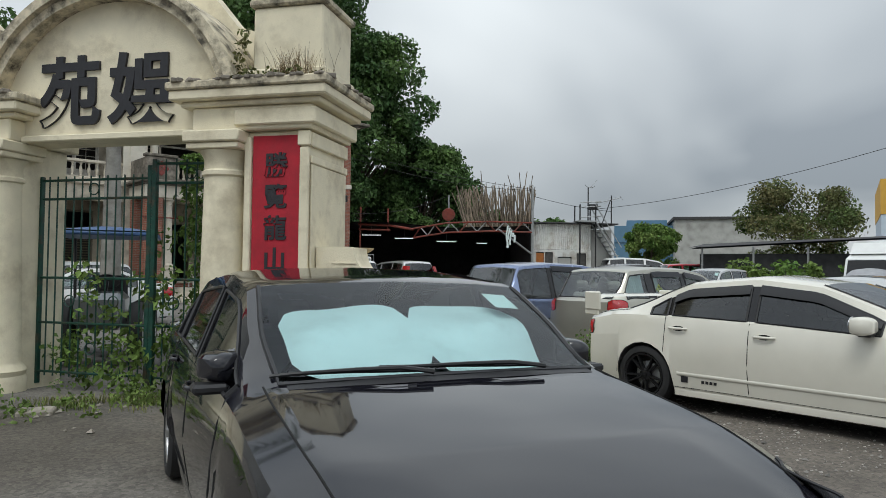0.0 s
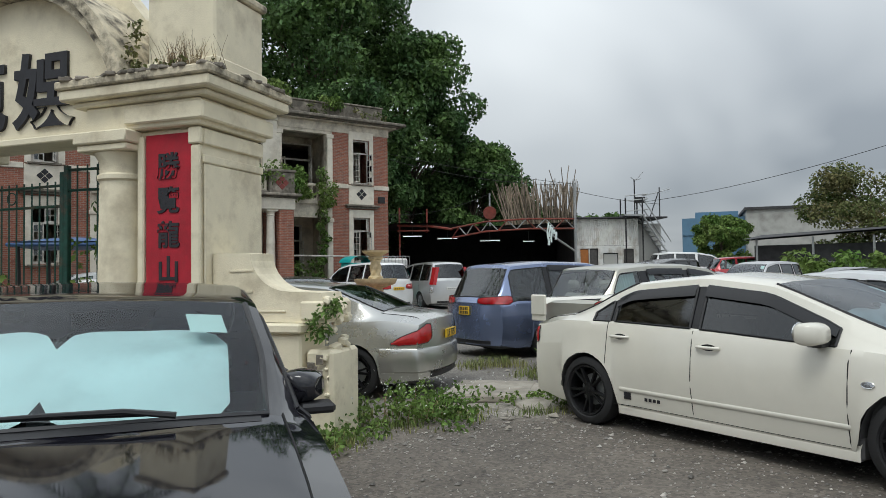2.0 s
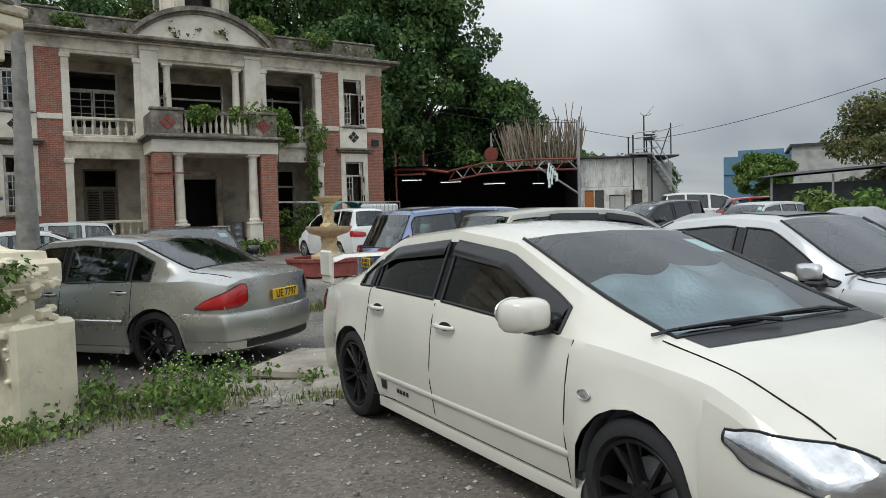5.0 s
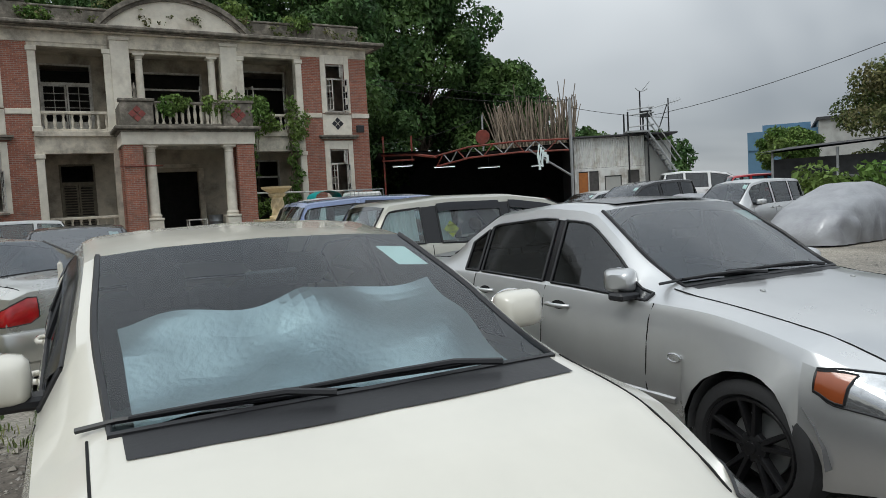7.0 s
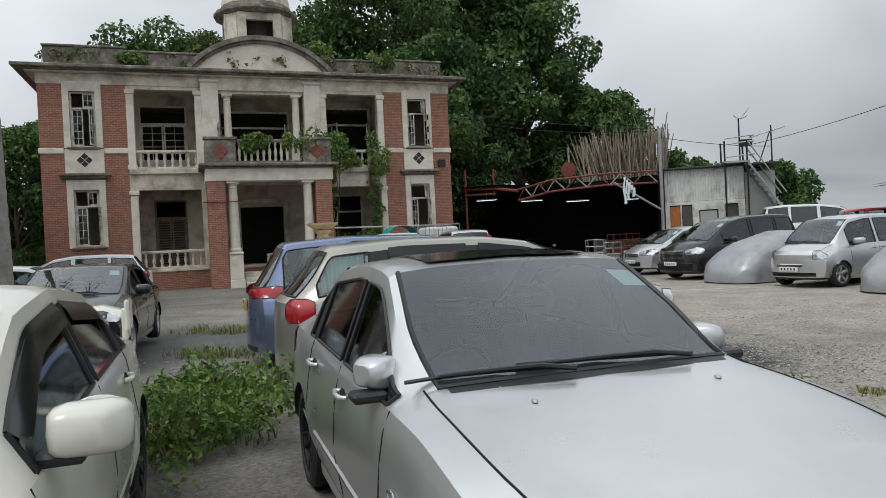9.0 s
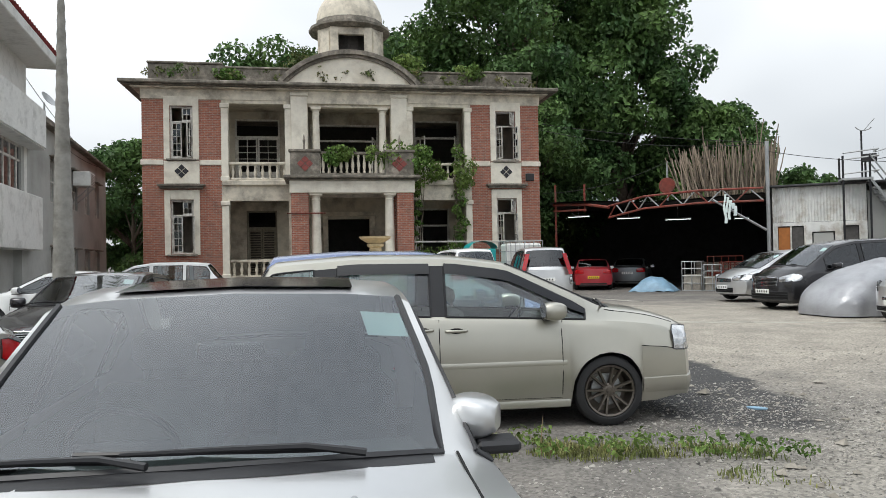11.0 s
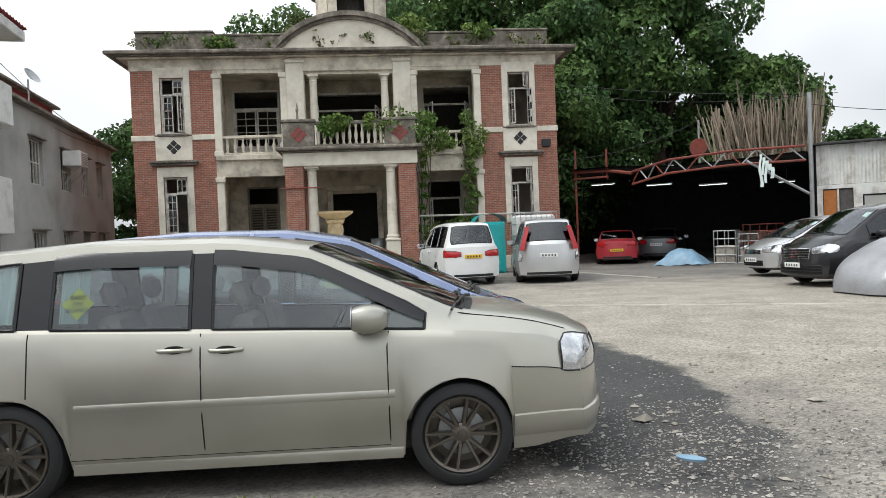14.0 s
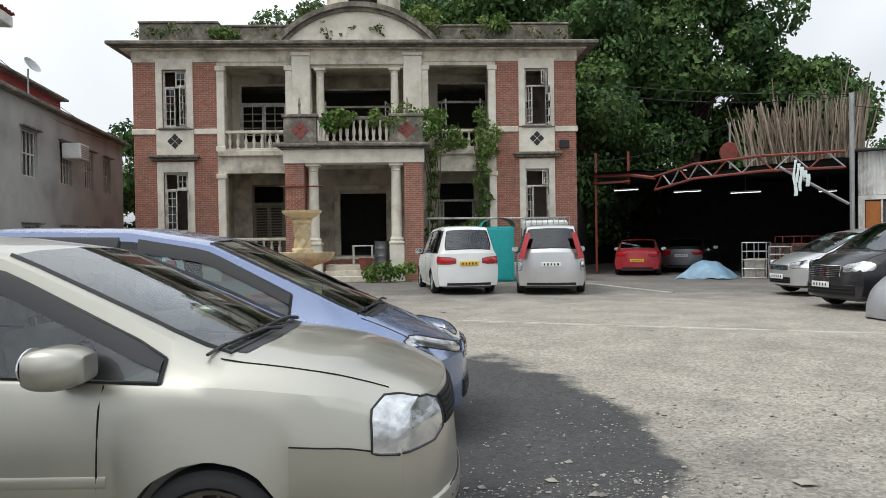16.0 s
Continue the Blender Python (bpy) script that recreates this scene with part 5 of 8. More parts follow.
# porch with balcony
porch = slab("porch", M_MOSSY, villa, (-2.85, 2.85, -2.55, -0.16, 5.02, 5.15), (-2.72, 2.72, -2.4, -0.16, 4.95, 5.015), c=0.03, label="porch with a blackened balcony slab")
slab("beam", M_PLASTER_CLEAN, porch, (-2.62, 2.62, -2.28, -1.6, 4.42, 4.945), (-2.62, -1.9, -1.595, -0.17, 4.42, 4.945), (1.9, 2.62, -1.595, -0.17, 4.42, 4.945))
for s in (-1, 1):
    slab("pier", M_BRICK, porch, (s * 1.85, s * 2.56, -2.24, -1.62, -0.1, 4.41), label="red brick pier")
    slab("pier", M_BRICK, porch, (s * 1.85, s * 2.56, -0.7, -0.17, -0.1, 4.41), label="red brick pier")
    slab("pedestal", M_PLASTER_CLEAN, porch, (s * 1.27, s * 1.83, -2.22, -1.66, 0.35, 1.38), (s * 1.24, s * 1.84, -2.25, -1.63, 1.385, 1.48), (s * 1.24, s * 1.84, -2.25, -1.63, -0.1, 0.345))
    column("column", s * 1.55, -1.94, 1.48, 4.42, 0.2, M_PLASTER_CLEAN, porch)
    blk = slab("balcony_block", M_MOSSY, porch, (s * 1.36, s * 2.58, -2.3, -2.0, 5.155, 6.12), (s * 1.3, s * 2.64, -2.36, -1.94, 6.125, 6.24), label="grey balcony corner block")
    diamond(s * 1.97, -2.31, 5.64, 0.24, M_REDTILE, blk)
    slab("balcony_side", M_MOSSY, porch, (s * 2.3, s * 2.58, -1.995, -0.2, 5.155, 6.1))
    bm = BM()
    lathe(bm, [(0.05, 6.24), (0.04, 6.5), (0.06, 6.62), (0.02, 6.86), (0.004, 6.9)], 8, Matrix.Translation((s * 2.0, -2.15, 0)))
    part("finial", bm, M_MOSSY, porch)
balustrade(-1.35, 1.35, -2.15, 5.155, 1.0, porch, M_MOSSY, 0.24)
slab("steps", M_PLASTER, villa, (-1.2, 1.2, -1.5, -0.2, -0.1, 0.6), (-1.2, 1.2, -1.9, -1.51, -0.1, 0.4), (-1.2, 1.2, -2.3, -1.91, -0.1, 0.2))
slab("tie_bar", M_RUST, porch, (-2.75, -1.15, -2.3, -2.25, 3.55, 3.6))


# doors within the verandahs
def villa_door(x, z0, w, h, glazed, turn, y=2.42):
    bm = BM()
    fr = []
    box(bm, x - w / 2 - 0.08, x - w / 2, y - 0.06, y + 0.1, z0, z0 + h + 0.08, 0.01)
    box(bm, x + w / 2, x + w / 2 + 0.08, y - 0.06, y + 0.1, z0, z0 + h + 0.08, 0.01)
    box(bm, x - w / 2, x + w / 2, y - 0.06, y + 0.1, z0 + h, z0 + h + 0.08, 0.01)
    box(bm, x - w / 2, x + w / 2, y - 0.03, y + 0.06, z0 + h * 0.74, z0 + h * 0.77, 0.005)
    door = part("door", bm, M_WHITEWOOD if glazed else M_GREYWOOD, villa, "worn double door" if glazed else "grey louvred double door")
    for s in (-1, 1):
        m = Matrix.Translation((x + s * w / 2, y, z0)) @ Matrix.Rotation(radians(turn * s), 4, "Z")
        lw = w / 2 - 0.01
        bm = BM()
        q = lambda u0, u1, c0, c1, t=0.022: box(bm, min(-s * u0, -s * u1), max(-s * u0, -s * u1), -t, t, c0, c1, 0.004, m)
        hh = h * 0.74
        q(0, 0.07, 0, hh), q(lw - 0.07, lw, 0, hh), q(0.07, lw - 0.07, 0, 0.12), q(0.07, lw - 0.07, hh - 0.08, hh)
        if glazed:
            q(0.07, lw - 0.07, 0.12, hh * 0.3, 0.012)
            for k in range(1, 5):
                zz = lerp(hh * 0.3, hh - 0.08, k / 5)
                q(0.07, lw - 0.07, zz - 0.014, zz + 0.014)
            q(lw / 2 - 0.014, lw / 2 + 0.014, hh * 0.3, hh - 0.08)
        else:
            for k in range(18):
                zz = lerp(0.16, hh - 0.12, k / 17)
                q(0.07, lw - 0.07, zz - 0.03, zz + 0.02, 0.012)
        part("door_leaf", bm, M_WHITEWOOD if glazed else M_GREYWOOD, door)


villa_door(-4.25, 5.2, 1.9, 3.1, True, 0)
villa_door(-4.1, 0.9, 1.25, 3.05, False, 0)
villa_door(-0.15, 5.2, 3.1, 2.9, True, 78)
villa_door(4.38, 5.2, 2.1, 3.15, True, 72)
villa_door(4.12, 0.9, 1.5, 3.1, True, 80)
slab("door_surround", M_PLASTER, villa, (-1.25, -1.0, 2.3, 2.398, 0.9, 3.75), (1.0, 1.25, 2.3, 2.398, 0.9, 3.75), (-1.25, 1.25, 2.3, 2.398, 3.755, 3.95))
# floodlight on the right wing
bm = BM()
box(bm, 8.15, 8.55, -0.32, -0.18, 5.15, 5.5, 0.03)
tube(bm, [(8.35, 0, 5.3), (8.35, -0.2, 5.3)], 0.03)
part("floodlight", bm, M_BLACKPLASTIC, villa, "black floodlight")

rng = random.Random(5)
foliage("climber", "", "", [(lerp(1.4, 3.4, rng.random()), -2.1 + rng.uniform(-0.2, 1.6), 6.2 + rng.uniform(-0.5, 0.25), rng.uniform(0.25, 0.5)) for _ in range(14)]
        + [(lerp(-0.9, 1.4, rng.random()), -2.2, 6.1 + rng.uniform(-0.15, 0.2), 0.22) for _ in range(8)]
        + [(lerp(-1.1, -0.2, rng.random()), -2.32, 5.9 + rng.uniform(-0.35, 0.1), 0.2) for _ in range(5)], 90, 0.1, 6, M_LEAF_LIT, parent=villa)
foliage("climber", "", "", [(lerp(3.0, 5.5, rng.random()), -0.25, 5.7 + rng.uniform(-0.75, 0.35), rng.uniform(0.2, 0.42)) for _ in range(16)]
        + [(4.95 + rng.uniform(-0.2, 0.25), -0.2, lerp(2.2, 6.6, k / 13), rng.uniform(0.12, 0.3)) for k in range(14)]
        + [(2.95 + rng.uniform(-0.15, 0.15), -0.4, lerp(1.0, 5.0, k / 9), 0.1) for k in range(10)], 60, 0.1, 7, M_LEAF_LIT, parent=villa)
for k in range(9):
    bm = BM()
    x = rng.choice((2.9, 4.9)) + rng.uniform(-0.25, 0.25)
    tube(bm, [(x, -0.12, 0.3), (x + rng.uniform(-0.2, 0.2), -0.16, 2.2), (x + rng.uniform(-0.2, 0.2), -0.15, 3.8), (x + rng.uniform(-0.3, 0.3), -0.2, 5.4)], 0.018, 5)
    part("climber_stem", bm, M_BARK, villa)
foliage("roof_shrub", "", "", [(2.6 + rng.uniform(-0.5, 0.6), 0.0 + rng.uniform(0, 0.7), 10.1 + rng.uniform(-0.3, 0.75), rng.uniform(0.3, 0.5)) for _ in range(11)], 110, 0.12, 8, M_LEAF_LIT, parent=villa)
foliage("roof_shrub", "", "", [(-1.9 + rng.uniform(-0.7, 0.7), 2.2 + rng.uniform(0, 0.7), 10.9 + rng.uniform(-0.4, 0.8), rng.uniform(0.3, 0.6)) for _ in range(12)], 110, 0.11, 9, M_LEAF_DRY, parent=villa)
foliage("roof_weed", "", "", [(rng.uniform(-8.8, 8.8), rng.uniform(-0.3, 0.3), 9.65 + rng.random() * 0.5, rng.uniform(0.08, 0.26)) for _ in range(60)], 26, 0.09, 10, M_LEAF_DRY, parent=villa)
foliage("roof_weed", "", "", [(rng.gauss(-5.2, 0.35), -0.1, 9.65 + rng.random() * 0.3, 0.22) for _ in range(7)] + [(rng.gauss(5.6, 0.3), 0.0, 10.0 + rng.random() * 0.5, 0.25) for _ in range(8)], 50, 0.1, 11, M_LEAF_LIT, parent=villa)

# ---- the entrance gate ----
G_POSE = pose(-1.52, 7.34, 0, 0, 0, -14)
gate = thing("gateway", "cream plastered gateway with an arched pediment and stained cornices", "gateway", G_POSE)
GC = -2.42
for s in (1, -1):
    X2 = lambda a: a if s > 0 else 2 * GC - a
    bx = lambda a0, a1, b0, b1, z0, z1: (X2(a0), X2(a1), b0, b1, z0, z1)
    slab("pier", M_GATE, gate, bx(-0.62, 0.11, 0.0, 0.98, -0.15, 2.9), c=0.02)
    slab("pier_strip", M_GATE, gate, bx(0.02, 0.125, -0.045, -0.003, -0.1, 2.72), bx(0.0, 0.14, -0.06, -0.003, 2.73, 2.89), bx(-0.62, -0.54, -0.045, -0.003, -0.1, 2.84), c=0.012)
    slab("pier_strip", M_GATE, gate, bx(0.113, 0.15, 0.0, 0.98, 2.55, 2.63), bx(0.113, 0.15, 0.0, 0.98, 2.73, 2.88), bx(0.113, 0.14, 0.02, 0.96, -0.1, 2.545), c=0.01)
    slab("entablature", M_GATE, gate, bx(-1.22, 0.18, -0.1, 1.0, 2.905, 3.16), bx(-0.7, 0.24, -0.14, 1.04, 2.95, 3.12), c=0.015)
    slab("cornice_bed", M_GATE, gate, bx(-1.34, 0.29, -0.15, 1.04, 3.165, 3.22), bx(-1.43, 0.38, -0.24, 1.13, 3.225, 3.33), c=0.015)
    co = slab("cornice", M_GATE_TOP, gate, bx(-1.46, 0.41, -0.27, 1.16, 3.335, 3.42), c=0.015, label="stained cream cornice")
    rr = random.Random(40 + s)
    bm = BM()
    for k in range(60):
        e = rr.random()
        q = Matrix.Translation((X2(lerp(-1.42, 0.38, e)), -0.255 + abs(rr.gauss(0, 0.05)), 3.425)) if k < 38 else Matrix.Translation((X2(0.39 - abs(rr.gauss(0, 0.05))), lerp(-0.2, 1.1, e), 3.425))
        w = rr.uniform(0.02, 0.07)
        box(bm, -w, w, -w * 0.7, w * 0.7, -0.02, rr.uniform(0.004, 0.03), 0.008, q @ Matrix.Rotation(rr.uniform(0, 3), 4, "Z"))
    part("moss_crust", bm, M_MOSSY, co, "black mossy crust")
    slab("attic_block", M_GATE, gate, bx(-0.62, 0.2, 0.1, 0.9, 3.435, 4.28), bx(-0.68, 0.24, 0.06, 0.94, 3.436, 3.6), c=0.02)
    slab("attic_cap", M_GATE_TOP, gate, bx(-0.66, 0.24, 0.06, 0.94, 4.285, 4.37), c=0.02)
    bm = BM()
    lathe(bm, [(0.2, 4.37), (0.22, 4.42), (0.2, 4.5), (0.12, 4.58), (0.02, 4.62)], 16, Matrix.Translation((X2(-0.2), 0.5, 0)))
    part("finial", bm, M_GATE, gate, smooth=40)
    bm = BM()
    m = Matrix.Translation((X2(-0.92), 0.1, 0))
    lathe(bm, [(0.33, -0.1), (0.33, 0.1), (0.31, 0.14), (0.33, 0.2), (0.29, 0.26), (0.265, 0.3), (0.25, 1.0), (0.225, 2.42), (0.25, 2.44), (0.25, 2.48), (0.225, 2.5), (0.23, 2.62), (0.28, 2.7)], 28, m)
    box(bm, -0.31, 0.31, -0.3, 0.3, 2.705, 2.77, 0.012, m)
    box(bm, -0.34, 0.33, -0.33, 0.33, 2.775, 2.9, 0.015, m)
    part("column", bm, M_GATE, gate, "round cream column", smooth=40)
    slab("jamb", M_GATE, gate, bx(-1.12, -0.625, 0.2, 0.9, -0.15, 2.9), c=0.01)
    # scroll wall beside the pier
    lw = slab("scroll_wall", M_GATE, gate, bx(0.153, 1.14, 0.08, 0.54, -0.15, 0.92), bx(0.152, 1.16, 0.03, 0.59, 0.925, 1.02), c=0.02, label="broken cream side wall with a concave scroll")
    bm = BM()
    prof = [(0.153, 1.025), (1.38, 1.025), (1.36, 1.2), (1.33, 1.30), (1.0, 1.31)] + [(1.0 - 0.42 * math.sin(t), 1.31 + 0.36 * (1 - math.cos(t))) for t in np.linspace(0.25, math.pi / 2, 8)] + [(0.5, 1.68), (0.155, 1.68)]
    prof = [(X2(a), z) for a, z in prof]
    prism(bm, prof, 0.12, 0.5)
    part("scroll", bm, M_GATE, lw)
    slab("end_block", M_GATE, lw, bx(1.16, 1.44, 0.12, 0.66, -0.15, 0.78), bx(1.1, 1.40, 0.1, 0.6, 1.025, 1.24), c=0.035)
    for z in (1.12, 1.3, 1.5):
        slab("panel_line", M_GATE, lw, bx(0.34, 0.34 + (0.62 if z < 1.2 else 0.26), 0.108, 0.119, z, z + 0.02), c=0.003)
    rr = random.Random(3 + s)
    bm = BM()
    for k in range(70):
        z = rr.uniform(0.0, 1.28)
        h = rr.uniform(0.015, 0.055)
        d = rr.uniform(-0.01, 0.035)
        a0 = 1.4 - 0.03 + d
        q = Matrix.Translation((X2(a0), rr.uniform(0.1, 0.52), z)) @ Euler((rr.uniform(-0.4, 0.4), rr.uniform(-0.5, 0.5), rr.uniform(-0.4, 0.4))).to_matrix().to_4x4()
        box(bm, -h * 0.7, h * 0.7, -h, h, -h * 0.6, h * 0.6, 0.01, q)
    part("rubble_end", bm, M_GATE, lw, "crumbling plaster end")
    if s > 0:
        bm = BM()
        rq = random.Random(2)
        for k in range(9):
            z, a = rq.uniform(0.48, 0.7), rq.uniform(1.2, 1.34)
            w = rq.uniform(0.02, 0.05)
            box(bm, a - w, a + w, 0.072, 0.085, z - w * 1.2, z + w * 1.2, 0.004, None)
        part("exposed_patch", bm, M_MOSSY, lw, "dark hole where plaster fell off")
    ban = slab("banner", M_BANNER, gate, bx(-0.53, 0.015, -0.02, -0.002, 0.82, 2.85), c=0.004, label="faded red couplet board")
    for k, ch in enumerate("勝覽龍山青" if s > 0 else "|||||"):
        zc = 2.52 - 0.335 * k
        if s > 0:
            writing("character", ch, 0.27, M_INK, ban, pose(X2(-0.255), -0.024, zc, 90, 0, 0), 0.006, 0.006)
arcr = 1.66
acx, acz = GC, 4.60 - arcr
ang = math.acos((3.43 - acz) / arcr)
ts = np.linspace(-ang, ang, 25)
bm = BM()
prism(bm, [(GC - 1.21, 2.98), (GC + 1.21, 2.98), (GC + 1.21, 3.42)] + [(acx + (arcr - 0.02) * math.sin(t), acz + (arcr - 0.02) * math.cos(t)) for t in ts[::-1]] + [(GC - 1.21, 3.42)], 0.12, 0.5)
tymp = part("tympanum", bm, M_GATE, gate, "cream tympanum with two large black characters")
bm = BM()
for r0, r1, y0, y1 in ((arcr + 0.02, arcr + 0.13, -0.14, 0.6), (arcr - 0.09, arcr + 0.016, -0.07, 0.56)):
    quads(bm, [[(acx + r * math.sin(t), y, acz + r * math.cos(t)) for r, y in ((r0, y0), (r1, y0), (r1, y1), (r0, y1), (r0, y0))] for t in ts * 0.99])
part("arch_moulding", bm, M_GATE_TOP, gate, "stained arched moulding")
slab("lintel", M_GATE, gate, (GC - 1.2, GC + 1.2, 0.05, 0.52, 2.9, 2.975), c=0.012)
bm = BM()
prism(bm, [(GC - 1.75, 3.436), (GC + 1.75, 3.436), (GC + 1.75, 4.15), (GC + 1.3, 4.3), (GC + 0.95, 4.72), (GC + 0.8, 4.84), (GC - 0.8, 4.84), (GC - 0.95, 4.72), (GC - 1.3, 4.3), (GC - 1.75, 4.15)], 0.62, 0.86)
part("stepped_parapet", bm, M_GATE, gate, "cream stepped parapet behind the arch")
for ch, a in (("苑", GC - 0.56), ("娛", GC + 0.40)):
    writing("character", ch, 0.86, M_INK, tymp, pose(a, 0.105, 3.42, 90, 0, 0), 0.02, 0.02)
rng = random.Random(11)
foliage("cornice_weed", "", "", [(rng.uniform(-0.75, 0.2), rng.uniform(-0.2, 0.05), 3.46 + rng.uniform(0, 0.05), 0.07) for _ in range(16)] + [(rng.gauss(-0.72, 0.05), 0.0, rng.uniform(3.45, 4.0), 0.06) for _ in range(12)], 14, 0.035, 12, M_LEAF_DRY, parent=gate)
bm = BM()
for k in range(150):
    x, y = rng.gauss(-0.02, 0.12), rng.uniform(-0.18, 0.08)
    a, l = rng.uniform(0, 6.28), rng.uniform(0.1, 0.34)
    t = rng.uniform(0.1, 0.55)
    tube(bm, [(x, y, 3.42), (x + 0.5 * l * t * math.cos(a), y + 0.5 * l * t * math.sin(a), 3.43 + l * 0.6), (x + l * t * math.cos(a), y + l * t * math.sin(a), 3.43 + l)], 0.0035, 3, 0.0012)
part("dry_tuft", bm, M_STRAW, gate, "dry grass tuft on the cornice")


def gate_leaf(label, a0, a1, b0, b1, top):
    """A wrought-iron leaf between two posts, with bars, cross rails and scroll rings."""
    t = thing("iron_gate", label, "gate", G_POSE, "gate leaves")
    L = lambda f, z: V((lerp(a0, a1, f), lerp(b0, b1, f), z))
    for f in (0, 1):
        bm = BM()
        p = L(f, 0)
        box(bm, p.x - 0.03, p.x + 0.03, p.y - 0.03, p.y + 0.03, 0.0, top + (0.1 if f else 0), 0.006)
        part("post", bm, M_GREEN, t)
    for z in (0.15, 0.75, 1.3, top - 0.28, top - 0.05):
        bm = BM()
        tube(bm, [L(0, z), L(1, z)], 0.016, 6)
        part("rail", bm, M_GREEN, t)
    n = max(4, int(abs(a1 - a0) / 0.115))
    bm = BM()
    tube(bm, [(0, 0, 0.1), (0, 0, top)], 0.0095, 6)
    bar = mesh_of(bm, "bar")
    bar.materials.append(M_GREEN)
    for k in range(1, n):
        b = part("bar", bar, M_GREEN, t)
        b.location = L(k / n, 0)
    for f, z in ((0.3, 1.02), (0.7, 1.02), (0.5, 0.45), (0.5, top - 0.165)):
        bm = BM()
        c = L(f, z)
        tube(bm, [c + V((0.07 * math.cos(q), -0.015, 0.07 * math.sin(q))) for q in np.linspace(0, 2 * math.pi, 17)], 0.008, 5)
        part("ring", bm, M_GREEN, t)
    return t


gate_leaf("green wrought-iron gate leaf, closed and overgrown", -3.72, -2.12, 0.5, 0.45, 2.55)
gate_leaf("tall green wrought-iron gate leaf beside the column", -2.06, -1.15, 0.45, 0.55, 2.72)
gm = G_POSE
wl = [gm @ V((rng.uniform(-2.4, -1.2), rng.uniform(0.8, 1.3), rng.uniform(0.2, 2.5))) for _ in range(40)] + [gm @ V((rng.uniform(-3.6, -1.2), rng.uniform(0.3, 0.7), rng.uniform(0.1, 1.6) * rng.random() ** 0.5)) for _ in range(46)] + [gm @ V((rng.gauss(-1.45, 0.15), 0.75, rng.uniform(0.6, 2.6))) for _ in range(34)]
foliage("climber", "leafy green climber growing through the iron gate", "plant", [(*p, rng.uniform(0.1, 0.22)) for p in wl], 30, 0.055, 13, M_LEAF_LIT)
foliage("wall_plant", "small green plant rooted in the broken wall end", "plant", [(*(gm @ V((1.36 + rng.uniform(-0.1, 0.12), 0.16 + rng.uniform(-0.15, 0.1), 1.02 + rng.uniform(-0.1, 0.22)))), 0.09) for _ in range(9)], 26, 0.035, 14, M_LEAF_LIT)


# ---- the parked cars ----
S_BLACK = spec(SEDAN, paint=P_BLACK, screen=M_GLASS_PLAIN, mirror_size=0.85, fold=62, size=(4.95, 1.90, 1.45), axles=(0.2, 0.785), taper=(0.05, 0.07), sweep=(0.2, 0.2),
    top=[(0, 0.70), (0.03, 0.79), (0.12, 0.89), (0.286, 1.0), (0.415, 1.39), (0.55, 1.45), (0.70, 1.40), (0.86, 1.09), (0.965, 1.06), (1, 0.98)], cabin=(0.286, 0.412, 0.70, 0.855),
    belt=[(0, 0.66), (0.06, 0.78), (0.27, 0.92), (0.5, 0.945), (0.8, 0.98), (0.9, 0.99), (1, 0.93)], side_glass=[(0.315, 0.51), (0.53, 0.70), (0.712, 0.765)], doors=[(0.305, 0.52), (0.52, 0.725)], mirror=0.34, tumble=0.3, headlamp=(0.46, 0.34, (0.62, 0.73), (0.68, 0.80)), glass=M_GLASS_DARK, seat=M_SEAT, plate_front=(0.5, "||", M_PLATE_W))
S_WHITE = spec(SEDAN, paint=P_WHITE, screen=M_GLASS_PLAIN, repeater=(1.13, 0.69), headlamp=(0.40, 0.46, (0.53, 0.66), (0.62, 0.74)), lamp_tip=0.35, taper=(0.035, 0.07), sweep=(0.22, 0.2), mirror_size=1.05, size=(4.78, 1.80, 1.44), wheel=0.325, rims="black", glass=M_GLASS_DARK, visor=True, sill=0.17,
    top=[(0, 0.64), (0.03, 0.745), (0.12, 0.885), (0.215, 0.975), (0.425, 1.38), (0.55, 1.44), (0.70, 1.38), (0.86, 1.045), (0.965, 1.01), (1, 0.93)], taillamp=[(0.42, 0.05, (0.72, 0.88), (0.74, 0.9))], cabin=(0.21, 0.425, 0.70, 0.86),
    belt=[(0, 0.60), (0.05, 0.74), (0.12, 0.84), (0.25, 0.9), (0.40, 0.925), (0.53, 0.955), (0.77, 0.985), (0.9, 0.975), (1, 0.9)], doors=[(0.292, 0.552), (0.552, 0.745)], rows=(0.53, 0.70),
    side_glass=[(0.315, 0.54), (0.56, 0.73), (0.742, 0.785)], mirror=0.335, crease=(0.37, 0.41, P_WHITE, 0.008), cowl_depth=0.13, handle_drop=0.115, axles=(0.203, 0.799), plate_rear=(0.72, "||", M_PLATE_Y))
S_MERC = spec(SEDAN, paint=P_SILVER, size=(4.78, 1.83, 1.47), wheel=0.33,
    top=[(0, 0.68), (0.03, 0.76), (0.12, 0.89), (0.265, 1.02), (0.44, 1.44), (0.56, 1.475), (0.70, 1.42), (0.86, 1.10), (0.965, 1.06), (1, 0.99)], rims="black", glass=M_GLASS, plate_rear=(0.78, "UE 7797", M_PLATE_Y), crease=(0.5, 0.56, P_SILVER, 0.012), taillamp=[(0.60, 0.44, (0.71, 0.97), (0.665, 0.72))], tail_tip=0.35, rear_bar=(0.33, 0.63), sweep=(0.3, 0.2))
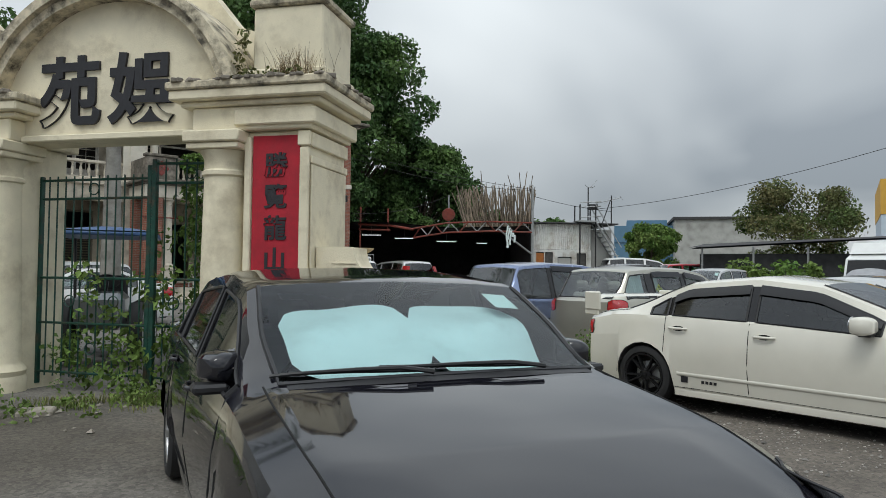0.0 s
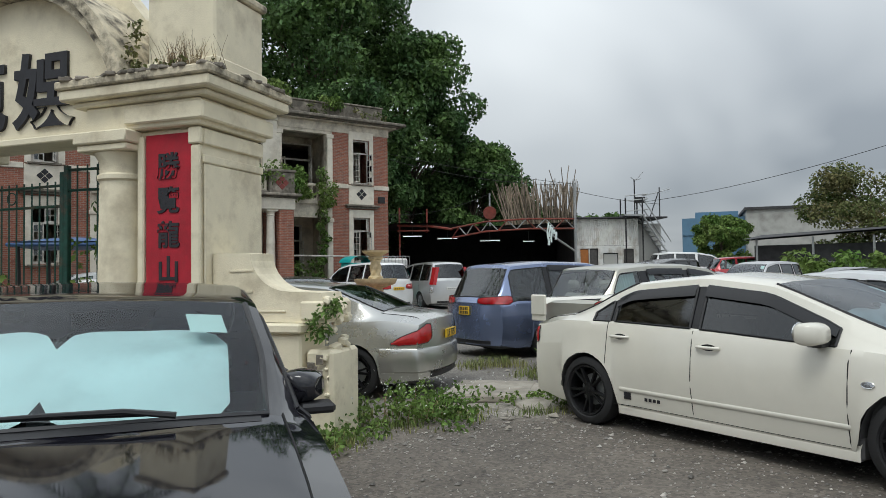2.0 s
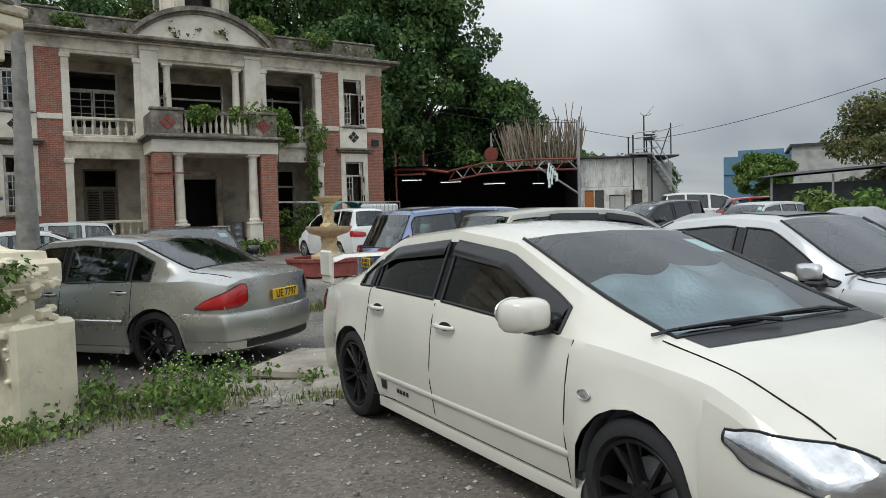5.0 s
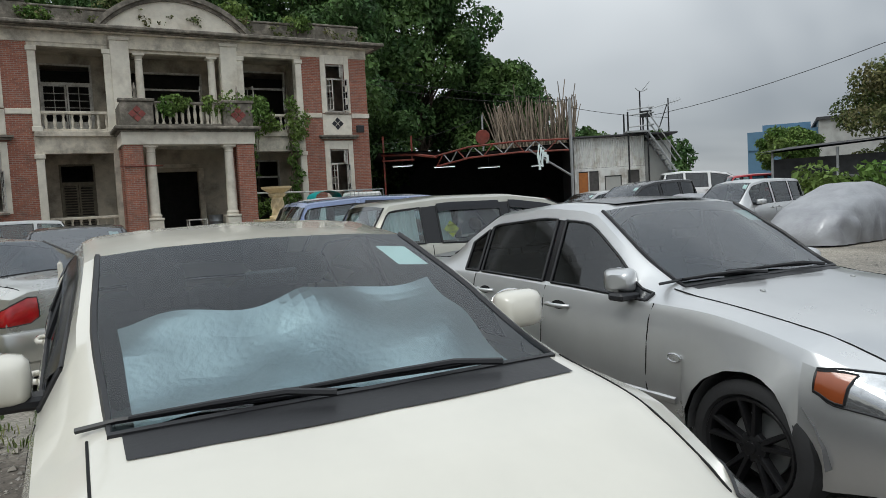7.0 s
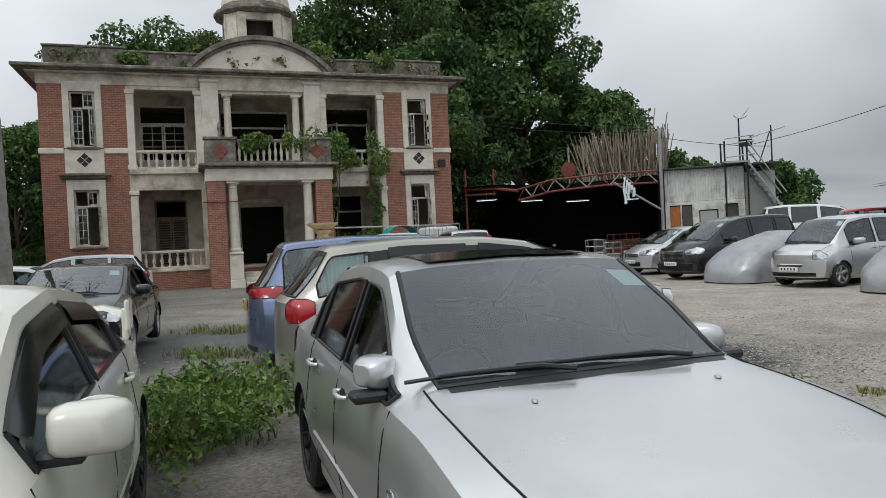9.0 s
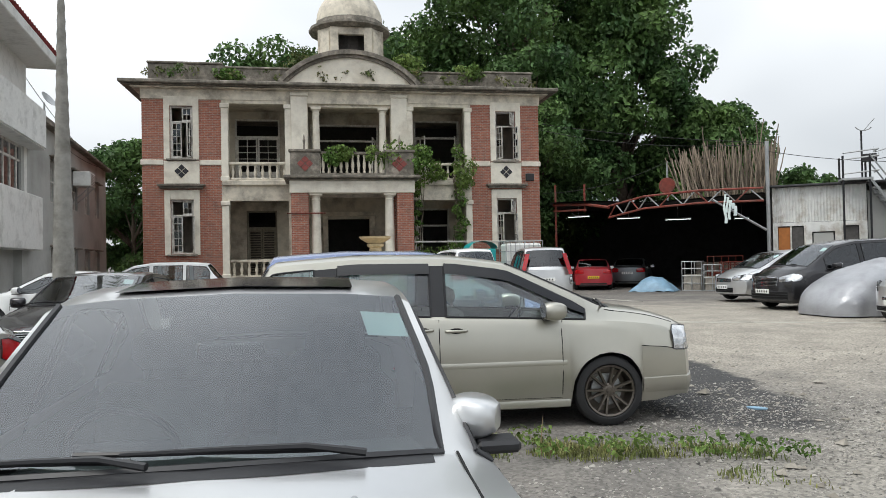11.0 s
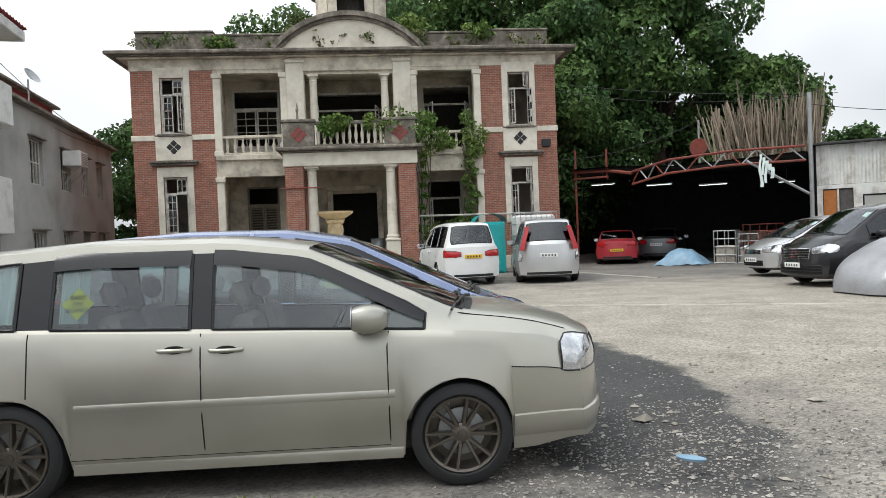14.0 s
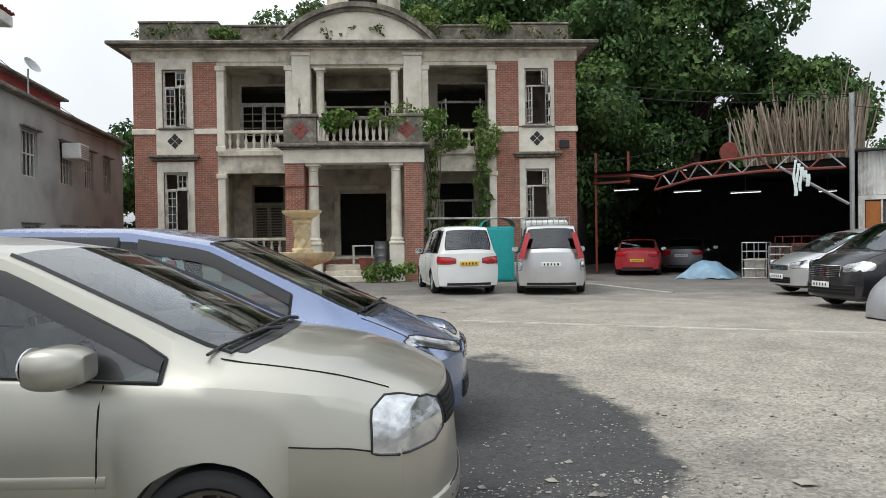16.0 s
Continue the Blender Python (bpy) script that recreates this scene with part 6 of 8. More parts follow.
S_LEXUS = spec(SEDAN, paint=P_SILVER_COOL, size=(4.40, 1.73, 1.42), rims="black", glass=M_GLASS_DARK, crease=(0.42, 0.46, P_SILVER_COOL, 0.012), headlamp=(0.42, 0.42, (0.55, 0.66), (0.60, 0.75)), mirror_size=0.85, fold=66, axles=(0.2, 0.79), cabin=(0.332, 0.475, 0.71, 0.86), taillamp=[(0.42, 0.04, (0.74, 0.95), (0.76, 0.98))], mirror=0.385, side_glass=[(0.35, 0.53), (0.55, 0.715), (0.725, 0.765)], doors=[(0.335, 0.54), (0.54, 0.73)], rows=(0.56, 0.73),
    top=[(0, 0.66), (0.03, 0.74), (0.12, 0.86), (0.332, 0.985), (0.48, 1.425), (0.58, 1.455), (0.71, 1.41), (0.86, 1.07), (0.965, 1.05), (1, 0.97)], amber=(0.42, 0.42, (0.56, 0.65), (0.61, 0.74)))
k = 4.40 / 4.56
S_LEXUS = spec(S_LEXUS, sunroof=(0.47, 0.60, 0.42), nozzles=(0.38, -0.38), repeater=(1.0, 0.66), size=(4.56, 1.73, 1.42), axles=(0.2 * k, 0.79 * k), cabin=tuple(f * k for f in S_LEXUS["cabin"]), rows=tuple(f * k for f in S_LEXUS["rows"]), mirror=0.375 * k,
    side_glass=[(a * k, b * k) for a, b in S_LEXUS["side_glass"]], doors=[(a * k, b * k) for a, b in S_LEXUS["doors"]], top=[(f * k if f < 0.9 else f, z) for f, z in S_LEXUS["top"]], belt=[(f * k if f < 0.9 else f, z) for f, z in S_LEXUS["belt"]])
S_CAMRY = spec(SEDAN, paint=P_DARK, size=(4.8, 1.82, 1.47), rims="silver", glass=M_GLASS_DARK)
S_MPV = spec(MPV, paint=P_CHAMPAGNE, rims="dark", visor=True, dark_pillars=True, crease=(0.60, 0.65, P_CHAMPAGNE, 0.003), seat=M_SEAT_PALE, lining=M_SEAT_PALE, wheel=0.335, sill=0.21, glass=M_GLASS_CLEAR, headlamp=(0.46, 0.14, (0.70, 0.90), (0.70, 0.935)), lamp_tip=0.95, sweep=(0.24, 0.2), lip=0.43, bumper_rows=3,
    size=(4.76, 1.74, 1.68), axles=(0.2185, 0.811), cabin=(0.222, 0.42, 0.905, 0.985), doors=[(0.315, 0.56), (0.56, 0.782)], side_glass=[(0.268, 0.545), (0.575, 0.755), (0.80, 0.945)], mirror=0.345, mirror_size=1.1, mirror_len=0.21, rows=(0.49, 0.67, 0.84),
    top=[(0, 0.90), (0.025, 0.98), (0.10, 1.06), (0.222, 1.14), (0.42, 1.60), (0.53, 1.67), (0.72, 1.68), (0.90, 1.62), (0.985, 1.12), (1, 1.04)], belt=[(0, 0.85), (0.05, 0.93), (0.22, 1.0), (0.56, 1.055), (0.78, 1.10), (0.93, 1.115), (1, 1.04)], grille=(0.42, 0.74, 0.87, 4), grille_bar=M_GAP, taillamp=[(0.58, 0.2, (0.86, 1.10), (0.88, 1.10))])
S_BLUE = spec(MPV, paint=P_BLUE, headlamp=(0.5, 0.40, (0.68, 0.77), (0.80, 0.88)), lamp_tip=0.4, size=(5.13, 1.90, 1.77), mirror_size=1.2, dark_pillars=True, visor=True, plate_rear=(0.86, "||\n||", M_PLATE_Y),
    top=[(0, 0.66), (0.03, 0.76), (0.10, 0.9), (0.17, 1.04), (0.40, 1.64), (0.52, 1.745), (0.72, 1.765), (0.92, 1.70), (0.985, 1.10), (1, 0.98)], cabin=(0.17, 0.40, 0.925, 0.985), taillamp=[(0.36, 0.35, (0.98, 1.10), (0.98, 1.14))])

BLACK_POSE = heading(-0.434, 3.97, -65)
cars = {}
cars["black"] = make_car("sedan", "glossy black sedan with a silver sunshade behind its windscreen", BLACK_POSE, S_BLACK)
cars["white"] = make_car("sedan", "ivory white sports sedan with black alloy wheels and a rear wing", heading(3.81, 7.23, -50.3), S_WHITE)
cars["merc"] = make_car("sedan", "silver sedan with dark wheels and a yellow number plate", heading(-1.68, 10.6, 171), S_MERC)
cars["lexus"] = make_car("sedan", "dusty bright silver sedan with black alloy wheels on the gravel", from_wheels((4.42, 9.50), (6.07, 7.54), S_LEXUS, -1), S_LEXUS)
cars["camry"] = make_car("sedan", "dark charcoal sedan facing the gravel strip", from_wheels((-2.85, 15.8), (-1.15, 13.5), S_CAMRY, 1), S_CAMRY)
cars["mpv"] = make_car("people_carrier", "champagne metallic people carrier with bronze alloy wheels", heading(4.19, 13.58, 38), S_MPV)
cars["blue"] = make_car("people_carrier", "slate blue people carrier with tinted windows", heading(2.63, 15.49, 39), S_BLUE)


# ---- sunshades and small fittings of the near cars ----
def sunshade(car, info, mat, label, span, q0, q1, lobes, crumple, seed):
    rng = np.random.default_rng(seed)
    ons, cowl, roof_f = info["on_screen"], info["cowl"], info["roof_f"]
    bm = BM()
    rows = []
    for y in np.linspace(span[0], span[1], 29):
        col = []
        for k in range(15):
            q = lerp(q0, q1, k / 14)
            if not lobes:
                q = lerp(clamp(q0 + 0.38 * noise.noise(V((y * 1.9, 3.1, seed))), 0.06, 0.7), q1, k / 14)
            if lobes:
                u = (y - span[0]) / (span[1] - span[0])
                v = abs(((u * 2) % 1.0) - 0.5) * 2
                q = lerp(lerp(q0, q1, 0.5), q, 0.55 + 0.45 * math.sqrt(max(0, 1 - v ** 4)))
            p = ons(lerp(roof_f, cowl, q), y)
            n = noise.noise(V((y * crumple, q * crumple * 1.3, seed))) * (0.035 if lobes else 0.075)
            p = p + V((-0.06 + n - 0.03 * k / 14, 0, -0.05 + n))
            col.append(p)
        rows.append(col)
    quads(bm, rows)
    part("sunshade", bm, mat, car, label, smooth=60 if lobes else 9)


sunshade(*cars["black"], M_SHADE, "pale silver folding sunshade", (-0.62, 0.60), 0.16, 0.93, True, 2.5, 1)
sunshade(*cars["white"], M_FOIL, "crumpled foil sunshade", (-0.60, 0.6), 0.4, 0.93, False, 2.6, 2)
car, info = cars["white"]
bm = BM()
rows = []
half = info["half"]
for y in np.linspace(-0.78, 0.78, 21):
    e = smoothstep(0.62, 0.78, abs(y))
    z = 1.165 - 0.05 * e
    rows.append([(-half + 0.16 + dx, y, z + dz) for dx, dz in ((0.09, -0.012), (0.05, 0.012), (-0.05, 0.022), (-0.065, 0.01), (-0.04, -0.008), (0.09, -0.012))])
quads(bm, rows)
wing = part("rear_wing", bm, P_WHITE, car, "white rear wing", smooth=50)
for s in (-1, 1):
    bm = BM()
    box(bm, -half + 0.06, -half + 0.26, s * 0.76 - 0.02, s * 0.76 + 0.02, 0.94, 1.16, 0.012)
    box(bm, -half + 0.07, -half + 0.3, s * 0.78 - 0.016, s * 0.78 + 0.016, 1.0, 1.22, 0.014)
    part("wing_support", bm, P_WHITE, wing)
# side badge drawn as plain slanted bars
for s in (-1, 1):
    bm = BM()
    ons = info["on_side"]
    for k in range(4):
        x = info["X"](0.655) + 0.045 * k * (1 if s > 0 else -1) * -1
        bm.faces.new([bm.verts.new(ons(x + a, z, s, 0.006)) for a, z in ((0, 0.315), (0.032, 0.315), (0.036, 0.345), (0.004, 0.345))])
    x = info["X"](0.70)
    bm.faces.new([bm.verts.new(ons(x + a, z, s, 0.006)) for a, z in ((-0.02, 0.305), (0.06, 0.305), (0.068, 0.37), (-0.012, 0.37))])
    part("side_badge", bm, M_INK, car)
car, info = cars["mpv"]
ons = info["on_side"]
bm = BM()
c = info["X"](0.735)
sgn = -1
pts = [(c - 0.1, 1.27), (c, 1.17), (c + 0.1, 1.27), (c, 1.37)]
bm.faces.new([bm.verts.new(ons(x + 0.06, z, -1, -0.006)) for x, z in pts])
part("window_sign", bm, M_SIGN_YELLOW, car, "yellow diamond window sign")
writing("lettering", "BABY\nON\nBOARD", 0.04, M_INK, car, Matrix.Translation(ons(c + 0.06, 1.27, -1, -0.001)) @ Euler((radians(90 - 14), 0, 0)).to_matrix().to_4x4(), 0.001)
for f0, f1 in ((0.81, 0.93), (0.712, 0.75)):
    mpv, mi = cars["mpv"]
    bm = BM()
    rows = []
    for n in range(37):
        x = lerp(mi["X"](f0), mi["X"](f1), n / 36)
        lo, hi = mi["rows_at"](x)[6][1] + 0.03, mi["rows_at"](x)[7][1] - 0.02
        rows.append([mi["on_side"](x, lerp(lo, hi, q), -1, -0.055 + 0.012 * math.sin(n * 1.5 + 0.6 * q)) for q in (0, 0.33, 0.66, 1)])
    quads(bm, rows)
    part("curtain", bm, M_PAPER, mpv, "white gathered window curtain", smooth=60)

# ---- more parked vehicles ----
S_ROW = spec(MPV, paint=P_SILVER_COOL, size=(4.6, 1.72, 1.55), plate_front=(0.46, "||", M_PLATE_W), glass=M_GLASS)
S_BIG = spec(MPV, paint=P_DARK, size=(4.85, 1.83, 1.90), glass=M_GLASS_DARK, dark_pillars=True, plate_front=(0.5, "||", M_PLATE_W), wheel=0.34,
    top=[(0, 0.82), (0.03, 0.95), (0.10, 1.08), (0.18, 1.18), (0.36, 1.74), (0.5, 1.86), (0.75, 1.9), (0.94, 1.85), (0.99, 1.2), (1, 1.05)], belt=[(0, 0.78), (0.06, 0.92), (0.2, 1.06), (0.5, 1.1), (1, 1.12)], cabin=(0.18, 0.36, 0.945, 0.99), headlamp=(0.5, 0.35, (0.74, 0.9), (0.8, 1.0)), grille=(0.45, 0.66, 0.88, 5), intake=(0.7, 0.3, 0.5))
S_BOX = spec(MPV, paint=P_SILVER_COOL, size=(4.05, 1.69, 1.70), plate_front=(0.45, "||", M_PLATE_W), glass=M_GLASS, wheel=0.30,
    top=[(0, 0.78), (0.03, 0.90), (0.10, 0.99), (0.16, 1.05), (0.32, 1.60), (0.46, 1.69), (0.72, 1.7), (0.95, 1.66), (0.99, 1.15), (1, 1.0)], cabin=(0.16, 0.33, 0.955, 0.99), intake=(0.6, 0.28, 0.36), grille=(0.35, 0.5, 0.56, 1), headlamp=(0.55, 0.18, (0.66, 0.86), (0.7, 0.9)))
VAN_TOP = [(0, 0.82), (0.03, 0.95), (0.10, 1.08), (0.18, 1.18), (0.36, 1.74), (0.5, 1.86), (0.75, 1.9), (0.972, 1.85), (0.994, 1.2), (1, 1.05)]
S_VAN_W = spec(S_BIG, paint=P_PLAINWHITE, top=VAN_TOP, cabin=(0.18, 0.36, 0.972, 0.994), size=(4.8, 1.80, 1.92), glass=M_GLASS, dark_pillars=False, plate_rear=(0.86, "||", M_PLATE_Y), taillamp=[(0.36, 0.2, (0.84, 1.02), (0.86, 1.08))])
S_VAN_S = spec(S_BIG, paint=P_SILVER_COOL, top=VAN_TOP, cabin=(0.18, 0.36, 0.972, 0.994), size=(4.75, 1.88, 1.92), glass=M_GLASS_DARK, dark_pillars=False, plate_rear=(0.82, "||", M_PLATE_W), taillamp=[(0.77, 0.05, (0.66, 0.9), (0.66, 0.9), 1)])
S_SUV = spec(S_BIG, paint=P_PLAINWHITE, size=(4.9, 1.85, 1.95), dark_pillars=False)
S_RED = spec(MPV, paint=P_RED, size=(4.55, 1.78, 1.68), glass=M_GLASS)
S_GREY = spec(SEDAN, paint=P_GREY, glass=M_GLASS_DARK, plate_rear=(0.72, "||", M_PLATE_W))
S_LOWRED = spec(SEDAN, paint=P_RED, size=(4.4, 1.78, 1.28), glass=M_GLASS_DARK, plate_rear=(0.6, "||", M_PLATE_Y))
ROW = 225
make_car("people_carrier", "silver people carrier at the end of the row", heading(5.7, 32.7, ROW), S_ROW)
make_car("people_carrier", "large glossy black people carrier with a chrome grille", heading(7.3, 29.7, ROW), S_BIG)
make_car("people_carrier", "compact boxy silver people carrier with a white plate", heading(9.9, 25.7, ROW), S_BOX)
make_car("van", "white people carrier with red tail lamps, parked before the villa", heading(-4.55, 29.05, 137), S_VAN_W)
van, vi = make_car("van", "silver van with tall red tail lamps, parked before the villa", heading(-2.05, 30.4, 121), S_VAN_S)
for s in (1, -1):
    bm = BM()
    rows = []
    for z in np.linspace(0.98, 1.66, 9):
        x = float(np.interp(z, [0.95, 1.2, 1.85], [0.0, 0.03, 0.133])) - vi["half"]
        p = vi["on_side"](x + 0.1, z, s, 0.012)
        c = V((x - 0.015, p.y - s * 0.015, z))
        rows.append([p, c, V((x - 0.025, p.y - s * 0.15, z))])
    quads(bm, rows)
    part("tail_lamp", bm, M_LAMP_RED, van, smooth=50)
make_car("van", "large white van in the back row", heading(10.9, 38.4, 3), S_SUV)
make_car("hatchback", "red hatchback in the back row", heading(13.2, 36.4, 3), S_RED)
make_car("sports_car", "low red sports car inside the dark shed", heading(-3.3, 40.2, 110), S_LOWRED)
make_car("sedan", "dusty grey sedan inside the dark shed", heading(-2.2, 43.2, 100), S_GREY)
make_car("estate_car", "white estate car behind the palm trunk", heading(-11.9, 22.0, 222), spec(S_ROW, paint=P_PLAINWHITE, size=(4.6, 1.75, 1.62)))
make_car("hatchback", "white hatchback behind the gate", heading(-8.9, 17.3, 215), spec(SEDAN, paint=P_PLAINWHITE, size=(4.3, 1.74, 1.46), glass=M_GLASS))
make_car("estate_car", "pale silver car behind the white sedan row", heading(14.2, 32.8, ROW - 10), spec(S_ROW, paint=P_SILVER))
make_car("sedan", "silver sedan parked at the yard's far side", heading(13.6, 21.6, ROW), spec(SEDAN, paint=P_SILVER_COOL))


def car_cover(label, m, L, W, H, seed):
    """A loose fabric cover draped over a car down to the ground, with folds along its sides."""
    bm = BM()
    rows = []
    top = curve_of([(-L / 2 - 0.1, 0.85), (-L / 2 + 0.5, 1.0), (-0.9, H - 0.03), (0.1, H), (0.9, 1.15), (L / 2 - 0.3, 0.86), (L / 2 + 0.1, 0.66)], 0.25)
    for i in range(41):
        x = lerp(-L / 2, L / 2, i / 40)
        e = max(0.0, 1 - (abs(x) / (L / 2)) ** 5) ** 0.5
        ring = []
        zt, w = top(x) * (0.25 + 0.75 * e), W / 2 * (0.55 + 0.45 * e)
        for k in range(29):
            a = math.pi * k / 28
            c, s = math.cos(a), math.sin(a)
            y = w * math.copysign(abs(c) ** 0.45, c)
            z = zt * max(0, s) ** 0.5
            y *= 1 + 0.05 * (1 - z / max(zt, 0.01)) - 0.22 * smoothstep(0.9, H, z)
            low = 1 - smoothstep(0.2, 0.9, z)
            y += math.copysign(1, c) * low * 0.045 * math.sin(x * 11 + 3 * noise.noise(V((x * 2, z * 2, seed))))
            n = 0.05 * noise.noise(V((x * 2.6, y * 2.6 + seed, z * 2.6))) + 0.045 * abs(noise.noise(V((x * 6, y * 5 + seed, z * 6))))
            ring.append((x, y + n, max(0.03, z + n)))
        rows.append(ring)
    vs = quads(bm, rows)
    bm.faces.new(vs[0])
    bm.faces.new(vs[-1])
    t = thing("car_cover", label, "car cover", m, "covered cars")
    part("sheet", bm, M_COVER, t, smooth=70)
    bm = BM()
    for x in (-0.9, 0.95):
        tube(bm, [(x, -W / 2 * 1.02, 0.5), (x, -W / 2 * 0.97, 0.75)], 0.012)
    part("strap", bm, M_PAPER, t)


car_cover("car under a loose silver-grey fabric cover", heading(8.5, 27.7, ROW), 4.5, 1.8, 1.36, 1)
car_cover("car under a loose silver-grey fabric cover", heading(11.7, 23.7, ROW), 4.5, 1.9, 1.45, 2)

# ---- fountain ----
ft = thing("fountain", "pale yellow stone fountain with two bowls and twisted stem", "fountain", pose(-2.5, 21.35, 0))
bm = BM()
lathe(bm, [(0.5, 0.35), (0.5, 0.5), (0.4, 0.55), (0.26, 0.62), (0.2, 0.8), (0.24, 0.95), (0.2, 1.02)], 20)
part("pedestal", bm, M_STONE, ft, smooth=35)
bm = BM()
lathe(bm, [(0.18, 1.0), (0.3, 1.05), (0.55, 1.13), (0.62, 1.22), (0.64, 1.3), (0.6, 1.3), (0.5, 1.2), (0.1, 1.16)], 28)
part("lower_bowl", bm, M_STONE, ft, smooth=35)
bm = BM()
rows = []
for i in range(25):
    z = lerp(1.16, 1.95, i / 24)
    r = 0.15 if 0.25 < i / 24 < 0.9 else 0.2
    rows.append([((r + 0.025 * math.cos(4 * (a - 5 * z))) * math.cos(a), (r + 0.025 * math.cos(4 * (a - 5 * z))) * math.sin(a), z) for a in np.linspace(0, 2 * math.pi, 25)[:-1]])
quads(bm, rows, True)
part("stem", bm, M_STONE, ft, smooth=40)
bm = BM()
lathe(bm, [(0.14, 1.93), (0.22, 1.98), (0.38, 2.08), (0.4, 2.13), (0.36, 2.12), (0.1, 2.04)], 24)
part("upper_bowl", bm, M_STONE, ft, smooth=35)
bm = BM()
lathe(bm, [(1.25, 0.0), (1.25, 0.34), (1.3, 0.38), (1.3, 0.46), (1.05, 0.46), (1.05, 0.3), (0.3, 0.3)], 8, None, cap=False)
part("pool_wall", bm, M_REDTILE, ft, "red octagonal pool wall")

# ---- open shed beside the villa ----
shed = thing("open_shed", "open vehicle shed with a red steel truss and dark interior", "shed", pose(0, 0, 0))
SH = [(-4.7, 38.9), (-3.0, 38.3), (0.2, 37.2), (4.6, 37.9)]
bm = BM()
quads(bm, [[(-4.8, 38.6, 4.1), (-9.5, 53, 4.5)], [(-2.8, 38.2, 4.05), (-3.5, 54, 4.5)], [(0.4, 37.4, 3.75), (0.5, 54, 4.4)], [(4.6, 37.6, 3.9), (5.5, 54, 4.4)]])
quads(bm, [[(-4.8, 38.6, 4.16), (-9.5, 53, 4.56)], [(-2.8, 38.2, 4.11), (-3.5, 54, 4.56)], [(0.4, 37.4, 3.81), (0.5, 54, 4.46)], [(4.6, 37.6, 3.96), (5.5, 54, 4.46)]])
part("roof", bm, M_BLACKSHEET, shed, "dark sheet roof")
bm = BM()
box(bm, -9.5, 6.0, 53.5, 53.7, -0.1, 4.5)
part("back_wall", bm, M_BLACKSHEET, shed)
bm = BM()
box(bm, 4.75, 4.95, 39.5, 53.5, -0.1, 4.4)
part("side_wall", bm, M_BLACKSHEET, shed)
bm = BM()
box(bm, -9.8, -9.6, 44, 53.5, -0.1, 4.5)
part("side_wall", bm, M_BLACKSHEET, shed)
bm = BM()
box(bm, 0.6, 4.7, 45.0, 45.2, -0.1, 1.15, 0.02)
part("low_wall", bm, M_PLASTER, shed, "low pale wall inside the shed")


def girder(pts, drop, parent, mat_top, n):
    for off in (0.0, -drop):
        bm = BM()
        tube(bm, [V(p) + V((0, 0, off)) for p in pts], 0.045, 6)
        part("chord", bm, mat_top, parent)
    P = lambda f: V((np.interp(f, np.linspace(0, 1, len(pts)), [p[0] for p in pts]), np.interp(f, np.linspace(0, 1, len(pts)), [p[1] for p in pts]), np.interp(f, np.linspace(0, 1, len(pts)), [p[2] for p in pts])))
    for k in range(n):
        bm = BM()
        a, b = P(k / n), P((k + 1) / n)
        if k % 2:
            tube(bm, [a, b - V((0, 0, drop))], 0.028, 5)
        else:
            tube(bm, [a - V((0, 0, drop)), b], 0.028, 5)
        part("brace", bm, M_STEEL if k % 3 else mat_top, parent)


girder([(-1.6, 37.6, 3.75), (0.2, 36.6, 4.0), (2.4, 36.6, 4.1), (4.7, 37.2, 4.1)], 0.5, shed, M_RUST, 14)
for pts, r in (([(-4.7, 38.9, 4.05), (-2.9, 38.4, 3.95), (-1.6, 37.6, 3.7)], 0.07), ([(-4.6, 38.9, 0), (-4.6, 38.9, 5.0)], 0.05), ([(-3.05, 38.6, 3.6), (-3.05, 38.6, 4.9)], 0.05), ([(-4.7, 38.9, 3.75), (-2.9, 38.4, 3.7)], 0.05)):
    bm = BM()
    tube(bm, pts, r, 6)
    part("red_post", bm, M_RUST, shed)
bm = BM()
tube(bm, [(2.9, 36.7, 3.7), (4.75, 37.5, 2.45)], 0.05, 6)
part("stay", bm, M_STEEL, shed, "pale diagonal stay")
bm = BM()
tube(bm, [(4.8, 37.8, 0), (4.8, 37.8, 6.0)], 0.075, 8)
part("corner_pole", bm, M_STEEL, shed)
bm = BM()
for k in range(5):
    x = 3.3 + 0.09 * k
    quads(bm, [[(x + 0.03 * math.sin(z * 7 + k), 36.75 - 0.02 * k, z), (x + 0.1 + 0.04 * math.sin(z * 5 + k), 36.72, z)] for z in np.linspace(3.9 - 0.12 * k, 2.75 + 0.14 * ((k * 3) % 5), 9)])
part("rag", bm, M_PAPER, shed, "torn pale sheet hanging from the truss")
for k, (x, y, z, w) in enumerate([(-4.2, 41, 3.55, 1.1), (-2.4, 43.5, 3.5, 1.2), (0.2, 43, 3.3, 1.2), (2.6, 47, 3.4, 0.7)]):
    lt = thing("tube_light", "slim white fluorescent tube under the shed roof", "lamp", pose(x, y, z), "shed tube lights")
    bm = BM()
    tube(bm, [(-w / 2, 0, 0), (w / 2, 0, 0)], 0.016, 8)
    part("tube", bm, M_TUBE, lt)
    bm = BM()
    box(bm, -w / 2 - 0.03, w / 2 + 0.03, -0.04, 0.04, 0.03, 0.08, 0.01)
    tube(bm, [(0, 0, 0.08), (0, 0, 0.7)], 0.01)
    part("fitting", bm, M_STEEL, lt)
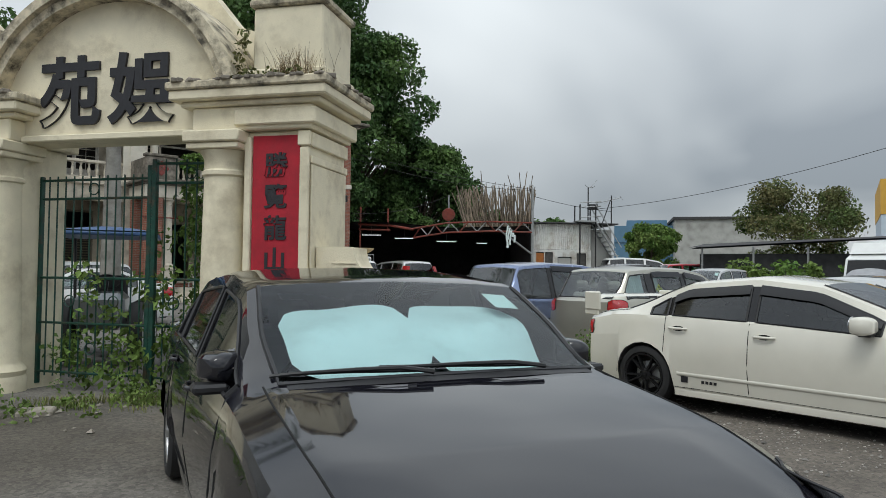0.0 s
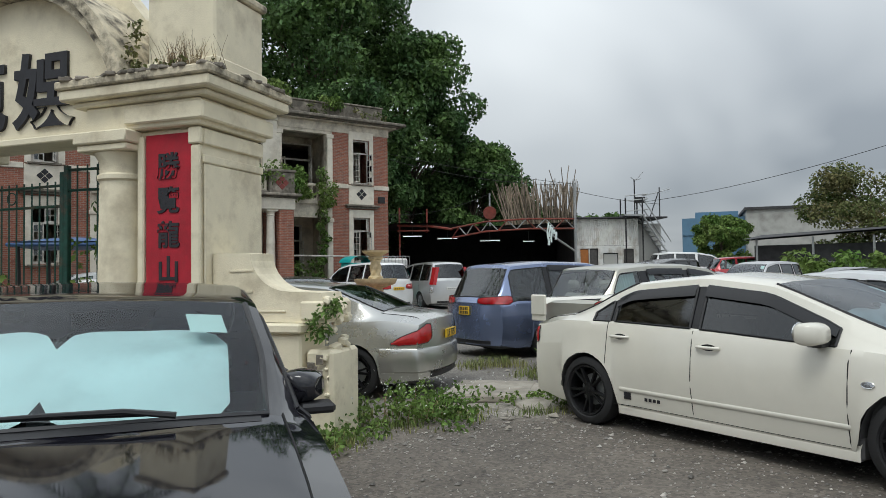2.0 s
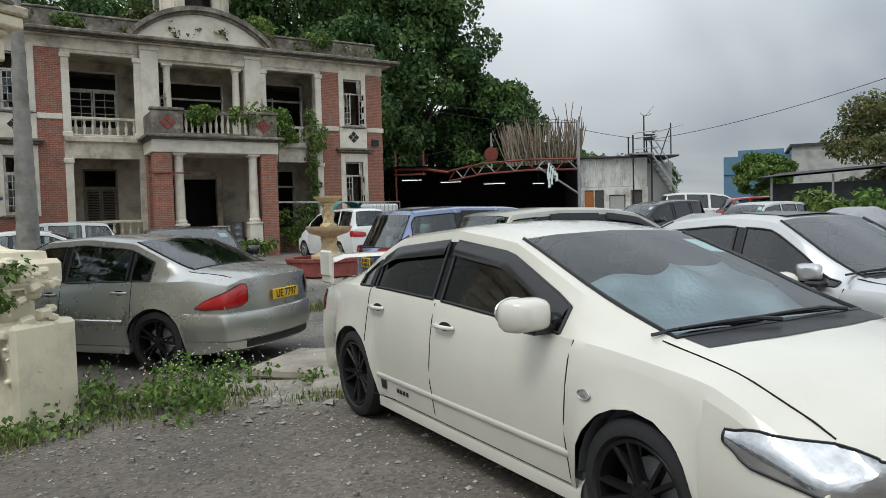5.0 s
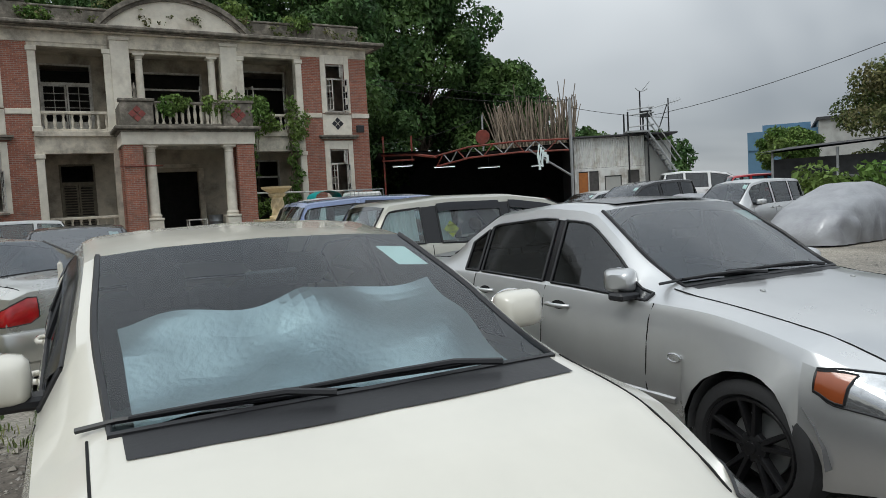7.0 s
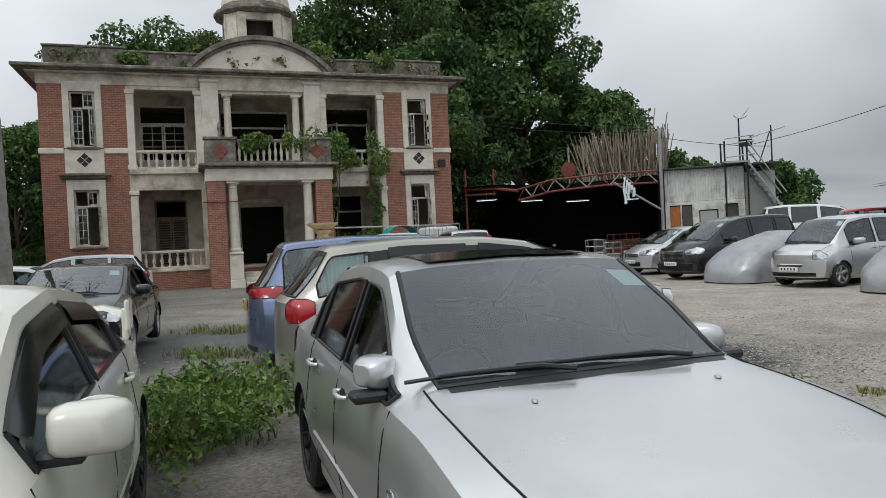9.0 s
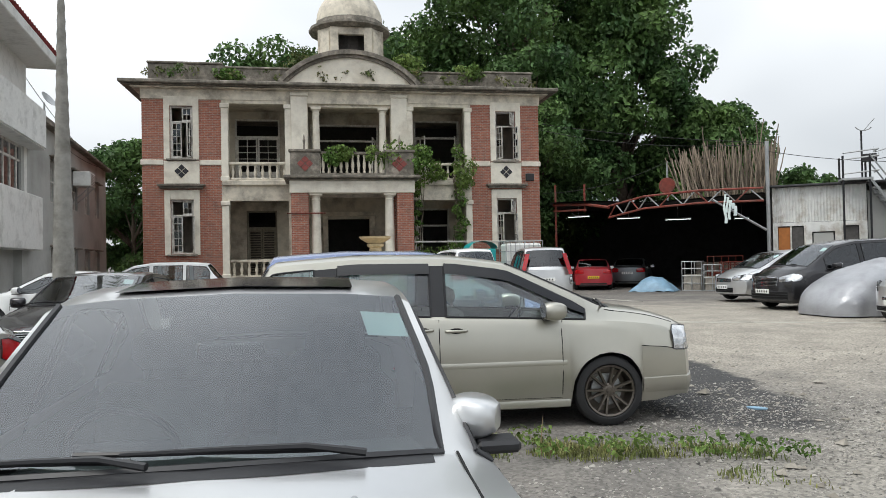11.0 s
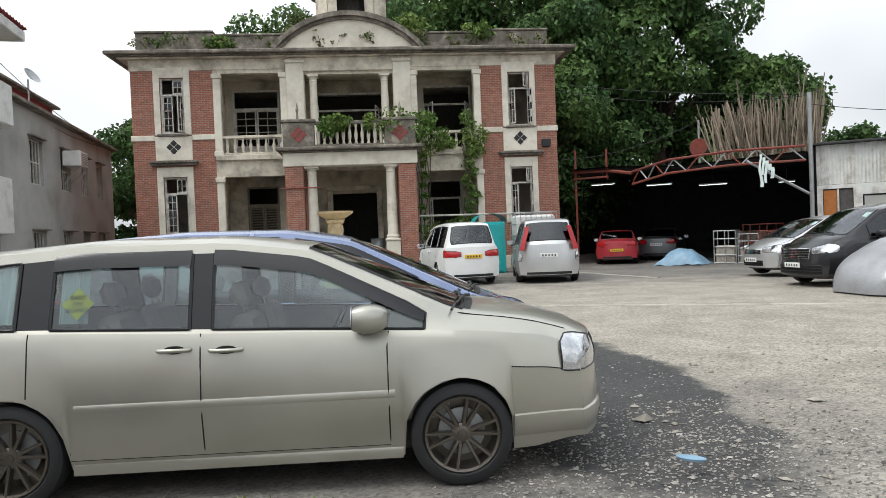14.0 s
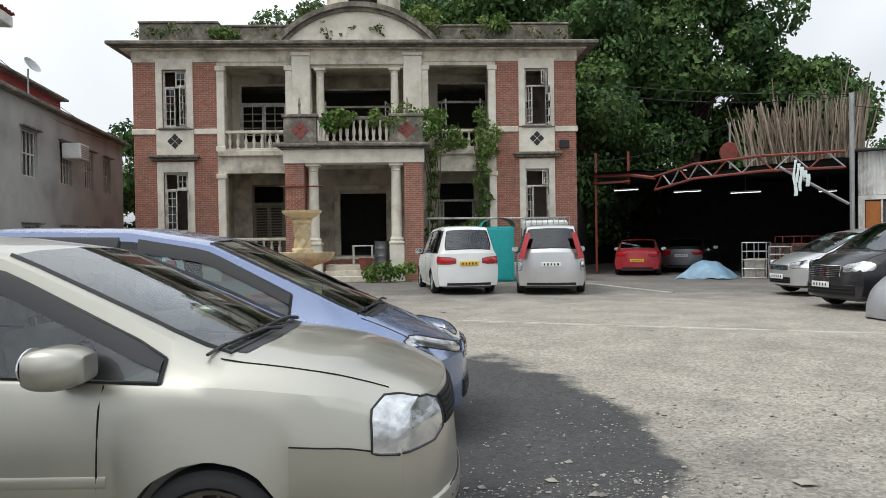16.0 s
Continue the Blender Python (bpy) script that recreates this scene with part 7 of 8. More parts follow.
# bamboo stack on the roof
rng = random.Random(8)
bb = thing("bamboo_stack", "upright stack of dry bamboo poles on the shed roof", "bamboo poles", pose(0, 0, 0))
bm = BM()
rows = []
tube(bm, [(0, 0, 0)] + [(0.01 * math.sin(k * 2.1), 0.008 * math.cos(k), k / 6) for k in range(1, 7)], 0.034, 6, 0.02)
POLE = mesh_of(bm, "pole", 50)
POLE.materials.append(M_BAMBOO)
for k in range(190):
    f = rng.random()
    x, y = lerp(1.2, 4.9, f), 39.3 + rng.uniform(-0.7, 0.9)
    h = rng.uniform(1.7, 2.55) if rng.random() > 0.05 else rng.uniform(2.8, 3.4)
    p = part("pole", POLE, M_BAMBOO, bb)
    p.matrix_local = pose(x, y, 3.95, rng.gauss(-4, 5), rng.gauss(-14 + 18 * f, 7), 0) @ Matrix.Diagonal((1, 1, h, 1))
bm = BM()
tube(bm, [(0.3, 40.5, 3.9), (0.3, 40.5, 5.9)], 0.05)
sg = tagged(part("round_sign_post", bm, M_STEEL), "steel post with a round rusty red sign on the roof", "sign")
bm = BM()
lathe(bm, [(0.36, -0.03), (0.38, 0), (0.36, 0.03)], 20, Matrix.Translation((0.3, 40.4, 4.75)) @ Matrix.Rotation(radians(90), 4, "X"))
part("sign_disc", bm, M_RUST, sg)

# clutter in the shed mouth
bm = BM()
quads(bm, [[(x, y, 0.02 + 0.62 * max(0, 1 - ((x - 0.3) / 0.95) ** 2) * max(0, 1 - ((y - 37.6) / 0.7) ** 2) ** 0.5 + 0.07 * noise.noise(V((x * 4, y * 4, 1)))) for y in np.linspace(36.9, 38.3, 14)] for x in np.linspace(-0.65, 1.25, 20)])
tagged(part("tarpaulin", bm, M_BLUETARP, smooth=60), "pale blue tarpaulin crumpled over a low heap", "tarpaulin")
for k, (x, y, w, h, mt, lb) in enumerate([(1.75, 38.4, 0.8, 1.25, M_STEEL, "grey wire crate on the shed floor"), (2.5, 38.5, 0.7, 1.1, M_STEEL, "grey wire crate on the shed floor"), (3.3, 38.6, 0.9, 1.2, M_RUST, "rusty red metal frame on the shed floor"), (2.9, 39.3, 1.3, 1.45, M_RUST, "rusty red metal frame on the shed floor")]):
    cr = thing("crate", lb, "crate", pose(x, y, 0, 0, 0, 12 * k), "crates in the shed")
    for z in np.linspace(0.03, h, 5):
        bm = BM()
        tube(bm, [(-w / 2, -0.3, z), (w / 2, -0.3, z), (w / 2, 0.3, z), (-w / 2, 0.3, z), (-w / 2, -0.3, z)], 0.018, 5)
        part("rail", bm, mt, cr)
    for px in (-w / 2, 0, w / 2):
        for py in (-0.3, 0.3):
            bm = BM()
            tube(bm, [(px, py, 0), (px, py, h)], 0.02, 5)
            part("post", bm, mt, cr)
    bm = BM()
    box(bm, -w / 2 + 0.05, w / 2 - 0.05, -0.26, 0.26, 0.02, h * 0.55, 0.03)
    part("load", bm, M_CONCRETE if mt is M_STEEL else mt, cr)

# ---- corrugated hut ----
hut = thing("hut", "low corrugated metal hut with boarded windows", "hut", pose(4.9, 38.3, 0, 0, 0, 8))
bm = BM()
n = 60
quads(bm, [[(lerp(0, 3.3, k / n), 0.02 * math.cos(k * math.pi), 2.75), (lerp(0, 3.3, k / n), 0.02 * math.cos(k * math.pi), 4.15)] for k in range(n + 1)])
part("upper_sheet", bm, M_CORR, hut, "ribbed white sheet")
bm = BM()
pierced(bm, 0, 3.3, -0.1, 2.74, -0.02, 0.08, [(0.15, 1.15, 0.9, 2.6), (1.4, 2.2, 0.0, 2.35), (2.45, 3.05, 1.1, 2.6)])
part("wall", bm, M_CORR, hut)
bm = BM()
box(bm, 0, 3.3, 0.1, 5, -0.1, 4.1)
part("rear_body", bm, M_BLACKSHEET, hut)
bm = BM()
box(bm, 3.3, 4.6, 0.3, 4.5, -0.1, 3.9)
part("side_annex", bm, M_GREYRENDER, hut, "dark grey annex wall")
bm = BM()
box(bm, -0.2, 4.8, -0.25, 5, 4.16, 4.24, 0.02)
part("roof", bm, M_BLACKSHEET, hut)
for a, b, z0, z1, mt in ((0.2, 0.62, 0.95, 2.55, M_ORANGE), (0.68, 1.1, 0.95, 2.55, M_INSIDE), (2.5, 3.0, 1.15, 2.55, M_INSIDE), (1.45, 2.15, 0.0, 2.3, M_GREYRENDER)):
    bm = BM()
    box(bm, a, b, 0.02, 0.07, z0, z1, 0.005)
    part("board" if mt is not M_GREYRENDER else "door", bm, mt, hut, "orange board" if mt is M_ORANGE else "")
for a, b, z0, z1 in ((0.12, 1.18, 0.88, 2.62), (2.42, 3.08, 1.08, 2.62)):
    bm = BM()
    for q in ((a, a + 0.06, z0, z1), (b - 0.06, b, z0, z1), ((a + b) / 2 - 0.03, (a + b) / 2 + 0.03, z0, z1) if b - a > 0.8 else (a, b, z1 - 0.06, z1), (a, b, z0, z0 + 0.06)):
        box(bm, q[0], q[1], -0.05, -0.022, q[2], q[3], 0.004)
    part("window_frame", bm, M_WHITEWOOD, hut)
st = thing("metal_stair", "rusty open metal stair up to the hut roof", "stairs", pose(8.3, 38.2, 0, 0, 0, 10))
for s in (0, 0.8):
    bm = BM()
    tube(bm, [(0.0, s, 4.3), (1.5, s, 2.0)], 0.05, 5)
    part("string", bm, M_STEEL, st)
    bm = BM()
    tube(bm, [(0.0, s, 5.2), (1.5, s, 2.9)], 0.03, 5)
    part("handrail", bm, M_STEEL, st)
for k in range(9):
    bm = BM()
    x, z = lerp(0.05, 1.4, k / 8), lerp(4.2, 2.2, k / 8)
    box(bm, x - 0.12, x + 0.12, 0, 0.8, z - 0.02, z + 0.02)
    part("tread", bm, M_STEEL, st)
for x in (-0.9, 0.0):
    for y in (0, 0.8):
        bm = BM()
        tube(bm, [(x, y, 0.0), (x, y, 5.2)], 0.04, 5)
        part("post", bm, M_BLACKPLASTIC, st)
for z in (4.6, 5.15, 5.4):
    bm = BM()
    tube(bm, [(-0.9, 0, z - 0.1), (0.3, 0, z), (0.3, 0.8, z)], 0.03, 5)
    part("guard_rail", bm, M_STEEL, st)
bm = BM()
box(bm, -0.95, 0.1, -0.05, 0.85, 4.26, 4.34)
part("landing", bm, M_STEEL, st)
an = thing("aerial", "television aerial with many short rods on a mast", "aerial", pose(9.3, 38.8, 4.24))
bm = BM()
tube(bm, [(0, 0, 0), (0, 0, 1.55)], 0.03)
tube(bm, [(-0.5, 0, 0), (-0.05, 0, 1.3)], 0.025)
part("mast", bm, M_BLACKPLASTIC, an)
bm = BM()
tube(bm, [(-0.85, 0, 1.1), (0.55, 0, 1.45)], 0.02)
part("boom", bm, M_STEEL, an)
for k in range(11):
    bm = BM()
    f = k / 10
    p = lerp(V((-0.85, 0, 1.1)), V((0.55, 0, 1.45)), f)
    h = 0.14 if k else 0.25
    tube(bm, [p + V((0, -0.25, -h)), p + V((0, 0.25, h))], 0.01, 4)
    part("rod", bm, M_STEEL, an)
lp = thing("flood_mast", "black mast with a floodlight and a bare dish rim", "mast", pose(8.05, 39.0, 4.24))
bm = BM()
tube(bm, [(0, 0, 0), (0, 0, 2.0)], 0.035)
part("mast", bm, M_BLACKPLASTIC, lp)
bm = BM()
box(bm, -0.02, 0.5, -0.3, -0.1, 0.75, 1.05, 0.02)
part("floodlight", bm, M_BLACKPLASTIC, lp)
bm = BM()
tube(bm, [(0.32 * math.cos(a) + 0.1, -0.1, 2.28 + 0.3 * math.sin(a)) for a in np.linspace(3.6, 5.6, 11)], 0.02, 5)
tube(bm, [(0.1, -0.1, 2.0), (0.45, -0.2, 2.4)], 0.015, 5)
part("dish_rim", bm, M_STEEL, lp)

# ---- beside the villa wall ----
tl = thing("portable_toilet", "teal plastic portable toilet with a domed pale roof", "toilet cabin", pose(-5.75, 33.2, 0, 0, 0, 41))
bm = BM()
box(bm, -0.55, 0.55, -0.55, 0.55, 0.0, 1.95, 0.06)
part("body", bm, M_TEAL, tl)
bm = BM()
quads(bm, [[(0.6 * math.cos(a), y, 1.95 + 0.32 * math.sin(a)) for y in (-0.58, 0.58)] for a in np.linspace(0, math.pi, 13)])
part("roof", bm, M_TEAL, tl, "domed translucent roof", smooth=60)
bm = BM()
box(bm, -0.38, 0.38, -0.575, -0.552, 0.1, 1.85, 0.01)
part("door", bm, M_TEAL, tl)
tk = thing("tank_cage", "white plastic tank in a galvanised wire cage", "tank", pose(-4.35, 34.2, 0, 0, 0, 41))
bm = BM()
box(bm, -0.75, 0.75, -0.5, 0.5, 0.12, 2.15, 0.08)
part("tank", bm, M_PLATE_W, tk)
for k in range(9):
    bm = BM()
    x = lerp(-0.78, 0.78, k / 8)
    tube(bm, [(x, -0.54, 0.05), (x, -0.54, 2.25), (x, 0.54, 2.25), (x, 0.54, 0.05)], 0.014, 5)
    part("hoop", bm, M_STEEL, tk)
for k in range(6):
    bm = BM()
    z = lerp(0.1, 2.25, k / 5)
    tube(bm, [(-0.78, -0.555, z), (0.78, -0.555, z), (0.78, 0.555, z), (-0.78, 0.555, z), (-0.78, -0.555, z)], 0.014, 5)
    part("ring", bm, M_STEEL, tk)
rl = thing("barrier_pole", "long white barrier pole resting on two posts", "barrier", V_POSE)
bm = BM()
tube(bm, [(2.7, -1.2, 2.35), (7.9, -0.9, 2.3)], 0.04, 6)
part("pole", bm, M_WHITEWOOD, rl)
for x in (2.8, 7.8):
    bm = BM()
    tube(bm, [(x, -1.1, 0), (x, -1.1, 2.32)], 0.03, 6)
    part("post", bm, M_STEEL, rl)
vp = lambda x, y, z=0: V_POSE @ Matrix.Translation((x, y, z))
br = thing("oil_drum", "blue-grey steel oil drum in the porch", "drum", vp(0.95, -1.35, 0.6))
bm = BM()
lathe(bm, [(0.29, 0), (0.3, 0.02), (0.29, 0.04), (0.29, 0.3), (0.3, 0.32), (0.29, 0.34), (0.29, 0.6), (0.3, 0.62), (0.29, 0.64), (0.29, 0.88), (0.3, 0.9), (0.27, 0.9), (0.26, 0.88)], 20)
part("shell", bm, P_GREY, br, smooth=40)
tb = thing("table", "small white table in the porch", "table", vp(0.2, -1.1, 0.6))
bm = BM()
box(bm, -0.4, 0.4, -0.3, 0.3, 0.7, 0.75, 0.01)
part("tabletop", bm, M_WHITEWOOD, tb)
for x in (-0.36, 0.36):
    for y in (-0.26, 0.26):
        bm = BM()
        box(bm, x - 0.025, x + 0.025, y - 0.025, y + 0.025, 0, 0.7, 0.004)
        part("leg", bm, M_WHITEWOOD, tb)
bk = thing("plastic_tub", "faded red plastic tub on the porch step", "tub", vp(0.35, -1.75, 0.4))
bm = BM()
lathe(bm, [(0.2, 0), (0.26, 0.42), (0.28, 0.43), (0.28, 0.46), (0.25, 0.46), (0.19, 0.03)], 20)
part("shell", bm, M_REDTILE, bk, smooth=40)
rng = random.Random(21)
foliage("weed_clump", "green weeds at the foot of the porch", "weeds", [(*(V_POSE @ V((1.2 + rng.uniform(-0.9, 0.8), -3.0 + rng.uniform(-0.3, 0.3), rng.uniform(0.05, 0.6)))), 0.25) for _ in range(16)], 50, 0.1, 31, M_LEAF_LIT)
foliage("weed_clump", "green shrub beside the barrier pole", "shrub", [(*(V_POSE @ V((3.6 + rng.uniform(-0.6, 0.9), -0.8 + rng.uniform(-0.3, 0.3), rng.uniform(0.3, 2.1)))), 0.35) for _ in range(18)], 60, 0.1, 32, M_LEAF_LIT)

# ---- left-hand buildings ----
gb = thing("grey_building", "grey rendered two-storey building with barred windows", "house", pose(-15.1, 19.6, 0, 0, 0, 137.5))
GW = [(13.4, 0.55), (10.8, 0.6), (8.0, 0.65), (4.5, 0.7)]
bm = BM()
pierced(bm, 0, 16, -0.2, 6.6, 0, 0.3, [(x - w, x + w, 3.95, 5.6) for x, w in GW] + [(x - w, x + w, 0.7, 2.25) for x, w in GW])
part("wall", bm, M_GREYRENDER, gb, "stained grey render")
# Dark block behind the windows, indoor shade put into its colour.
bm = BM()
box(bm, 0.0, 15.9, 0.31, 8, -0.2, 6.55)
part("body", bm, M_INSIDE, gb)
bm = BM()
box(bm, -0.2, 16.25, -0.3, 8.2, 6.61, 6.74, 0.02)
part("roof", bm, M_MOSSY, gb)
bm = BM()
box(bm, 15.91, 16.0, 0.302, 8, -0.2, 6.6)
part("end_wall", bm, M_GREYRENDER, gb)
bm = BM()
pierced(bm, 5.4, 12.2, 6.75, 8.1, 1.6, 1.8, [(6.4, 9.8, 7.15, 7.75)])
part("roof_room", bm, M_ROOFTILE, gb, "red roof room")
bm = BM()
box(bm, 5.2, 12.4, 1.3, 5, 8.11, 8.2)
part("roof_room_top", bm, M_MOSSY, gb)
bm = BM()
box(bm, 6.4, 9.8, 1.82, 1.9, 7.15, 7.75)
part("lattice", bm, M_WHITETILE, gb)
for x, w in GW:
    for z0, z1 in ((3.95, 5.6), (0.7, 2.25)):
        bm = BM()
        for k in range(5):
            xx = lerp(x - w + 0.05, x + w - 0.05, k / 4)
            box(bm, xx - 0.02, xx + 0.02, 0.1, 0.14, z0, z1)
        for zz in (z0 + 0.03, (z0 + z1) / 2, z1 - 0.03):
            box(bm, x - w, x + w, 0.1, 0.14, zz - 0.025, zz + 0.025)
        wn = part("window", bm, M_WHITEWOOD, gb)
        bm = BM()
        box(bm, x - w - 0.12, x + w + 0.12, -0.18, 0.0, z1 + 0.04, z1 + 0.1, 0.01)
        part("window_hood", bm, M_MOSSY, wn)
ac = thing("air_conditioner", "white box air conditioner on steel brackets", "air conditioner", pose(-15.1, 19.6, 0, 0, 0, 137.5) @ Matrix.Translation((8.0, -0.35, 4.95)))
bm = BM()
box(bm, -0.55, 0.55, -0.38, 0.32, 0, 0.62, 0.03)
part("case", bm, M_WHITETILE, ac)
for k in range(7):
    bm = BM()
    box(bm, -0.45, 0.45, -0.4, -0.385, 0.08 + 0.07 * k, 0.11 + 0.07 * k)
    part("louvre", bm, M_GREYRENDER, ac)
for x in (-0.45, 0.45):
    bm = BM()
    tube(bm, [(x, -0.35, 0), (x, 0.34, -0.7)], 0.022)
    part("bracket", bm, M_STEEL, ac)
ds = thing("satellite_dish", "grey satellite dish on a short pole", "satellite dish", pose(-15.1, 19.6, 0, 0, 0, 137.5) @ Matrix.Translation((6.6, 0.8, 6.74)))
bm = BM()
tube(bm, [(0, 0, 0), (0, 0, 1.5)], 0.035)
part("pole", bm, M_STEEL, ds)
bm = BM()
lathe(bm, [(0.001, 0), (0.14, 0.015), (0.26, 0.05), (0.35, 0.1), (0.35, 0.108), (0.26, 0.06), (0.001, 0.01)], 24, Matrix.Translation((0, -0.1, 1.6)) @ Euler((radians(50), radians(-25), 0)).to_matrix().to_4x4(), cap=False)
part("dish", bm, M_STEEL, ds, smooth=40)

wb = thing("white_building", "white tiled building with a red tiled roof", "house", pose(-10.4, 15.3, 0, 0, 0, 137.5))
bm = BM()
pierced(bm, 0, 7, 2.1, 8.2, 0, 0.25, [(0.5, 3.2, 3.95, 5.45), (4.0, 6.7, 3.95, 5.45)])
part("wall", bm, M_WHITETILE, wb)
bm = BM()
box(bm, 0.0, 6.9, 0.255, 7, -0.2, 8.2)
part("body", bm, M_GREYRENDER, wb)
bm = BM()
n = 90
quads(bm, [[(lerp(0, 7.3, k / n), -0.5 + 0.03 * math.cos(k * math.pi), 5.5), (lerp(0, 7.3, k / n), -0.5 + 0.03 * math.cos(k * math.pi), 6.75)] for k in range(n + 1)])
part("ribbed_parapet", bm, M_WHITETILE, wb, "ribbed white balcony front")
bm = BM()
box(bm, 0, 7.3, -0.46, -0.004, 5.46, 5.56)
part("balcony_floor", bm, M_WHITETILE, wb)
bm = BM()
box(bm, 0, 7.25, -0.4, -0.005, 2.1, 3.85, 0.02)
part("bay_front", bm, M_WHITETILE, wb)
for a, b in ((0.5, 3.2), (4.0, 6.7)):
    bm = BM()
    for k in range(5):
        x = lerp(a, b, k / 4)
        box(bm, x - 0.035, x + 0.035, 0.05, 0.12, 3.95, 5.45)
    for z in (3.99, 4.95, 5.41):
        box(bm, a, b, 0.05, 0.12, z - 0.035, z + 0.035)
    wn = part("window", bm, M_WHITEWOOD, wb)
    bm = BM()
    box(bm, a, b, 0.08, 0.09, 3.95, 5.45)
    part("pane", bm, M_PANE, wn)
bm = BM()
box(bm, -0.2, 7.5, -0.9, 7.5, 8.21, 8.55, 0.03)
part("roof_edge", bm, M_WHITETILE, wb)
bm = BM()
quads(bm, [[(-0.2 + 7.75 * i / 62, lerp(-0.95, 3.2, (j + (k % 2) * 0.999) / 14), 8.56 + lerp(0, 2.4, j / 14) + (0.06 if i % 2 else 0) + 0.05 * (k % 2 == 0)) for j in range(14) for k in (0, 1)] for i in range(63)])
part("roof", bm, M_ROOFTILE, wb, "red tiled roof")

pt = thing("palm", "tall ringed grey palm trunk with a feathery crown", "palm tree", pose(-7.85, 16.6, 0))
bm = BM()
lathe(bm, [(0.26 - 0.008 * k * 0.5 + (0.012 if k % 2 else 0), 0.16 * k) for k in range(0, 76)], 18, None)
part("trunk", bm, material("palm_trunk", (0.27, 0.26, 0.235), 0.9, vary=0.2, grain=5, second=(0.16, 0.15, 0.13), amount=0.5, bump=0.4), pt, smooth=50)
rng = np.random.default_rng(3)
for k in range(13):
    a = k * 2.4
    up = rng.uniform(-0.2, 0.9)
    pts, tips = [], []
    spine = [V((math.cos(a) * r, math.sin(a) * r, 12.0 + up * r * 1.3 - 0.24 * r * r)) for r in np.linspace(0, 3.0, 12)]
    bm = BM()
    tube(bm, spine, 0.035, 4, 0.008)
    side = V((-math.sin(a), math.cos(a), 0))
    for i in range(1, 12):
        for s in (-1, 1):
            for h in (0, 0.5):
                p = lerp(spine[i - 1], spine[i], h)
                q = p + side * s * 0.6 + V((math.cos(a) * 0.3, math.sin(a) * 0.3, -0.25))
                w = (spine[i] - spine[i - 1]).normalized() * 0.05
                bm.faces.new([bm.verts.new(v) for v in (p - w, p + w, q)])
    part("frond", bm, M_LEAF, pt)

# ---- far side of the yard ----
ls = thing("low_shed", "long low dark shed with a tarred roof", "shed", pose(16.5, 33.0, 0, 0, 0, -28))
bm = BM()
box(bm, -4.2, 5.5, 0, 4, -0.1, 2.5)
part("wall", bm, M_BLACKSHEET, ls)
bm = BM()
quads(bm, [[(-4.6, -0.8, 2.7), (-4.6, 4.5, 3.1)], [(5.8, -0.8, 3.2), (5.8, 4.5, 3.5)]])
quads(bm, [[(-4.6, -0.8, 2.78), (-4.6, 4.5, 3.18)], [(5.8, -0.8, 3.28), (5.8, 4.5, 3.58)]])
part("roof", bm, M_BLACKSHEET, ls)
for k in range(5):
    bm = BM()
    tube(bm, [(-4 + 2.3 * k, -0.6, 0), (-4 + 2.3 * k, -0.6, 2.8)], 0.05)
    part("post", bm, M_STEEL, ls)
tr = thing("lorry", "white lorry with a high cab and grey box", "lorry", pose(20.3, 31.0, 0, 0, 0, 215))
bm = BM()
prism(bm, [(1.6, 0.5), (3.3, 0.5), (3.35, 1.3), (3.1, 2.2), (2.7, 2.4), (1.6, 2.4)], -0.95, 0.95)
part("cab", bm, P_PLAINWHITE, tr)
bm = BM()
prism(bm, [(1.5, 2.42), (2.85, 2.42), (2.5, 2.9), (1.5, 3.05)], -0.9, 0.9)
part("wind_deflector", bm, P_PLAINWHITE, tr)
bm = BM()
quads(bm, [[(3.345, y, 1.35), (3.12, y, 2.15)] for y in (-0.85, 0.85)])
part("windscreen", bm, M_TRIM, tr)
bm = BM()
box(bm, -3.2, 1.45, -1.0, 1.0, 0.85, 2.4, 0.03)
part("cargo_box", bm, M_STEEL, tr)
tyre, rim, disc = wheel_meshes(0.38, "plain")
for x in (-2.2, 2.5):
    for s in (-1, 1):
        wh = part("wheel", tyre, M_TYRE, tr)
        wh.matrix_local = pose(x, s * 0.85, 0.38, 0, 0, 0 if s < 0 else 180)
        part("rim", rim, M_TYRE, wh)
cv = car_cover("dark car with a pale cover pulled over its roof", pose(15.2, 25.2, 0, 0, 0, ROW), 4.6, 1.9, 1.75, 5)

wh = thing("warehouse", "large grey and blue clad warehouse beyond the yard", "warehouse", pose(31.4, 139.4, 0, 0, 0, -14))
bm = BM()
box(bm, 14, 33, 0, 40, -1, 12.2)
part("wall", bm, M_GREYRENDER, wh)
bm = BM()
box(bm, 2.5, 14, 5, 40, -1, 11.3, 0.1)
box(bm, 2.5, 14, 4.8, 5, 8.0, 11.35)
part("blue_wing", bm, M_BLUEWALL, wh, "blue clad wing")
bm = BM()
box(bm, 5, 13, 8, 20, 11.35, 12.7)
part("roof_box", bm, M_BLUEWALL, wh)
bm = BM()
box(bm, 13.6, 33.5, -0.4, 40.4, 12.2, 12.7)
part("roof_edge", bm, M_BLACKSHEET, wh)
yb = thing("ochre_building", "ochre and pale blue block with a flat roof", "building", pose(80, 128, 0, 0, 0, -30))
bm = BM()
box(bm, 0, 50, 0, 30, -1, 13)
part("lower_wall", bm, M_PALEBLUE, yb)
bm = BM()
box(bm, -0.1, 50.1, -0.1, 30.1, 13.01, 19.5)
part("upper_wall", bm, M_YELLOWWALL, yb)
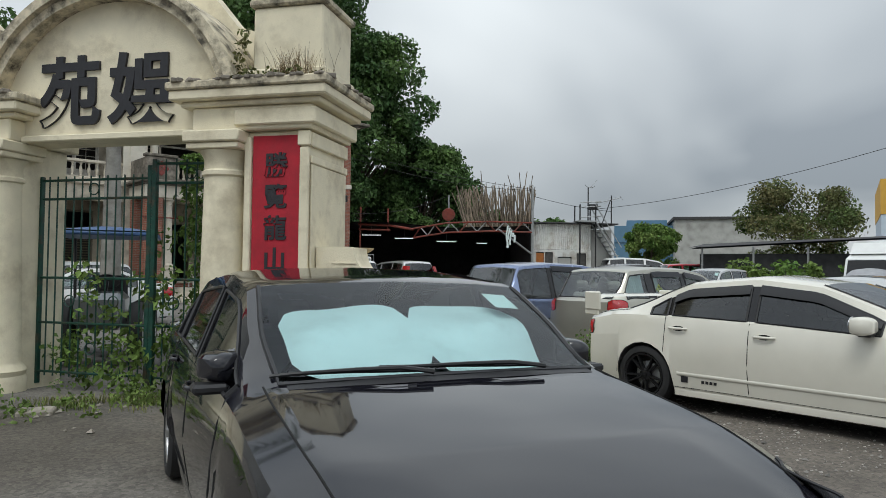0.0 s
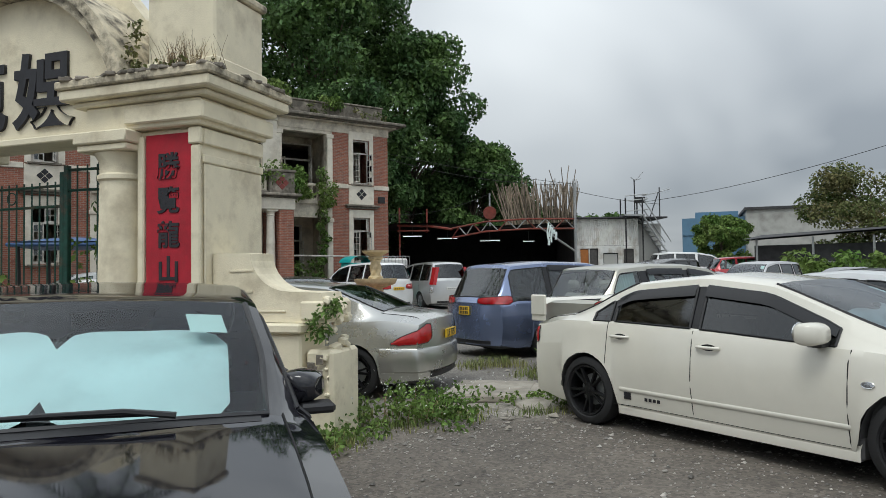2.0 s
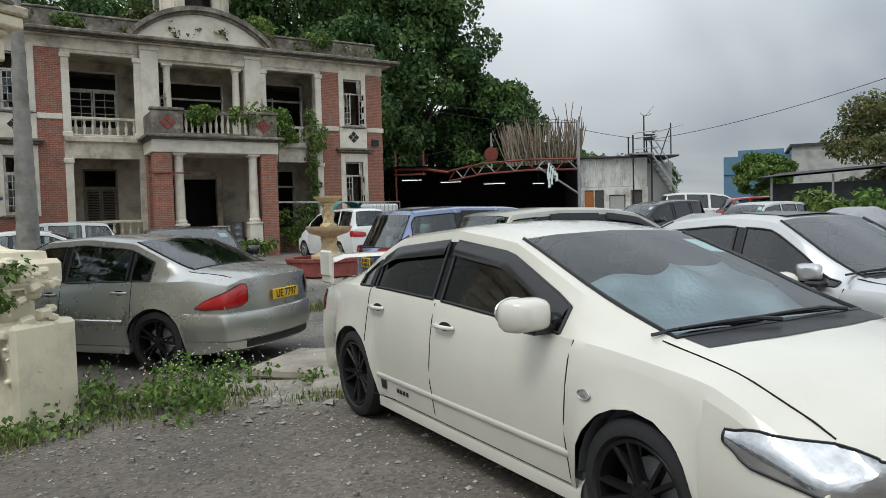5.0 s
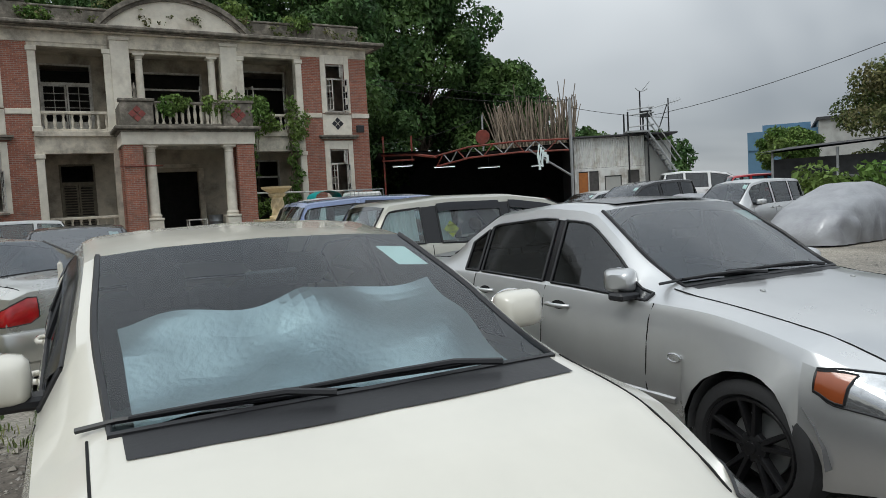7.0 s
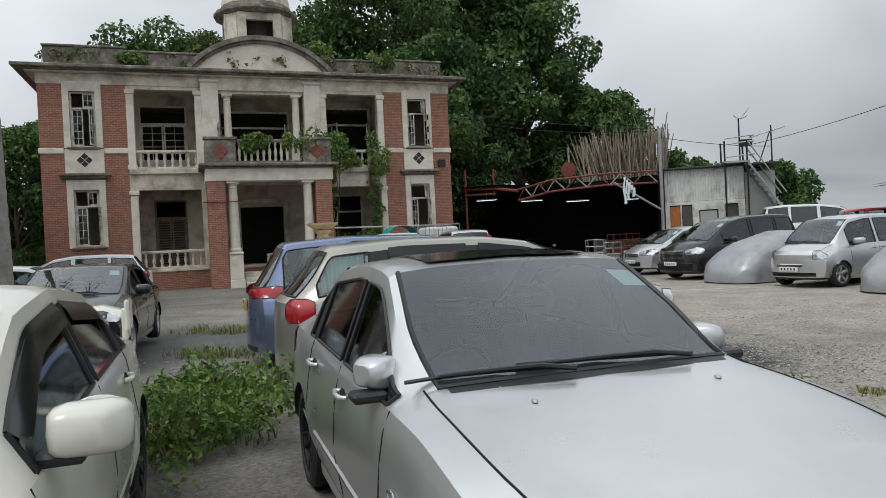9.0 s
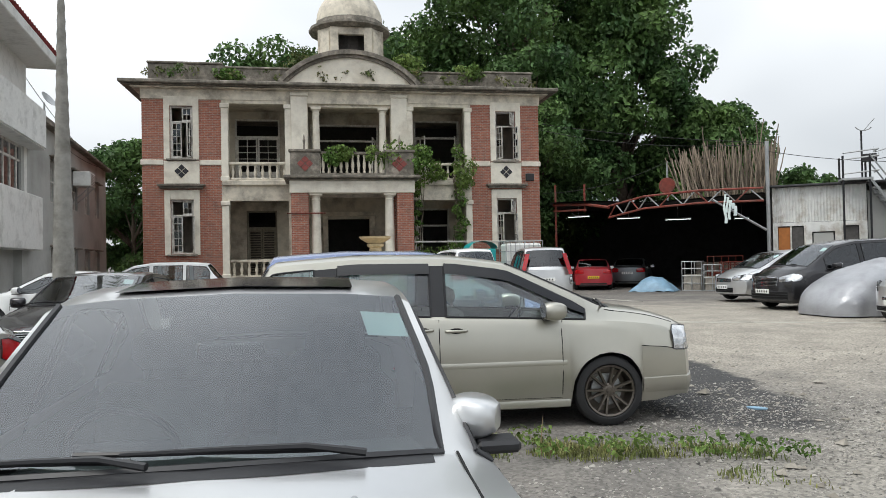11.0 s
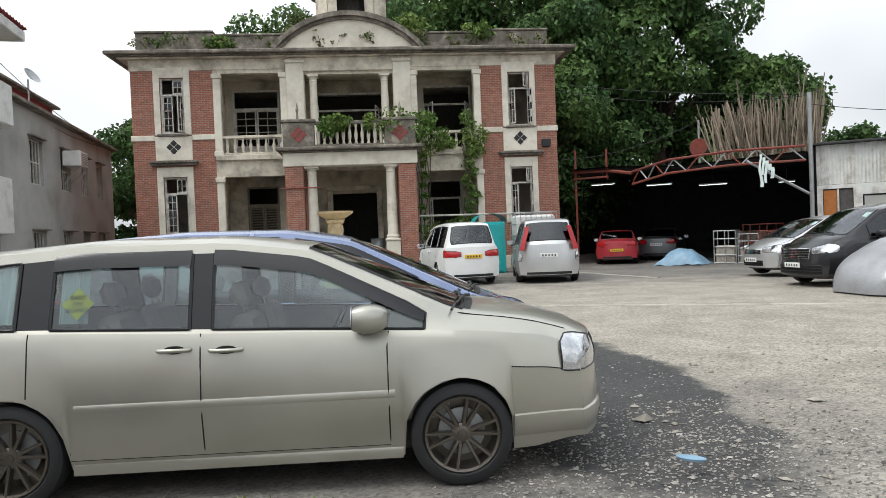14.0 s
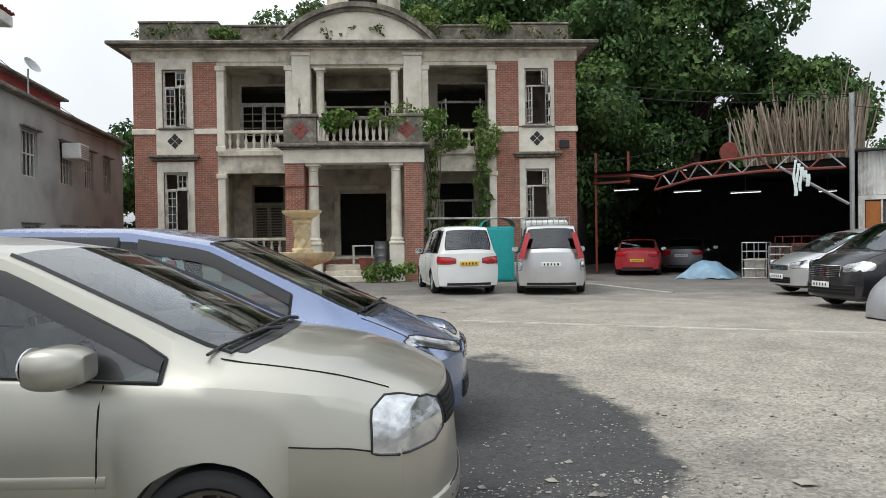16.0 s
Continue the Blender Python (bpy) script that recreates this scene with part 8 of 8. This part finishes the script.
for k in range(10):
    for z in (6.5, 10, 15):
        bm = BM()
        box(bm, 4 + 4.6 * k, 6 + 4.6 * k, -0.2, -0.11, z, z + 1.8)
        part("window", bm, M_TRIM if z < 14 else M_WHITETILE, yb)
rng = random.Random(4)
foliage("shrub_bank", "rough green shrubs along the low shed", "shrubs", [(lerp(13, 20, rng.random()), 31.3 + rng.uniform(-1.0, 1.2), rng.uniform(0.3, 1.7), rng.uniform(0.4, 0.8)) for _ in range(30)], 120, 0.16, 33, M_LEAF_LIT)
foliage("shrub_bank", "rough green shrubs beyond the back row", "shrubs", [(lerp(15.5, 25, rng.random()), 43 + rng.uniform(-2, 3), rng.uniform(0.4, 1.6), rng.uniform(0.7, 1.1)) for _ in range(30)], 130, 0.18, 34, M_LEAF_LIT)

# ---- overhead cables ----
def cable(label, a, b, sag, r=0.012):
    bm = BM()
    a, b = V(a), V(b)
    tube(bm, [lerp(a, b, k / 16) - V((0, 0, sag * 4 * (k / 16) * (1 - k / 16))) for k in range(17)], r, 5)
    tagged(part("cable", bm, M_CABLE), label, "cable", "overhead cables")


cable("black overhead cable from the villa to the corner pole", (-5.0, 38.3, 7.6), (4.8, 37.8, 5.9), 0.35)
cable("black overhead cable from the villa to the corner pole", (-5.0, 38.3, 7.9), (4.8, 37.8, 5.95), 0.15)
cable("black overhead cable along the shed front", (-5.0, 38.3, 4.6), (0.3, 40.4, 5.85), 0.35)
cable("black overhead cable across the yard", (8.05, 39.0, 5.0), (22, 19, 8.5), 0.9)
cable("black overhead cable across the yard", (4.8, 37.8, 5.6), (9.3, 38.8, 4.9), 0.1)
cable("black overhead cable beside the grey building", (-16.9, 21.2, 6.6), (-26.6, 30.2, 6.75), 0.3)
cable("black overhead cable beside the grey building", (-13.5, 18.1, 8.3), (-26.8, 30.4, 6.75), 0.5)

# ---- behind the gate ----
tc = thing("tractor", "small blue-canopied tractor parked behind the gate", "tractor", pose(-5.6, 11.8, 0, 0, 0, -70))
bm = BM()
rows = []
for x in np.linspace(-0.9, 0.9, 9):
    rows.append([(x, y, 2.02 + 0.1 * (1 - (x / 0.9) ** 2) * (1 - (y / 0.75) ** 2)) for y in np.linspace(-0.75, 0.75, 9)])
quads(bm, rows)
box(bm, -0.92, 0.92, -0.77, 0.77, 1.94, 2.0, 0.02)
part("canopy", bm, material("blue_canopy", (0.05, 0.11, 0.26), 0.5, vary=0.15), tc, "faded blue canopy", smooth=40)
for x in (-0.75, 0.75):
    for y in (-0.6, 0.6):
        bm = BM()
        tube(bm, [(x, y, 0.7), (x * 1.05, y * 1.05, 1.96)], 0.025)
        part("canopy_post", bm, M_BLACKPLASTIC, tc)
bm = BM()
box(bm, 0.2, 1.4, -0.35, 0.35, 0.5, 1.05, 0.1)
box(bm, -0.9, 0.3, -0.5, 0.5, 0.45, 0.7, 0.06)
part("body", bm, P_GREY, tc)
bm = BM()
box(bm, -0.6, -0.1, -0.25, 0.25, 0.72, 0.85, 0.05)
box(bm, -0.65, -0.52, -0.25, 0.25, 0.85, 1.3, 0.05)
part("seat", bm, M_BLACKPLASTIC, tc)
bm = BM()
ring = Matrix.Translation((0.2, 0, 1.2)) @ Matrix.Rotation(radians(-35), 4, "Y")
tube(bm, [ring @ V((0.2 * math.cos(a), 0.2 * math.sin(a), 0)) for a in np.linspace(0, 2 * math.pi, 21)], 0.015)
tube(bm, [(0.2, 0, 1.2), (0.5, 0, 0.95)], 0.02)
part("steering_wheel", bm, M_BLACKPLASTIC, tc)
tyre, rim, disc = wheel_meshes(0.45, "plain")
for x, y in ((-0.6, 0.62), (-0.6, -0.62), (1.0, 0.5), (1.0, -0.5)):
    w = part("wheel", tyre, M_TYRE, tc)
    w.matrix_local = pose(x, y, 0.45, 0, 0, 0 if y < 0 else 180)
    part("rim", rim, M_TYRE, w)


# ---- trees ----
make_tree("tree", "tall dense dark green tree behind the villa", -14.0, 57, 27, 8.7, 90, 380, 0.34, 21, M_LEAF, 0.2)
make_tree("tree", "tall dense dark green tree behind the villa", -7.4, 60, 22, 5.7, 76, 330, 0.34, 22, M_LEAF, 0.16)
make_tree("tree", "broad dark green tree behind the open shed", -1.7, 61, 12.5, 4.4, 64, 330, 0.32, 23, M_LEAF, 0.14)
make_tree("tree", "tall dense dark green tree behind the villa", -24, 56, 21, 8, 70, 320, 0.34, 24, M_LEAF, 0.2)
make_tree("tree", "dark green tree beside the villa", -10.5, 50, 15, 5.0, 64, 320, 0.3, 25, M_LEAF, 0.14)
make_tree("tree", "dark tree beyond the grey building", -33, 47, 12, 6.5, 44, 230, 0.36, 26, M_LEAF, 0.12)
make_tree("tree", "bright green tree in the gap beside the villa", -24.5, 36.5, 6.5, 3.0, 30, 200, 0.22, 27, M_LEAF_LIT, 0.12)
make_tree("tree", "scrubby tree with browning leaves beside the low shed", 20.2, 39.5, 6.3, 3.2, 50, 260, 0.15, 28, M_LEAF_DRY, 0.12)
make_tree("tree", "low rounded green tree by the warehouse", 36.3, 122, 9.8, 4.6, 44, 240, 0.4, 29, M_LEAF_LIT, 0.1)
for k, (x, y, h, s) in enumerate([(4.5, 80, 9.5, 4.5), (12.5, 84, 7, 4.5), (-4, 80, 14, 7)]):
    make_tree("tree", "distant dark green tree on the skyline", x, y, h, s, 26, 170, 0.4, 40 + k, M_LEAF, 0.1)
make_tree("tree", "dark green tree behind the villa's far corner", -29.5, 47, 18.5, 5.6, 60, 280, 0.32, 61, M_LEAF, 0.2)
make_tree("tree", "rounded dark tree in the gap beside the villa", -31, 35, 9.6, 3.4, 44, 260, 0.24, 62, M_LEAF, 0.1)
make_tree("tree", "rounded dark tree in the gap beside the villa", -36, 40, 10.5, 4.5, 44, 240, 0.28, 63, M_LEAF, 0.1)


# ---- weeds, grass and stones ----
def grass_patch(name, label, spots, count, height, seed, mat, spread=1.0):
    """Many thin bent blades, thickest towards each (x, y, rx, ry) spot's middle."""
    rng = np.random.default_rng(seed)
    vs, fs = [], []
    for x0, y0, rx, ry in spots:
        n = int(count * rx * ry)
        for _ in range(n):
            r, a = math.sqrt(rng.random()) * rng.uniform(0.6, 1.12), rng.uniform(0, 6.283)
            x, y = x0 + rx * r * math.cos(a), y0 + ry * r * math.sin(a)
            if noise.noise(V((x * 1.7, y * 1.7, seed))) < -0.12:
                continue
            h = height * rng.uniform(0.35, 1.15) * (1.15 - 0.6 * r)
            b = rng.uniform(0, 6.283)
            lx, ly = math.cos(b) * h * rng.uniform(0.2, 0.8), math.sin(b) * h * rng.uniform(0.2, 0.8)
            w = rng.uniform(0.003, 0.006)
            wx, wy = -math.sin(b) * w, math.cos(b) * w
            z = ground_z(x, y)
            i = len(vs)
            vs += [(x - wx, y - wy, z), (x + wx, y + wy, z), (x + lx * 0.4 + wx, y + ly * 0.4 + wy, z + h * 0.7), (x + lx * 0.4 - wx, y + ly * 0.4 - wy, z + h * 0.7), (x + lx, y + ly, z + h)]
            fs += [(i, i + 1, i + 2, i + 3), (i + 3, i + 2, i + 4)]
    me = bpy.data.meshes.new(name)
    me.from_pydata(vs, [], fs)
    me.materials.append(mat)
    tagged(part(name, me, mat), label, "grass", kind="stuff")


grass_patch("grass", "patchy green grass by the broken gate wall", [(-0.25, 6.95, 0.8, 0.45), (0.5, 8.15, 0.8, 0.85), (-0.6, 6.55, 0.6, 0.35), (1.75, 8.35, 0.5, 0.3), (2.1, 10.3, 0.4, 0.3), (-3.2, 7.5, 1.3, 0.5), (-4.8, 6.6, 0.6, 0.6)], 2200, 0.12, 51, M_GRASS)
grass_patch("grass", "green weeds between the white and silver sedans", [(2.9, 10.3, 0.6, 0.8), (2.0, 11.4, 0.6, 0.5), (1.2, 12.4, 0.7, 0.5), (-0.5, 14.6, 1.0, 0.5), (-2.6, 17.2, 1.2, 0.5)], 1800, 0.2, 52, M_GRASS)
grass_patch("grass", "strip of green grass beside the champagne car", [(5.0, 12.3, 0.45, 0.2), (5.6, 12.65, 0.5, 0.22), (6.2, 12.95, 0.5, 0.24), (6.8, 13.25, 0.45, 0.2), (7.3, 13.35, 0.4, 0.18), (8.0, 13.2, 0.5, 0.16), (4.4, 11.9, 0.35, 0.16), (9.3, 12.9, 0.6, 0.3), (6.0, 12.7, 1.6, 0.3)], 4200, 0.075, 53, M_GRASS)
grass_patch("dry_grass", "tall seeded grass stalks", [(5.3, 12.5, 0.6, 0.15), (4.6, 12.1, 0.4, 0.15), (0.5, 8.1, 0.5, 0.5), (3.0, 9.8, 0.5, 0.5)], 240, 0.34, 54, M_STRAW)
rng = random.Random(12)
foliage("weed_patch", "low leafy green weeds at the foot of the gate wall", "weeds", [(-0.3 + rng.uniform(-0.7, 0.6), 6.9 + rng.uniform(-0.4, 0.35), 0.04, 0.13) for _ in range(56)] + [(0.5 + rng.gauss(0, 0.38), 8.1 + rng.gauss(0, 0.42), rng.uniform(0.02, 0.22), 0.14) for _ in range(48)] + [(1.8 + rng.gauss(0, 0.25), 8.85 + rng.gauss(0, 0.2), 0.05, 0.1) for _ in range(12)], 34, 0.035, 55, M_LEAF_LIT, 0.7)
foliage("weed_patch", "thick leafy green weeds between two sedans", "weeds", [(2.95 + rng.gauss(0, 0.34), 10.2 + rng.gauss(0, 0.45), rng.uniform(0.02, 0.5), 0.18) for _ in range(110)], 46, 0.036, 56, M_LEAF_LIT, 0.8)
foliage("weed_patch", "leafy weeds and litter before the iron gate", "weeds", [(-3.3 + rng.gauss(0, 0.9), 7.5 + rng.gauss(0, 0.35), 0.04, 0.14) for _ in range(40)] + [(-4.6 + rng.gauss(0, 0.5), 6.5 + rng.gauss(0, 0.4), 0.03, 0.12) for _ in range(24)], 30, 0.035, 57, M_LEAF_LIT, 0.6)
fl = np.random.default_rng(9)
pts = np.stack([fl.normal(0.5, 0.42, 150), fl.normal(8.35, 0.4, 150), fl.uniform(0.2, 0.36, 150)], 1)
tagged(part("wild_flowers", leaf_mesh("wild_flowers", np.repeat(pts, 3, 0), 0.011, fl, M_FLOWER, 0, 1.0), M_FLOWER), "tiny white daisies on thin stalks among weeds", "flowers", kind="stuff")


def stone_field(name, label, spots, sizes, seed, mat):
    rng = np.random.default_rng(seed)
    vs, fs = [], []
    for x0, y0, rx, ry, n in spots:
        for _ in range(n):
            r, a = math.sqrt(rng.random()), rng.uniform(0, 6.283)
            x, y = x0 + rx * r * math.cos(a), y0 + ry * r * math.sin(a)
            s = rng.uniform(*sizes) * (1 if rng.random() > 0.06 else 2.2)
            z = ground_z(x, y)
            i = len(vs)
            q = rng.uniform(0.6, 1.2, 6)
            t = rng.uniform(0, 6.283)
            c, d = math.cos(t), math.sin(t)
            vs += [(x + c * s * q[0], y + d * s * q[0], z + 0.2 * s), (x - d * s * q[1] * 0.8, y + c * s * q[1] * 0.8, z + 0.2 * s), (x - c * s * q[2], y - d * s * q[2], z + 0.2 * s), (x + d * s * q[3] * 0.8, y - c * s * q[3] * 0.8, z + 0.2 * s), (x + 0.3 * s, y, z + s * 0.75 * q[4]), (x, y, z - s * 0.3)]
            fs += [(i, i + 1, i + 4), (i + 1, i + 2, i + 4), (i + 2, i + 3, i + 4), (i + 3, i, i + 4)]
    me = bpy.data.meshes.new(name)
    me.from_pydata(vs, [], fs)
    me.materials.append(mat)
    tagged(part(name, me, mat), label, "gravel", kind="stuff")


M_GRAVEL = leafy("gravel_stones", (0.2, 0.19, 0.175), (0.4, 0.375, 0.34), 9.0)
stone_field("gravel", "loose grey gravel over worn asphalt", [(8.2, 13.6, 2.6, 2.6, 9000), (6.0, 10.9, 2.2, 1.0, 3500), (2.0, 6.6, 2.2, 1.7, 2200), (0.6, 7.6, 2.4, 1.0, 1200), (7.0, 15.0, 1.4, 1.8, 3500), (8.5, 17.5, 3.5, 3.5, 3000)], (0.006, 0.017), 61, M_GRAVEL)
stone_field("rubble", "broken pale stones and litter lying about", [(7.6, 14.6, 2.2, 2.5, 70), (1.3, 8.2, 1.2, 0.8, 26), (-3.8, 6.8, 1.5, 0.9, 22), (0.5, 13, 2.2, 1.8, 60), (5, 22, 6, 5, 60)], (0.025, 0.05), 62, M_CONCRETE)
# flat concrete slabs at the entrance
for k, (x, y, w, d, t) in enumerate([(2.05, 9.3, 0.62, 0.8, 12), (1.25, 9.65, 0.5, 0.55, -8), (-3.95, 6.9, 0.16, 0.12, 20), (-4.9, 6.4, 0.3, 0.25, 5)]):
    bm = BM()
    box(bm, -w, w, -d, d, -0.06, 0.035, 0.02)
    ob = tagged(part("concrete_slab", bm, M_CONCRETE), "worn pale concrete slab set flush in the ground", "slab", "slabs at the entrance")
    ob.matrix_world = pose(x, y, 0.006 * k, 0, 0, t)
for label, a, b, w in (("long pale concrete joint across the yard", (0.6, 22.5), (11.0, 25.5), 0.07), ("pale concrete edging before the shed", (-2.2, 33.2), (1.6, 30.6), 0.06)):
    a, b = V(a), V(b)
    side = V((-(b - a).y, (b - a).x)).normalized() * w
    bm = BM()
    rows = []
    for k in range(41):
        p = lerp(a, b, k / 40) + side * 0.9 * noise.noise(V((k * 0.7, w, 3.0)))
        z = ground_z(p.x, p.y)
        rows.append([(*(p - side), z - 0.02), (*(p - side * 0.8), z + 0.014), (*(p + side * 0.8), z + 0.014), (*(p + side), z - 0.02)])
    quads(bm, rows)
    tagged(part("concrete_edging", bm, M_PALECONCRETE, smooth=30), label, "edging")
bm = BM()
lathe(bm, [(0.001, 0.0), (0.1, 0.004), (0.11, 0.02), (0.001, 0.03)], 12, Matrix.Translation((6.95, 14.6, 0)) @ Matrix.Diagonal((0.9, 0.45, 1, 1)))
tagged(part("litter", bm, M_BLUETARP), "crushed pale blue plastic litter on the gravel", "litter")
foliage("weed_patch", "low leafy weeds along the grass strip", "weeds", [(lerp(4.6, 7.6, rng.random()), 12.15 + 0.0 + rng.gauss(0, 0.1), 0.02, 0.08) for _ in range(1)] + [(5.0 + 2.4 * k / 30 + rng.gauss(0, 0.06), 12.3 + 1.05 * k / 30 + rng.gauss(0, 0.12), rng.uniform(0.0, 0.05), rng.uniform(0.06, 0.12)) for k in range(31)], 26, 0.028, 58, M_LEAF_LIT, 0.6)
